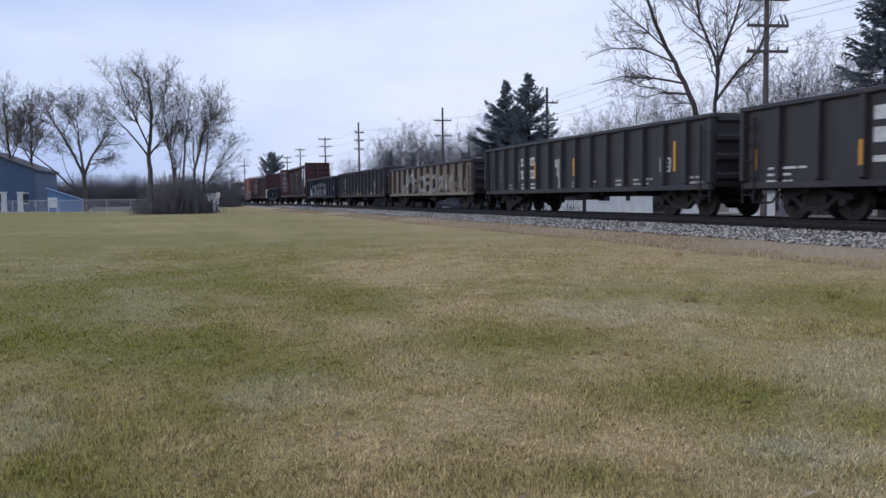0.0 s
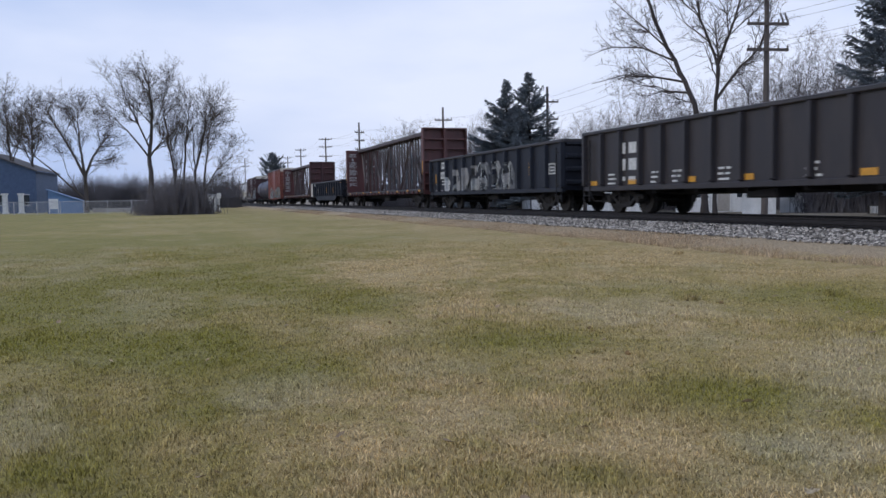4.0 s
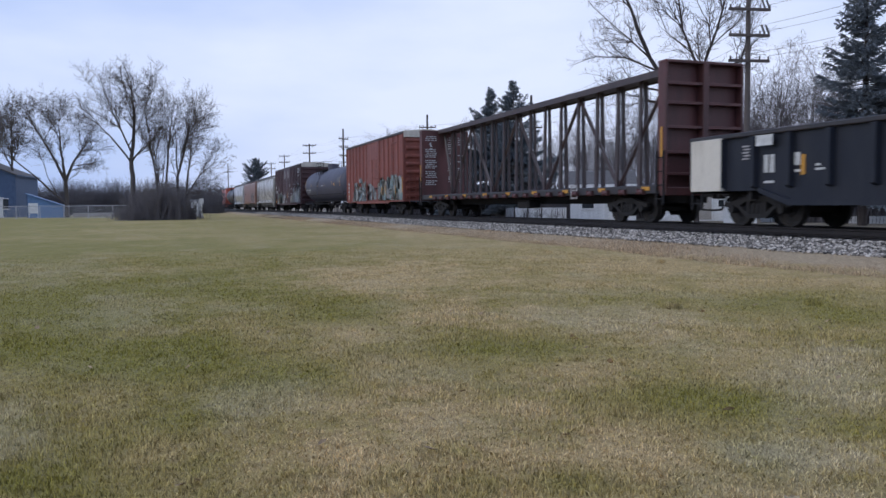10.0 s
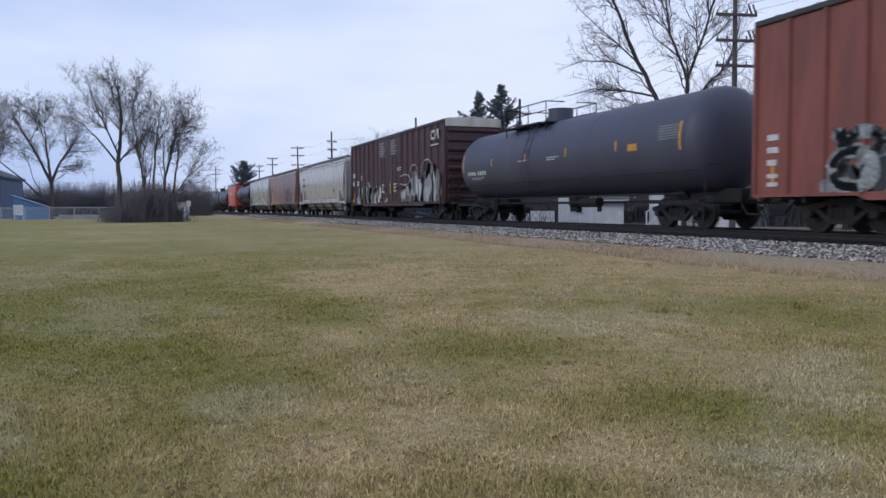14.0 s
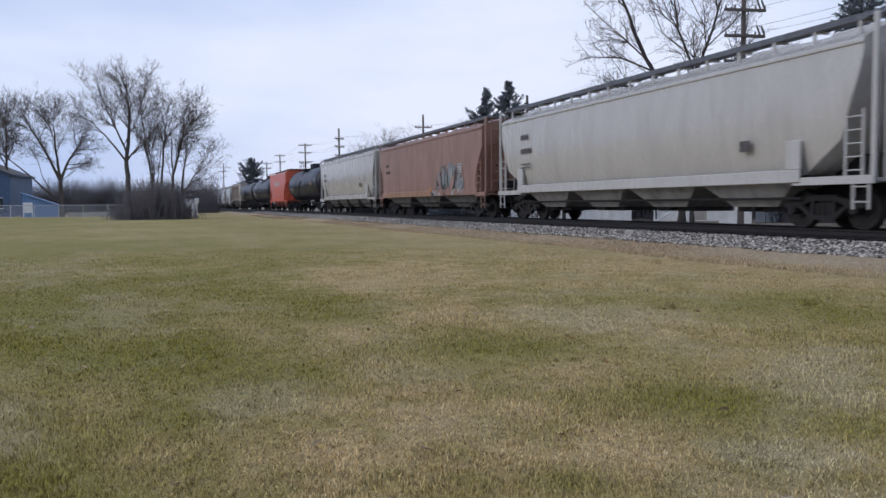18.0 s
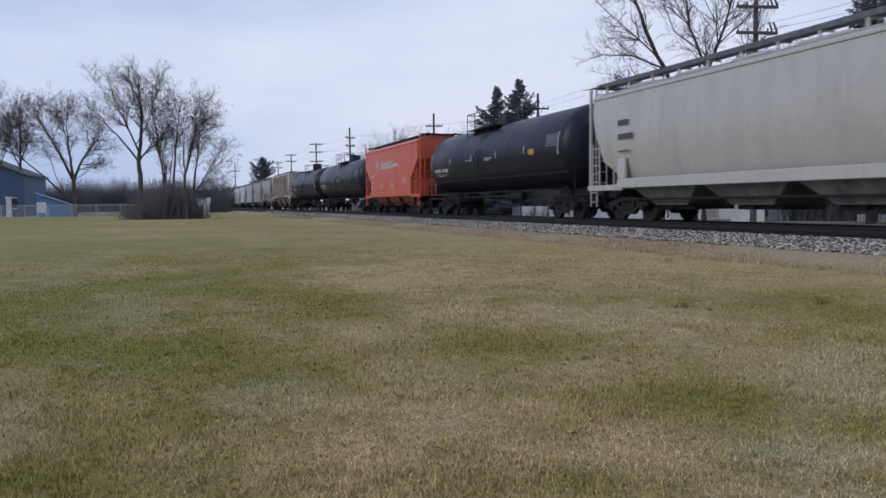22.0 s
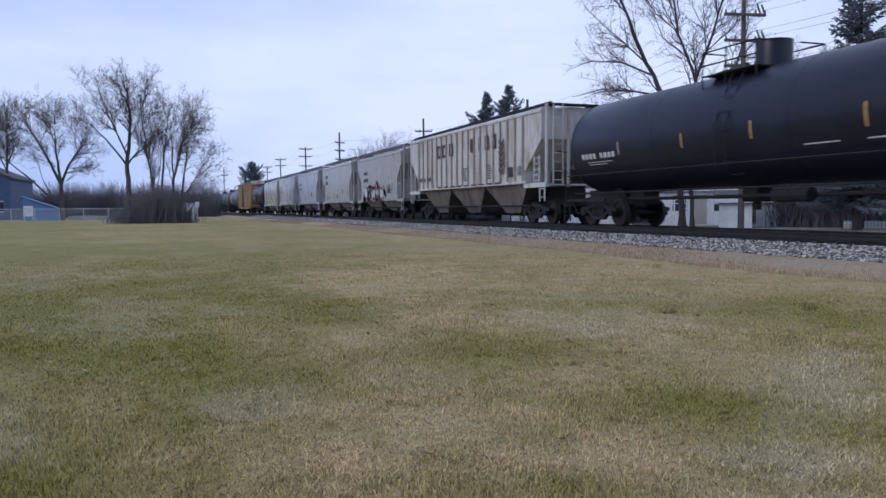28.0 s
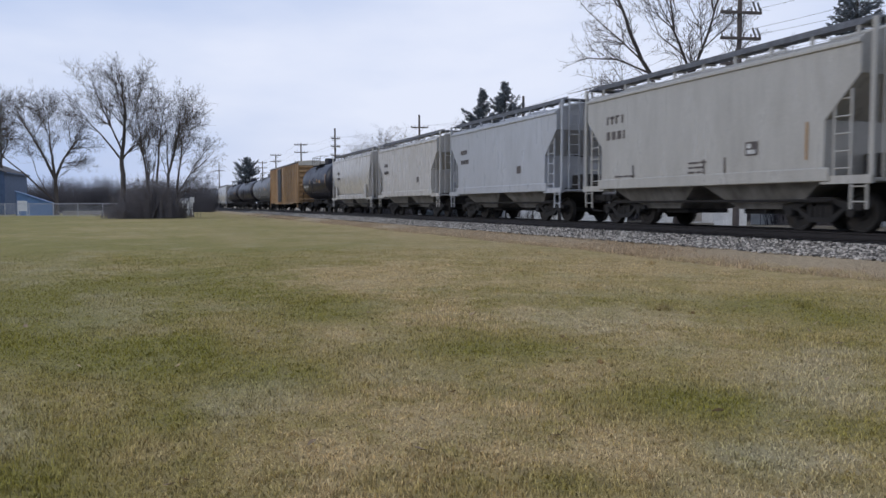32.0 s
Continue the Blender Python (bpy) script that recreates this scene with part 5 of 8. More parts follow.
    # reflective strips that follow the shell
    def patch(y, w, a0, a1, off=.006, k=5):
        return [[(-(rad + off) * math.cos(a), yy, zc + (rad + off) * math.sin(a)) for a in [a0 + (a1 - a0) * i / k for i in range(k + 1)]] for yy in (y - w / 2, y + w / 2)]

    def patches(name, items, m, lab):
        mb = Mesh()
        for y, w, a0, a1 in items:
            q = patch(y, w, a0, a1)
            n = len(q[0])
            mb.add(q[0] + q[1], [(i, i + 1, n + i + 1, n + i) for i in range(n - 1)])
        return tagged(part(name, mb, M[m], car, lab, fix=False), kind="stuff" if len(items) > 1 else "")

    a = hh - .95
    for y, a0, a1, m in strips_at:
        patches("reflective_strip", [(y, .075, a0, a1)], m, "reflective strip")
    for y, w, a0, a1, m, lab in extras:
        patches("placard" if "placard" in lab else "stencil", [(y, w, a0, a1)], m, lab)
    for k in range(0 if strips_at else strip_n):
        y = -a + 2 * a * k / (strip_n - 1)
        patches("reflective_strip", [(y, .10, -.08 if 0 < k < strip_n - 1 else -.2, .13 if 0 < k < strip_n - 1 else .34)], strips_mat, "reflective strip")
    if marks:
        patches("stencil", [(a - .55 - .24 * i, .17, -.30, -.19) for i in range(4)] + [(a - 1.7 - .24 * i, .17, -.30, -.19) for i in range(4)] + [(a - 1.5, 1.5, -.385, -.37), (a - 1.4, 1.1, -.435, -.42)], "decal", "white reporting marks")
        patches("stencil", [(-a + .55 + .0, .9, .02 + .05 * i, .05 + .05 * i) for i in range(6)], "decal_grey", "block of small dusty stencils")
        if seed % 2:
            patches("placard", [(-a + 2.3, .5, -.12, .02)], "yellow", "small square placard")
        if not extras:
            patches("stencil", [(-.6, .9, -.05, -.03), (-.5, .7, -.10, -.08), (1.8, .8, -.05, -.03)], "decal", "short white stencil lines")
    add_truck(car, -h + 1.75)
    add_truck(car, h - 1.75)
    return car, h, rnd


# ---- the train, car by car ----
def cluster(y, z, rnd, car, x, mat="decal"):
    """Boxed weight table and test marks."""
    bars(car, x, y, z, [(0, 0, .55, .05), (0, .38, .55, .05), (0, 0, .05, .42), (.5, 0, .05, .42), (.12, .12, .3, .06), (.12, .24, .3, .06)], mat, label="boxed consolidated stencil")


def plate(car, x, y, z, w, h):
    """A white patch with dark characters too small to read, as plain bars."""
    bars(car, x, y, z, [(0, 0, w, h)], "decal", label="white painted patch")
    n = max(3, int(w / .16))
    bars(car, x - .010, y - .05, z + h * .24, [(i * (w - .1) / n, 0, (w - .1) / n * .62, h * .5) for i in range(n)], "graf_dim", label="row of small grey blocks")


def build_train():
    # gondolas
    c, h, ry, rnd = gondola(0.45, 17.0, "black", "black ribbed steel gondola with yellow strips", ribs=14, seed=2)
    strips(c, -1.43, [h - .45, h - 3.72, 0.4, -h + 3], 1.25, 1.8, posts=ry)
    bars(c, -1.43, h - 4.05, 2.2, [(0, 0, .34, .3), (.42, 0, .5, .3), (0, -.48, .5, .32), (.6, -.48, .5, .32), (0, -.9, .5, .14), (.6, -.9, .4, .14)])
    bars(c, -1.43, h - .8, 1.25, mark_rows(rnd, 1.4, 3, .16, .06))
    c, h, ry, rnd = gondola(18.2, 34.98, "black_brown", "black gondola with white square marks and a pale scar", ribs=16, seed=3)
    for q, w in ((3.92, .46), (4.85, .64)):
        plate(c, -1.43, h - q, 1.95, w, .33)
        plate(c, -1.43, h - q, 1.40, w, .36)
        bars(c, -1.43, h - q - .04, .98, [(0, 0, w * .8, .07), (0, .15, w * .8, .07)])
    mb = Mesh()
    mb.add([(-1.428, y, z) for y, z in ((h - 7.08, 2.08), (h - 7.5, 2.12), (h - 7.86, 2.0), (h - 7.95, 1.4), (h - 7.9, .98), (h - 7.35, .97), (h - 7.42, 1.35), (h - 7.2, 1.5), (h - 7.3, 1.75), (h - 7.1, 1.8))], [tuple(range(10))])
    part("paint_scar", mb, M["decal_soft"], c, "pale scraped patch", fix=False)
    strips(c, -1.43, [h - 5.78, h - 9.05], 1.40, 2.05, w=.12, posts=ry)
    strips(c, -1.43, [h - 14.95], 1.35, 2.25, w=.12, posts=ry)
    strips(c, -1.43, [h - 1.7, h - 3.7], 1.3, 2.1, "graf_faded", .05, posts=ry)
    cluster(h - 14.2, 1.35, rnd, c, -1.43)
    for q in (2.6, 6.4, 8.5, 10.0, 11.6, 12.7, 13.3):
        bars(c, -1.43, h - q, 1.12, mark_rows(rnd, .5, 2, .14, .07), "decal_soft")
    bars(c, -1.43, h - 15.5, 1.12, mark_rows(rnd, .9, 2, .15, .06), "decal_soft")
    c, h, ry, rnd = gondola(36.76, 52.99, "tan_rust", "faded tan gondola with rust and old sprayed marks", top=2.6, ribs=14, seed=4, chord="black_brown", post="rust_post")
    sk = skin(-1.42, ry, .155, .10, .06)
    wash(c, sk, [(h - 2.6, 2.3), (h - 1.7, 2.35)], 1.02, 43, ("graf_faded", "tan_rust", "graf_tan", "graf_faded"), patches=10, spike=.04, gap=-.5)
    wash(c, sk, [(h - 7.2, 1.5), (h - 6.6, 1.9), (h - 5.6, 1.65), (h - 4.9, 2.0), (h - 3.9, 1.5), (h - 3.0, 1.2)], .93, 44, ("graf_faded", "graf_tan", "tan_rust", "graf_pale", "graf_dark"), patches=30, gap=-.45)
    wash(c, sk, [(-h + .9, 1.8), (-h + 2.0, 2.0), (-h + 4.0, 1.9), (h - 10.6, 1.7)], 1.0, 46, ("graf_faded", "tan_rust", "graf_tan", "rust_post"), patches=22, gap=-.1)
    loops(c, sk, [(h - 7.75, 1.48, .30, .42, .12, .98), (h - 8.85, 1.72, .26, .22, -.25, .3), (h - 8.62, 1.45, .05, .45, 0, .5), (h - 8.95, 1.2, .22, .25, .5, .8), (h - 9.95, 1.45, .32, .42, .15, .85),
                  (h - 4.3, 1.75, .22, .3, 0, 1), (h - 5.4, 1.85, .28, .25, .1, .7), (h - 11.1, 1.5, .3, .4, 0, .7), (h - 12.2, 1.4, .3, .35, .2, 1.0)], .15, "graf_chalk", "graf_faded", 47)
    bars(c, -1.43, -h + 1.8, 1.6, [(0, 0, .45, .4)], "box_yellow")
    bars(c, -1.43, -h + 1.9, .98, [(0, 0, .6, .2)], "box_yellow")
    bars(c, -1.43, h - .70, 1.24, [(0, 0, .5, .26)], "yellow")
    bars(c, -1.43, h - 4.2, .97, [(0, 0, .5, .16)], "box_yellow")
    bars(c, -1.43, h - 7.7, .96, [(0, 0, .6, .12)], "box_yellow")
    wash(c, sk, [(h - .72, 1.85), (h - .5, 1.95)], 1.65, 45, ("box_yellow", "graf_red"), patches=2)
    c, h, ry, rnd = gondola(54.33, 71.18, "black", "black gondola with orange-yellow corner marks", ribs=15, seed=5)
    bars(c, -1.43, h - 2.3, 2.0, [(0, 0, .42, .36), (.62, 0, .45, .36), (0, -.55, .42, .38), (.62, -.55, .45, .38), (0, -.9, .4, .14), (.62, -.9, .4, .14)])
    for q in (.4, 2.9, 6.0, 8.4, 12.2):
        bars(c, -1.43, h - q, .98, [(0, 0, .45, .16)], "yellow")
    bars(c, -1.43, -h + .95, 1.0, [(0, 0, .5, .2), (.1, .2, .3, .18)], "yellow")
    cluster(-h + 3.6, 1.5, rnd, c, -1.43)
    for q in (1.6, 4.2, 5.3, 7.4, 10.6, 13.1):
        bars(c, -1.43, h - q, 1.3, mark_rows(rnd, .6, 3, .15, .06))
    c, h, ry, rnd = gondola(72.83, 89.45, "navy", "blue-black gondola with pale graffiti", top=2.82, ribs=13, seed=6)
    plate(c, -1.43, h - 1.82, 2.24, .82, .36)
    plate(c, -1.43, h - 1.70, 1.68, .98, .38)
    bars(c, -1.43, h - 1.94, 1.34, [(0, 0, .45, .07), (.52, 0, .4, .07), (0, .16, .98, .07)])
    bars(c, -1.43, h - .76, 1.44, [(0, 0, .13, .52)], "yellow")
    bars(c, -1.43, h - .8, 1.36, [(0, 0, .5, .035), (.46, -.18, .04, .2)], "decal_soft")
    bars(c, -1.43, h - .8, 1.0, [(0, 0, .25, .05), (.95, .0, .25, .05)], "decal_soft")
    sk = skin(-1.42, ry, .155, .10, .06)
    wash(c, sk, [(h - 3.4, 1.4), (h - 2.9, 1.75), (h - 2.4, 1.6)], .98, 51, ("navy", "graf_pale", "graf_white"), patches=9, spike=.08)
    for k, (q, w, z) in enumerate(((4.2, 1.3, 2.1), (5.6, 1.3, 2.15), (7.0, 1.3, 2.2), (8.4, 1.4, 2.3), (9.8, 1.4, 2.3), (11.2, 1.4, 2.2))):
        wash(c, sk, [(h - q - w * .5, z - .5), (h - q - w * .25, z), (h - q + w * .2, z), (h - q + w * .45, z - .45)], .98, 52 + k, ("graf_haze", "graf_dim", "navy", "graf_haze", "graf_faded"), patches=14, spike=.06)
    loops(c, sk, [(h - 7.9, 1.9, .45, .4, .0, .8), (h - 8.2, 1.35, .4, .35, .3, 1.0), (h - 9.7, 1.7, .4, .55, .1, .9), (h - 11.0, 1.6, .45, .5, .2, 1.1)], .07, "graf_pale", "navy", 58)
    strips(c, -1.43, [-h + 3.1], 1.5, 2.1, w=.16, posts=ry)
    cluster(-h + 1.3, 1.5, rnd, c, -1.43)
    # centerbeams and the low gondola between them
    centerbeam(91.04, 114.02, "maroon", "maroon centre-beam lumber flatcar, empty", 7)
    c, h, ry, rnd = gondola(115.82, 132.53, "navy", "low blue-black gondola with a pale end door", top=2.42, sill=0.88, ribs=15, fish=0.28, seed=8)
    mb = Mesh().box(-1.60, -1.44, 7.05, h - .08, .93, 2.32, 0.01)
    part("pale_panel", mb, M["roof_white"], c, "cream painted end panel")
    bars(c, -1.425, 6.42, 1.72, [(.05 * (i % 2), .08 * i, .24, .04) for i in range(5)], "decal_soft")
    bars(c, -1.60, 5.74, 2.02, [(0, 0, .56, .26)], "decal")
    bars(c, -1.425, 5.64, 1.36, [(0, 0, .14, .44), (.2, 0, .14, .44), (0, -.26, .34, .06)])
    bars(c, -1.425, 4.86, 1.50, [(0, 0, .16, .30), (.22, 0, .16, .30), (0, -.16, .4, .06)])
    bars(c, -1.425, 4.02, 1.36, [(0, 0, .5, .05), (0, .1, .14, .05)])
    strips(c, -1.43, [4.38], 1.27, 1.74, w=.12)
    strips(c, -1.43, [h - 6.9, h - 9.55, h - 12.95], 1.28, 1.78, w=.13, posts=ry)
    strips(c, -1.43, [-h + .9], 1.3, 2.22, w=.16, posts=ry)
    cluster(-h + 2.95, 1.32, rnd, c, -1.43)
    wash(c, skin(-1.43), [(-h + 1.15, 2.0), (-h + 1.4, 2.1), (-h + 1.9, 1.95)], 1.78, 59, ("graf_pale", "graf_faded", "graf_white"), patches=5, spike=.06)
    centerbeam(133.86, 157.19, "maroon", "maroon centre-beam flatcar with yellow deck reflectors", 9)
    bars(CARS[-1][0], -1.45, -6.02, .80, hollow(.48, .50, .06) + [(.12, .16, .24, .05), (.12, .28, .24, .05)], "decal_soft", label="pale framed service plate")
    # boxcar, tank, boxcar
    c, h, ry, rnd = boxcar(160.0, 175.28, "box_red", "faded red boxcar with large grey graffiti", eave=5.12, doors=(-2.0, 1.15), seed=10, side_ladder=False)
    part("access_panel", Mesh().box(-1.60, -1.525, -6.5, -5.2, 4.55, 4.62, .008).box(-1.60, -1.525, -5.27, -5.2, 1.0, 4.55, .008).box(-1.60, -1.525, -6.5, -6.43, 4.3, 4.55, .008), M["box_red"], c, "raised frame of a blanked side door")
    sk = skin(-1.52, ry, .075)
    wash(c, sk, [(1.6, 2.0), (2.2, 2.3), (3.2, 1.9), (4.4, 1.6), (5.2, 1.4), (5.6, 1.1)], .93, 61, ("graf_faded", "graf_dim", "graf_dark", "graf_blue", "graf_dark"), patches=16)
    loops(c, sk, [(5.1, 1.75, .12, .42, .2, .9), (4.75, 1.45, .50, .36, -.02, .62), (4.75, 1.32, .50, .30, .5, 1.02), (4.45, 1.95, .42, .24, 0, 1), (3.15, 2.12, .40, .34, 0, 1), (3.05, 1.38, .46, .40, 0, 1), (1.95, 1.75, .34, .5, .3, .9), (2.0, 1.3, .34, .35, .1, .75)], .20, "graf_pale", "graf_dim", 63)
    wash(c, skin(-1.61), [(-1.5, 1.5), (-.6, 2.0), (.3, 2.2), (1.0, 2.0)], 1.0, 65, ("graf_faded", "box_red", "graf_dark", "graf_dim", "box_red"), patches=22, gap=-.2)
    wash(c, sk, [(-7.5, 2.15), (-7.1, 2.45), (-6.6, 2.42), (-6.1, 2.55), (-5.4, 2.55), (-4.85, 2.2), (-4.3, 2.5), (-3.9, 2.25), (-3.5, 2.2), (-3.1, 2.5), (-2.5, 2.45), (-1.9, 1.9)], .95, 62,
         ("graf_chalk", "graf_pale", "graf_tan", "graf_chalk", "graf_faded", "graf_pale", "graf_chalk", "graf_tan", "graf_teal", "graf_chalk"), patches=120, spike=.12)
    strips(c, -1.60, [-h + .10], 1.45, 2.35, w=.12)
    strips(c, -1.66, [-3.1, -3.9, -6.2], 1.35, 1.85, w=.10)
    bars(c, -1.53, h - .45, 2.2, [(0, 0, .35, .14), (0, -.3, .35, .14), (0, -.6, .3, .14), (0, -.9, .35, .1), (0, -1.1, .35, .1)])
    bars(c, -1.66, -4.85, 1.36, [(.08, .08, .40, .04), (.08, .32, .40, .04), (.08, .08, .04, .26), (.44, .08, .04, .26), (.16, .16, .24, .02), (.16, .22, .24, .02)], "decal", label="white frame on the plate")
    bars(c, -1.657, -4.80, 1.33, [(-.05, 0, .62, .50)], "graf_dark", label="dark service plate")
    tank_car(177.12, 195.3, "tank_dusty", "dusty blue-black tank car with yellow reflective strips", rad=1.52, zc=2.54, seed=11, strip_n=6, dome=1.5)
    c, h, ry, rnd = boxcar(196.62, 215.6, "box_brown", "dark brown double-door boxcar with white graffiti", eave=5.08, doors=(-2.25, 2.5), double=True, seed=12)
    sk = skin(-1.52, ry, .075)
    wash(c, sk, [(2.6, 1.95), (3.2, 2.0), (3.6, 1.9), (3.95, 2.15), (4.4, 1.98), (4.9, 2.26), (5.3, 2.05), (5.75, 2.24), (6.2, 1.95), (7.1, 2.08), (7.5, 1.7), (8.1, 1.3)], .93, 71, ("graf_chalk", "graf_pale", "graf_white", "graf_faded", "graf_white", "graf_blue", "graf_pale", "graf_white"), patches=80, spike=.24, gap=-.75)
    wash(c, skin(-1.61), [(.3, 1.3), (.9, 1.6), (1.4, 1.7), (2.0, 2.0), (2.45, 1.95)], .98, 73, ("graf_pale", "box_brown", "graf_white", "graf_faded", "box_brown"), patches=18, spike=.2, gap=-.35)
    strips(c, -1.625, [2.85, 6.4], 1.2, 1.62, w=.16)
    bars(c, -1.625, 8.9, 1.02, [(0, 0, .4, .24)], "yellow")
    wash(c, sk, [(-9.0, 2.3), (-8.0, 2.9), (-6.9, 3.0), (-6.2, 2.3), (-5.4, 2.2), (-4.8, 2.75), (-4.2, 2.5), (-3.6, 1.9), (-2.5, 1.8), (-2.3, 1.2)], .98, 72, ("graf_white", "graf_pale", "graf_chalk", "graf_white", "graf_faded"), patches=26, spike=.08)
    loops(c, sk, [(-3.0, 2.25, .9, .32, 0, 1), (-4.6, 2.7, .6, .35, 0, .6), (-6.8, 2.75, .9, .45, -.05, .6)], .06, "graf_white", "box_brown", 74)
    bars(c, -1.61, 1.95, 4.62, mark_rows(rnd, 1.2, 6, .15, .075), "decal_soft")
    bars(c, -1.61, -.4, 4.62, mark_rows(rnd, 1.4, 6, .15, .075), "decal_soft")
    bars(c, -1.61, -7.6, 4.15, [(0, 0, .75, .14), (0, .36, .75, .14), (0, 0, .14, .5), (.6, 0, .14, .5), (.9, .2, .12, .3), (1.05, 0, .14, .5), (0, -.3, 1.2, .07)], label="railway emblem as plain blocks")
    bars(c, -1.61, h - .62, 2.78, run(3, .25, .28) + [(0, -.58, .2, .3), (.24, -.58, .2, .3)])
    plate(c, -1.61, 7.75, 2.2, .62, .30)
    plate(c, -1.61, 6.65, 2.55, .28, .30)
    strips(c, -1.62, [-.35], 1.5, 2.15, w=.16)
    bars(c, -1.61, 1.5, 2.0, mark_rows(rnd, .5, 3, .2, .12))
    bars(c, -1.61, -1.0, 2.0, mark_rows(rnd, .7, 3, .2, .12))
    bars(c, -1.61, -1.7, 2.95, mark_rows(rnd, .8, 2, .12, .06))
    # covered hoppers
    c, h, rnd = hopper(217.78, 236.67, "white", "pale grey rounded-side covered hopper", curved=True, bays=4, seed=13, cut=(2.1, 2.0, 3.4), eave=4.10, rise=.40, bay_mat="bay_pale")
    bars(c, -1.60, h - 2.3, 3.2, run(4, .17, .2) + run(6, .16, .2, -.55) + [(0, -1.0, .9, .05), (0, -1.14, .8, .05)], "decal_dark")
    bars(c, -1.60, -h + 3.9, 1.9, [(0, 0, .35, .28)], "decal_dark")
    c, h, rnd = hopper(238.19, 255.89, "peach", "faded peach-brown covered hopper with blue graffiti", bays=3, seed=14, cut=(1.05, 2.1, 3.3), eave=4.20, bay_mat="bay_grey", walk_mat="galv")
    part("sill_stripe", Mesh().box(-1.606, -1.597, -1.4, h - 1.6, 1.09, 1.37), M["sill_orange"], c, "rusty orange band along the sill")
    wash(c, skin(-1.597), [(-h + 2.3, 1.4), (-1.5, 1.4)], 1.1, 83, ("graf_mauve", "graf_pale", "graf_dark", "peach"), patches=18, spike=.03, gap=-.1)
    wash(c, skin(-1.561), [(-6.4, 1.9), (-5.6, 2.5), (-4.4, 2.75), (-3.4, 2.6), (-2.6, 2.2), (-2.2, 1.6)], 1.4, 81, ("graf_mauve", "graf_dim", "peach", "graf_faded", "graf_dark"), patches=34, gap=-.3)
    loops(c, skin(-1.561), [(-5.6, 2.1, .5, .5, 0, .8), (-4.5, 2.1, .45, .5, .2, 1.0), (-3.4, 2.1, .45, .5, .1, .7), (-2.8, 1.85, .35, .35, .3, 1.1)], .06, "graf_dim", "graf_dark", 82)
    bars(c, -1.60, -h + 7.4, 1.35, [(0, 0, .3, .14)], "yellow")
    cluster(-h + 3.3, 2.2, rnd, c, -1.575, "decal")
    bars(c, -1.565, h - 1.7, 3.0, run(4, .17, .17) + run(6, .16, .17, -.42), "decal_dark")
    c, h, rnd = hopper(256.99, 275.61, "white", "white rounded-side covered hopper", curved=True, bays=4, seed=15, cut=(2.1, 2.0, 3.4), eave=4.22)
    bars(c, -1.60, h - 2.0, 3.1, run(4, .16, .19) + run(6, .15, .19, -.45) + [(0, -.85, .7, .05)], "decal_dark")
    bars(c, -1.60, -h + 4.2, 1.95, [(0, 0, .45, .28)], "decal_dark")
    strips(c, -1.60, [-h + 2.8], 2.3, 2.8, "decal_dark", .05)
    # tanks round the bright hopper
    tank_car(276.71, 293.74, "tank", "glossy black tank car with pale strips and a yellow placard", strips_mat="decal_soft", seed=17, strip_n=6, dome=0.6)
    c, h, rnd = hopper(295.18, 308.51, "orange", "bright red-orange covered hopper with white emblem", bays=3, seed=18, cut=(1.75, 2.15, 3.3), eave=4.38, sill=1.25, walk_mat="under", bay_mat="orange_grime", rise=.34, walk_x=(.45, .85), walk_up=.01)
    mb = Mesh()
    yy = h - 3.35
    for k in range(4):
        q = .38 - .095 * k
        stroke(mb, [(yy - .34 + q * math.cos(.35 * i), 3.26 + q * math.sin(.35 * i)) for i in range(13)], .055, -1.572)
    for k in range(3):
        stroke(mb, [(yy - .52 + .12 * k, 3.14), (yy - .62 + .12 * k, 2.86)], .05, -1.572)
    tagged(part("emblem", mb, M["decal"], c, "round white emblem of curved stripes", fix=False), kind="stuff")
    bars(c, -1.565, h - 4.75, 3.0, [(0, 0, .32, .56), (.42, 0, .32, .40), (.84, 0, .22, .46), (1.16, 0, .3, .40), (1.56, 0, .28, .40), (1.94, 0, .3, .54)], label="white name in plain blocks")
    bars(c, -1.565, h - 7.15, 3.0, [(0, 0, .38, .16), (0, .3, .38, .16), (.5, .05, .34, .22), (.95, .05, .24, .22), (1.3, .05, .32, .22)], label="thin white name in plain blocks")
    bars(c, -1.565, h - 2.0, 2.5, [(0, 0, .16, .16), (.25, 0, .16, .16), (.5, 0, .16, .16), (.75, 0, .16, .16), (.1, -.45, .16, .18), (.35, -.45, .16, .18), (.6, -.45, .12, .18), (0, -.7, .8, .06), (0, -.85, .8, .06)])
    bars(c, -1.565, h - 4.4, 1.95, mark_rows(rnd, .9, 3, .14, .06))
    bars(c, -1.565, h - 7.0, 1.95, mark_rows(rnd, .8, 3, .14, .06))
    bars(c, -1.565, h - 10.0, 2.2, mark_rows(rnd, .9, 3, .14, .06))
    tank_car(309.75, 327.55, "tank", "black tank car with pale strips", strips_mat="decal_soft", seed=20, strip_n=7, dome=-.2)
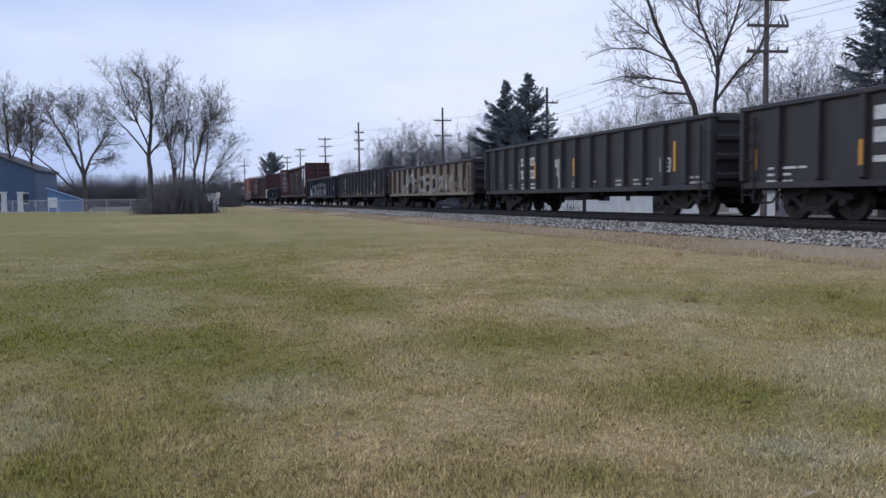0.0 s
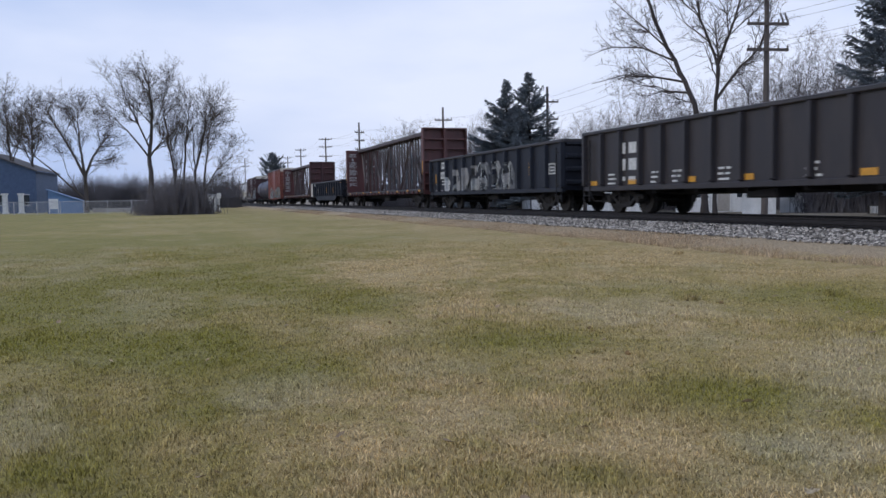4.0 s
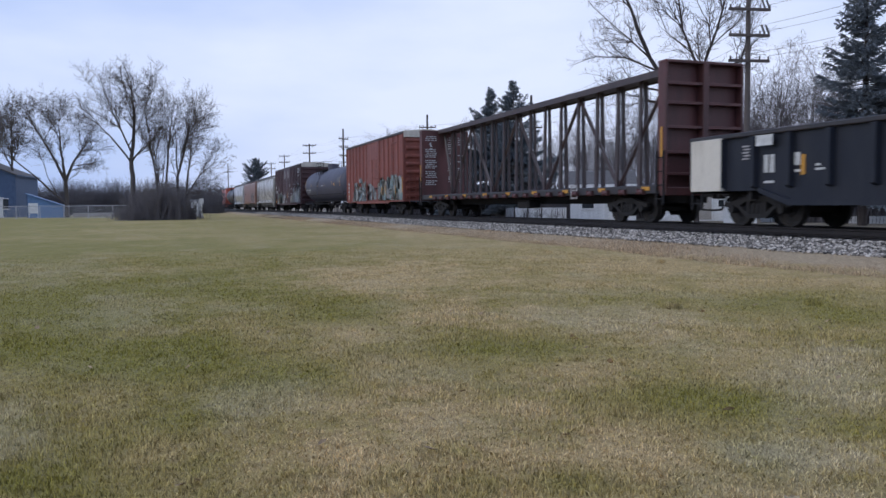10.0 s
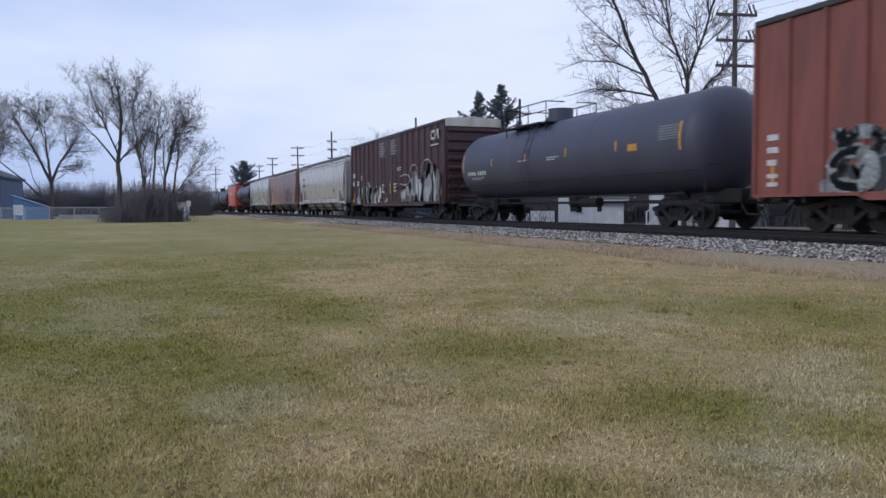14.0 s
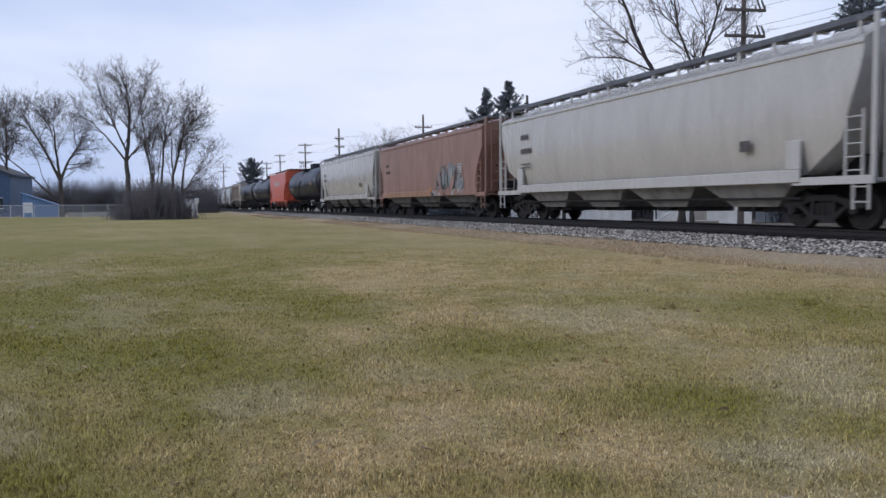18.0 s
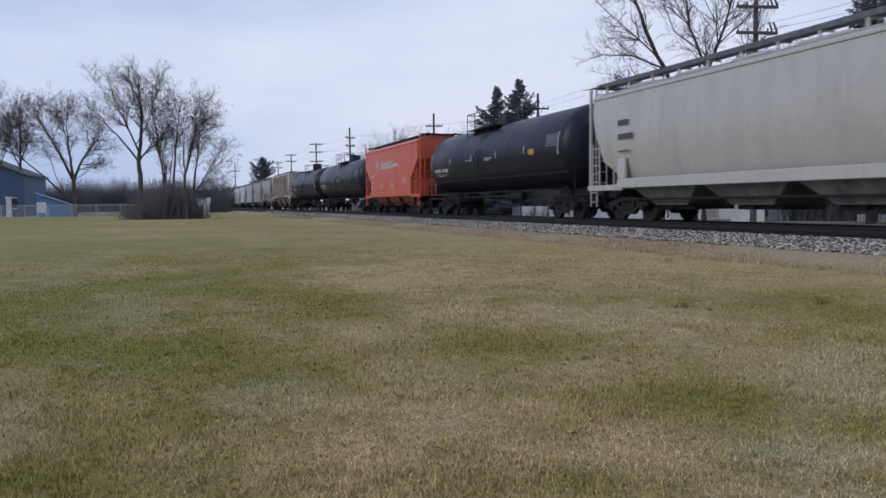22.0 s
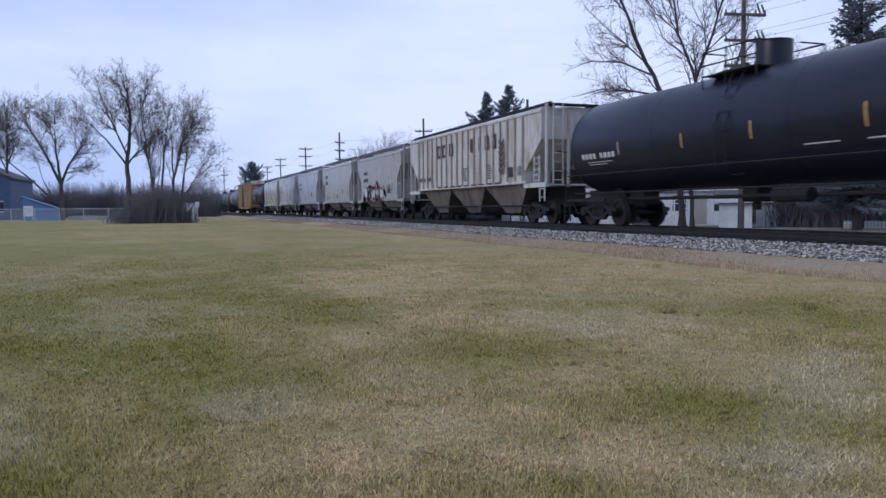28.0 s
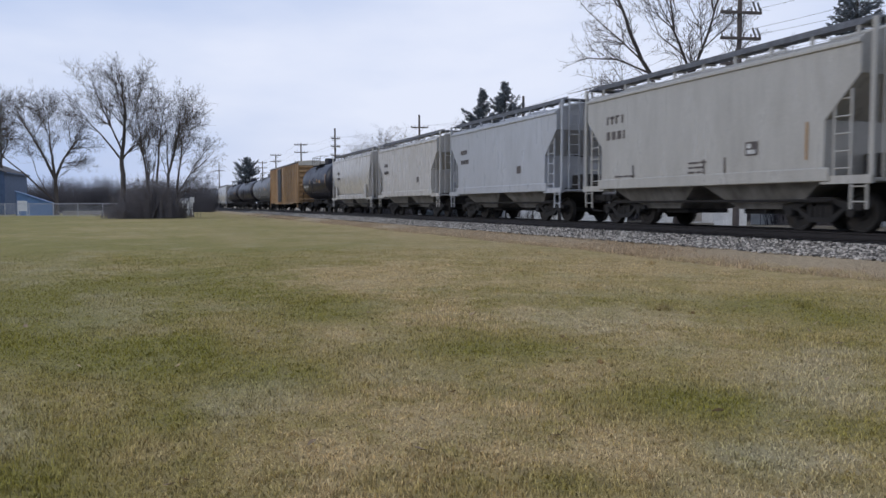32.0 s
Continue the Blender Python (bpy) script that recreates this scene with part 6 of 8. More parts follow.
    tank_car(328.73, 345.3, "tank", "black tank car with amber strips and white marks", seed=22, dome=-.49, near=True,
             strips_at=((4.46, -.28, -.02, "decal_soft"), (1.25, -.29, -.03, "amber"), (-1.5, -.27, .01, "amber"), (-4.88, -.29, .03, "amber"), (-7.75, -.30, .27, "amber")),
             extras=((-7.2, .85, -.32, .05, "decal_grey", "large dusty grey placard"), (-3.6, 1.0, -.455, -.435, "decal", "thin white stencil line"), (-5.35, 1.05, -.455, -.435, "decal", "thin white stencil line"),
                     (-6.63, .34, -.60, -.44, "decal_grey", "small pale square placard"), (-6.9, .30, -.98, -.82, "decal", "small white diamond placard"), (-6.9, .14, -.93, -.87, "red_mark", "red middle of the placard"),
                     (-7.0, 1.1, -1.25, -1.23, "decal", "thin white line under the shell")))
    # ribbed hopper
    c, h, rnd = hopper(346.57, 363.52, "cream", "rust-streaked cream ribbed covered hopper", bays=3, seed=23, cut=(1.75, 2.1, 3.3), eave=4.45, sill=1.64, ribs=19, deep=True, walk_mat="under", bay_mat="cream_bay", rise=.10)
    for y, w in ((3.53, .54), (2.79, .56), (1.81, .54), (-2.76, .44), (-3.58, .40)):
        bars(c, -1.60, y, 3.24, hollow(w, .64, .12), "mark_brown", label="large maroon mark as a plain open block")
    for y, w in ((-1.02, .26), (-2.03, .12)):
        bars(c, -1.60, y, 3.24, [(0, 0, w, .64)], "mark_brown", label="large maroon mark as a plain bar")
    mb = Mesh()
    yw = -4.62
    stroke(mb, [(yw, 1.75), (yw - .05, 2.4), (yw, 3.2), (yw + .02, 3.9)], .07, -1.64)
    for k in range(6):
        for s in (-1, 1):
            z = 2.05 + k * .24
            mb.add([(-1.642, yw + s * .03, z), (-1.642, yw + s * .28, z + .22), (-1.642, yw + s * .26, z + .36), (-1.642, yw + s * .04, z + .16)], [(0, 1, 2, 3)])
    for k in range(9):
        bars(c, -1.60, h - 5.0 - k * .92, 1.68, [(0, 0, .62, .07)], "mark_brown", label="dark dash on the sill")
    for y in (h - 8.6, h - 11.5):
        bars(c, -1.60, y, 2.5, mark_rows(rnd, .55, 6, .11, .05), "decal_dark")
    part("wheat_emblem", mb, M["mark_brown"], c, "maroon ear of wheat", fix=False)
    bars(c, -1.60, -5.23, 1.93, [(0, 0, .42, .42)], "graf_dark")
    bars(c, -1.60, -6.15, 1.98, [(0, 0, .40, .36)], "decal_grey")
    bars(c, -1.60, h - 2.0, 2.1, [(0, 0, .2, .2), (.35, 0, .2, .2), (.7, 0, .2, .2), (1.2, 0, .25, .2), (1.6, 0, .25, .2)], "decal_dark")
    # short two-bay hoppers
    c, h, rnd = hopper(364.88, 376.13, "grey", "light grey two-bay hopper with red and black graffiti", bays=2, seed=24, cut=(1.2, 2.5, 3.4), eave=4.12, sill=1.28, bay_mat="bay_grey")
    wash(c, skin(-1.598), [(-2.0, 1.7), (-1.3, 2.15), (-.7, 2.0), (.2, 2.55), (.9, 2.1), (2.0, 2.3), (3.0, 2.0), (3.7, 1.4)], 1.16, 93, ("graf_red", "graf_dark", "graf_white", "graf_dark", "graf_pink", "graf_red"), patches=30, gap=-.45)
    graffiti(c, skin(-1.625), -1.6, 3.4, 1.25, 2.2, 91, "graf_white", "graf_dark", n=5, fat=.2)
    graffiti(c, skin(-1.562), -3.6, -2.2, 1.6, 2.3, 92, "grey", "decal_grey", n=2, fat=.1)
    bars(c, -1.565, h - 1.9, 3.0, [(0, 0, .2, .22), (.28, 0, .2, .22), (.56, 0, .2, .22), (.84, 0, .2, .22), (0, -.5, .2, .24), (.26, -.5, .2, .24), (.52, -.5, .2, .24), (.78, -.5, .2, .24), (1.04, -.5, .18, .24)], "decal_dark")
    c, h, rnd = hopper(377.58, 389.1, "grey", "light grey two-bay hopper with black marks", bays=2, seed=25, cut=(1.2, 2.5, 3.4), eave=4.15, sill=1.28, bay_mat="bay_grey")
    bars(c, -1.565, h - 1.5, 3.22, [(0, 0, .08, .26), (.18, .18, .22, .07), (.26, 0, .07, .2), (.5, 0, .07, .26), (.5, .2, .2, .06), (.84, 0, .08, .26), (0, -.5, .18, .26), (.3, -.5, .2, .26), (.62, -.5, .2, .26), (.94, -.5, .08, .26)], "decal_dark")
    bars(c, -1.565, -h + 3.65, 1.85, [(0, 0, .42, .34)], "decal_dark")
    bars(c, -1.577, -h + 3.58, 1.89, [(0, 0, .28, .10), (0, .14, .14, .11)], "decal")
    bars(c, -1.565, -h + 5.9, 1.75, mark_rows(rnd, .8, 4, .13, .05), "decal_dark")
    bars(c, -1.565, h - 1.9, 1.5, mark_rows(rnd, 1.4, 2, .12, .05), "decal_dark")
    strips(c, -1.565, [-h + 1.7], 1.65, 2.5, "box_yellow", .07)
    strips(c, -1.565, [h - 3.0, h - 6.3, -h + 4.4], 1.45, 1.85, "decal_dark", .06)
    for a, b, m, lab, sd in ((390.7, 402.0, "cool_grey", "cool grey two-bay covered hopper", 26), (403.5, 415.1, "white", "off-white two-bay covered hopper", 27)):
        c, h, rnd = hopper(a, b, m, lab, bays=2, seed=sd, cut=(1.2, 2.5, 3.4), eave=4.1, sill=1.28, bay_mat="bay_grey")
        bars(c, -1.565, h - 1.6, 3.0, run(4, .2, .2) + run(5, .2, .2, -.45), "decal_dark")
        bars(c, -1.565, -h + 3.6, 1.9, [(0, 0, .36, .3)], "decal_dark")
    c, h, rnd = hopper(416.7, 428.9, "white", "white rounded two-bay covered hopper", curved=True, bays=2, seed=28, cut=(1.6, 2.0, 3.3), eave=4.12)
    bars(c, -1.60, h - 2.2, 3.0, run(4, .18, .18) + run(5, .17, .18, -.4), "decal_dark")
    # the tail of the train, far off
    tank_car(430.4, 442.7, "tank", "short black tank car", seed=29, strip_n=4)
    c, h, ry, rnd = boxcar(444.5, 463.9, "box_yellow", "yellow boxcar with a dark door", eave=5.0, doors=(-.5, 4.3), seed=30)
    part("open_doorway", Mesh().box(-1.66, -1.645, .8, 3.2, 1.0, 4.7), M["graf_dark"], c, "dark door leaf")
    tank_car(465.5, 482.1, "tank_grey", "dusty grey tank car", seed=31)
    tank_car(483.7, 502.5, "tank", "long black tank car, far off", seed=32)
    tank_car(504.3, 522.5, "tank", "long black tank car, far off", seed=33)
    hopper(524.5, 543.5, "white", "white covered hopper far along the train", curved=True, bays=4, seed=34, cut=(2.1, 2.0, 3.4))
    p = 545.3
    for k, m in enumerate(("tank", "tank_grey", "tank", "tank", "tank_grey", "tank")):
        tank_car(p, p + 17.5, m, "tank car far along the train", seed=35 + k, marks=False, platform=k < 3)
        p += 19.2


build_train()


# ---- trees ----
def spot(bearing, dist, z=0.0):
    """A place at a bearing (degrees right of the track's direction) and a distance from the eye."""
    return Vector((dist * math.sin(radians(bearing)), dist * math.cos(radians(bearing)), z))


def curve(p, d0, q, d1, n, rnd, wob):
    """A wavering line of n steps from p, leaving along d0, to q, arriving along d1."""
    ln = (q - p).length
    c0, c1 = p + d0.normalized() * ln * .38, q - d1.normalized() * ln * .30
    out = []
    for i in range(n + 1):
        u = i / n
        w = 1 - u
        pt = p * w ** 3 + c0 * (3 * w * w * u) + c1 * (3 * w * u * u) + q * u ** 3
        if 0 < i < n:
            pt = pt + Vector((rnd.gauss(0, 1), rnd.gauss(0, 1), rnd.gauss(0, .7))) * (wob * ln)
        out.append(pt)
    return out


def bare_tree(label, at, bearing, stems, lobes, seed, radius, fill=1.0, tip=.010, group="", bark="bark", name="bare_tree", side=1.0, flat=1.0, rise=.16):
    """A leafless tree. stems: the main stems as (sideways, z) lines, as they are seen from the lawn; lobes of the crown: (sideways, z, half width, half height).
    Limbs leave the stems for points strewn through the lobes; branches and twigs fan out from them. side: length of the side branches."""
    tree = empty(name, label, "tree", group, at=Matrix.Translation(at))
    rnd = random.Random(seed)
    rt, fw = Vector((math.cos(radians(bearing)), -math.sin(radians(bearing)), 0)), Vector((math.sin(radians(bearing)), math.cos(radians(bearing)), 0))
    nodes = []
    high = max(p[1] for line in stems for p in line)
    for k, line in enumerate(stems):
        dep, raw = 0.0, []
        for i, (s, z) in enumerate(line):
            if i:
                dep += rnd.gauss(0, .12) * abs(line[i][1] - line[i - 1][1] + .5)
            raw.append(rt * s + fw * dep + Vector((0, 0, z)))
        r0 = radius
        if k and line[0][1] > .3 and nodes:
            near = min(nodes, key=lambda e: (e[0] - raw[0]).length)
            shift, r0 = near[0] - raw[0], near[2] * (.88 if near[3] > .8 else .52)
            raw = [p + shift * (1 - i / len(raw)) for i, p in enumerate(raw)]
        elif k:
            r0 = radius * .62
        pts = []
        for p, q in zip(raw, raw[1:]):
            n = max(2, int((q - p).length / .7))
            pts += [p.lerp(q, i / n) + Vector((rnd.gauss(0, .035), rnd.gauss(0, .035), 0)) * (1 if pts or i else 0) for i in range(n)]
        pts.append(raw[-1])
        # stems end as limbs; a trunk that forks keeps its girth
        drop = .84 if raw[-1].z > .62 * high or raw[0].z > .3 else .22
        rr = [max(tip * 2.2, r0 * (1 - drop * (i / (len(pts) - 1)) ** 1.1)) for i in range(len(pts))]
        if line[0][1] <= .3:
            rr[0] *= 1.4
        for i, p in enumerate(pts):
            d = (pts[min(i + 1, len(pts) - 1)] - pts[max(i - 1, 0)]).normalized()
            if p.z > 1.6:
                nodes.append((p, d, rr[i], i / (len(pts) - 1)))
        part("trunk" if line[0][1] <= .3 else "limb", Mesh().tube(pts, rr, 9 if line[0][1] <= .3 else 7), M[bark], tree, smooth=True, fix=False)
    crown = Mesh()

    def fan(pts, rr, level, ln):
        """Side branches along a limb, twigs along a branch."""
        n = max(3, int(len(pts) * 1.3)) if level == 1 else 4
        for k in range(n):
            u = .18 + .82 * (k + rnd.random()) / n
            j = min(int(u * (len(pts) - 1)), len(pts) - 2)
            f = u * (len(pts) - 1) - j
            p = pts[j].lerp(pts[j + 1], f)
            ax = (pts[j + 1] - pts[j]).normalized()
            sd = ax.orthogonal().normalized()
            sd.rotate(Matrix.Rotation(rnd.uniform(0, 6.283), 3, ax))
            d = (ax * rnd.uniform(.45, .95) + sd * rnd.uniform(.7, 1.2) + Vector((0, 0, rise))).normalized()
            l2 = side * ln * .52 * (1.05 - .5 * u) * rnd.uniform(.55, 1.25)
            l2 = max(.22, min(l2, 2.4))
            r = max(tip, min(rr[j] * .62, .010 + .013 * l2))
            e = (d + Vector((rnd.gauss(0, .22), rnd.gauss(0, .22), rnd.gauss(0, .18) + rise * .6))).normalized()
            m = 4 if level == 1 else 2
            sub = curve(p, d, p + (d + e).normalized() * l2, e, m, rnd, .035)
            sr = [r * (1 - .55 * i / m) for i in range(m + 1)]
            crown.tube(sub, sr, 3, caps=False)
            if level == 1:
                fan(sub, sr, 2, l2)

    for c_s, c_z, rs, rz in lobes:
        mid = rt * c_s + Vector((0, 0, c_z))
        n = int(fill * 1.8 * (.8 * rs * rs + 1.1 * rs * rz) + 5)
        for i in range(n):
            d = Vector((rnd.gauss(0, 1), rnd.gauss(0, 1), rnd.gauss(0, 1) + .25)).normalized()
            k = rnd.uniform(.42, 1.04)
            q = mid + Vector((d.x * rs * flat, d.y * rs * flat, d.z * rz)) * k
            best, cost, want = None, 1e9, rnd.uniform(1.0, 1.3 + .75 * max(rs, rz))
            for e in nodes:
                v = q - e[0]
                ln = v.length
                if ln < .5:
                    continue
                c = abs(ln - want) + 1.5 * (1 - v.dot(e[1]) / ln) + (1.5 if e[0].z > q.z else 0) + (.6 if e[3] < .2 else 0)
                if c < cost:
                    best, cost = e, c
            p, sd, r, f = best
            out = (q - p).normalized()
            ln = (q - p).length
            m = max(4, min(9, int(ln / .45)))
            pts = curve(p, sd * .35 + out * .9 - Vector((0, 0, .1)), q, out + d * .5 + Vector((0, 0, .25)), m, rnd, .022)
            r1 = max(tip * 1.5, min(r * .6, .012 + .013 * ln))
            rr = [max(tip, r1 * (1 - .80 * j / m)) for j in range(m + 1)]
            crown.tube(pts, rr, 5 if r1 > .03 else 4, caps=False)
            # later limbs may leave this one
            for j in range(1, m):
                if rr[j] > .026:
                    nodes.append((pts[j], (pts[j + 1] - pts[j - 1]).normalized(), rr[j], .6))
            fan(pts, rr, 1, min(ln, 3.6))
    tagged(part("crown", crown, M[bark], tree, "fine bare branches and twigs", fix=False), kind="stuff")
    return tree


def spruce(label, at, height, radius, seed, bare=0.05, power=.92, dense=1.25, tilt=0.0):
    """A conifer: a straight stem and boughs all the way up, each a flat spray of needle-covered shoots."""
    tree = empty("spruce_tree", label, "conifer", at=Matrix.Translation(at))
    rnd = random.Random(seed)
    part("trunk", Mesh().tube([(0, 0, 0), (0.05, 0, height * .5), (0, 0, height - .3)], [height * .018, height * .011, .02], 8), M["bark_dark"], tree, smooth=True, fix=False)
    wood = Mesh()
    V, F = [], []

    def shoot(p, tip, h):
        d = tip - p
        n = d.cross(Vector((0, 0, 1)))
        n = n.normalized() * h if n.length > 1e-4 else Vector((h, 0, 0))
        u = n.cross(d).normalized() * h
        m2 = p.lerp(tip, .45)
        k = len(V)
        V.extend([p, m2 + n, tip, m2 - n, m2 + u, m2 - u])
        F.extend([(k, k + 1, k + 2, k + 3), (k, k + 4, k + 2, k + 5)])

    n = int(height * (1 - bare) * 19 * dense)
    for i in range(n):
        f = bare + (1 - bare) * ((i + rnd.random()) / n) ** 1.05
        z = height * f
        g = (f - bare) / (1 - bare)
        r = (radius * (1 - g) ** power * (0.92 + 0.45 * noise.noise(Vector((z * .55, seed * 3.1, 0)))) * (1 - .5 * max(0.0, (g - .7) / .3)) + 0.2) * rnd.uniform(.5, 1.2)
        a = rnd.uniform(0, 6.28)
        rise = -.28 + .95 * g ** 1.5 + tilt + rnd.uniform(-.12, .12)
        out = Vector((math.cos(a), math.sin(a), 0))
        sd = Vector((-out.y, out.x, 0))
        q4 = (0, .33, .67, 1)
        pts = [Vector((0, 0, z)) + out * (r * q) + Vector((0, 0, r * (rise * q + .20 * q ** 3))) for q in q4]
        wood.tube(pts, [.03, .022, .012, .004], 3, caps=False)
        m = max(5, int(r * 10))
        for j in range(m):
            q = 0.12 + 0.88 * (j + rnd.random()) / m
            s = min(int(q * 3), 2)
            p = pts[s].lerp(pts[s + 1], q * 3 - s)
            w = (.20 + .26 * r * (1 - q) ** .8) * rnd.uniform(.6, 1.3)
            for sg in (-1, 1):
                tip = p + sd * (sg * w) + out * (w * rnd.uniform(.4, .9)) + Vector((0, 0, rnd.uniform(-.16, .10)))
                shoot(p, tip, rnd.uniform(.022, .048))
                mid = p.lerp(tip, rnd.uniform(.3, .7))
                shoot(mid, mid + out * (w * .5) + Vector((0, 0, rnd.uniform(-.2, .16))), rnd.uniform(.02, .042))
        shoot(pts[2], pts[3] + (pts[3] - pts[2]) * .25, .06)
    shoot(Vector((0, 0, height - .7)), Vector((0, 0, height + .15)), .07)
    mb = Mesh()
    mb.v, mb.f = [tuple(v) for v in V], F
    tagged(part("bough_wood", wood, M["bark_dark"], tree, fix=False), kind="stuff")
    tagged(part("needles", mb, M["needle"], tree, "dark blue-green needle sprays", fix=False), kind="stuff")
    return tree


def thicket(name, label, spots_, seed, mat="twig", lean=.16):
    """Brush: many thin upright stems. spots_: (place, height, spread, count)."""
    rnd = random.Random(seed)
    mb = Mesh()
    for at, h, sp, n in spots_:
        for i in range(n):
            x, y = at.x + rnd.gauss(0, sp), at.y + rnd.gauss(0, sp)
            hh = h * rnd.uniform(0.45, 1.1)
            lx, ly = rnd.gauss(0, lean) * hh, rnd.gauss(0, lean) * hh
            mb.tube([(x, y, at.z), (x + lx * .4, y + ly * .4, hh * .5), (x + lx, y + ly, hh)], [.022, .016, .006], 3, caps=False)
            for k in range(3):
                f = rnd.uniform(.3, .9)
                px, py, pz = x + lx * f, y + ly * f, hh * f
                mb.tube([(px, py, pz), (px + rnd.gauss(0, .3), py + rnd.gauss(0, .3), pz + rnd.uniform(.2, .7))], [.012, .004], 3, caps=False)
    return single(name, mb, M[mat], label, "brush", "stuff", fix=False)


def build_trees():
    # clump where the lawn meets the track
    b = -1.75
    bare_tree("tall bare tree with a forked grey trunk and round crown", spot(b, 84), b,
              [[(0, 0), (.1, 3), (0, 5.8), (.3, 8.4), (.4, 10.6), (.2, 13.8)], [(0, 6.2), (-1.5, 8.2), (-3.0, 9.8), (-4.8, 10.6)], [(.1, 7.0), (-.8, 9.2), (-1.9, 11.7), (-2.7, 14.6)], [(.1, 7.2), (1.2, 9.6), (1.9, 12.0), (2.2, 14.6)], [(.1, 6.0), (1.0, 7.2), (2.4, 8.2)], [(.3, 8.6), (-1.4, 10.6), (-3.2, 12.6)], [(.3, 8.8), (1.9, 10.4), (3.2, 11.6)]],
              [(-.1, 13.6, 3.0, 3.2), (-4.1, 10.3, 2.3, 2.1), (-2.8, 13.2, 2.7, 2.9), (-.6, 10.8, 2.0, 1.9), (2.4, 13.0, 2.5, 2.9), (3.0, 10.4, 2.2, 2.2), (2.2, 8.6, 1.8, 1.6)], 1, .31)
    for k, (bb, d, st, lb, r) in enumerate(((-.35, 83, [[(0, 0), (.3, 4), (-.2, 7.5), (-.5, 10)], [(.2, 0), (.9, 4.5), (1.2, 7)]], [(-.3, 10.4, 2.2, 3.4), (1.0, 7.2, 1.5, 2.2)], .15),
                                            (.35, 86, [[(0, 0), (.2, 4), (.6, 8.5), (.9, 11)], [(-.2, 0), (-.6, 4.5), (-1.0, 8)]], [(.9, 10.8, 2.3, 3.4), (-.8, 8.4, 1.6, 2.8)], .16),
                                            (1.0, 84, [[(0, 0), (.4, 4.5), (1.4, 8.6), (2.4, 12)], [(.1, 0), (.3, 5), (.2, 9)]], [(2.2, 10.8, 2.4, 3.5), (.4, 9.0, 1.7, 2.8), (3.4, 9.4, 1.8, 2.4)], .17),
                                            (1.55, 82, [[(0, 0), (.3, 3), (.8, 6.4), (1.2, 9)], [(.1, 1.0), (1.5, 3.6), (2.9, 5.2)], [(.3, 3.2), (1.9, 5.6), (3.4, 7.4)]], [(1.2, 9.2, 2.0, 3.0), (3.2, 6.9, 2.0, 1.7), (3.0, 4.9, 2.0, 1.4), (2.2, 3.2, 1.5, 1.0)], .15))):
        bare_tree("slender bare tree in a clump, several stems", spot(bb, d), bb, st, lb, 20 + k, r, fill=1.25, group="trees of the clump")
    thicket("brush_thicket", "dense grey leafless brush round the tree clump", [(spot(-1.9 + .5 * k, 82 + (k % 3)), (.9, 2.0, 3.0, 3.8, 4.2, 3.9, 3.0, 1.4)[k], .75, 230) for k in range(8)], 31, "brush", lean=.26)
    # yard trees at the side
    b = -5.8
    bare_tree("spreading bare tree with a long arched low limb", spot(b, 116), b,
              [[(0, 0), (.1, 2.5), (0, 4.8)], [(0, 4.5), (-1.4, 7.8), (-3.0, 11.0), (-4.4, 13.6)], [(0, 4.6), (-.4, 8.4), (-.6, 12.5)], [(.1, 4.5), (1.2, 7.4), (3.4, 10.6)], [(-.3, 1.2), (-3.4, 4.6), (-6.6, 7.8), (-10.2, 9.6)], [(-1.2, 2.4), (-2.2, 5.0), (-3.0, 8.2)]],
              [(-.6, 13.8, 3.4, 3.8), (2.2, 12.2, 3.0, 3.4), (4.0, 9.8, 2.6, 2.8), (-3.8, 13.4, 3.4, 3.6), (-6.6, 12.0, 3.2, 3.2), (-9.2, 10.4, 2.6, 2.4), (-2.4, 9.4, 2.6, 2.6), (3.4, 7.0, 2.4, 1.5)], 2, .30, tip=.012, fill=.85)
    bare_tree("tall bare yard tree behind a house", spot(-10.0, 128), -10.0, [[(0, 0), (0, 6), (-.4, 11), (-.6, 16.5)], [(0, 7), (1.4, 11.5), (2.0, 15)], [(-.1, 8), (-1.8, 12)]], [(-.4, 15.2, 3.0, 4.8), (1.8, 13.0, 2.4, 3.6), (-2.6, 12, 2.4, 3.4)], 3, .28, tip=.014, fill=.9)
    bare_tree("tall bare yard tree behind a house", spot(-8.9, 132), -8.9, [[(0, 0), (.1, 6), (.2, 11), (.3, 16)], [(0, 7), (-1.4, 11), (-1.6, 14)], [(.1, 8), (1.6, 12)]], [(.3, 14.6, 2.8, 4.6), (-1.6, 13.0, 2.2, 3.2), (2.0, 12, 2.2, 3.2)], 4, .26, tip=.014, fill=.9)
    rnd = random.Random(9)
    thicket("hedge_line", "far line of dark leafless brush", [(spot(-9.8 + .42 * k, 158 + rnd.uniform(-6, 6)), rnd.uniform(4.4, 6.6), 1.3, 330) for k in range(33)], 32, "brush_dark")
    thicket("far_brush", "brush at the far end of the track", [(spot(2.9 + .45 * k, 300), rnd.uniform(5, 9), 1.8, 70) for k in range(5)], 33)
    # the large double tree over the track
    b = 37.3
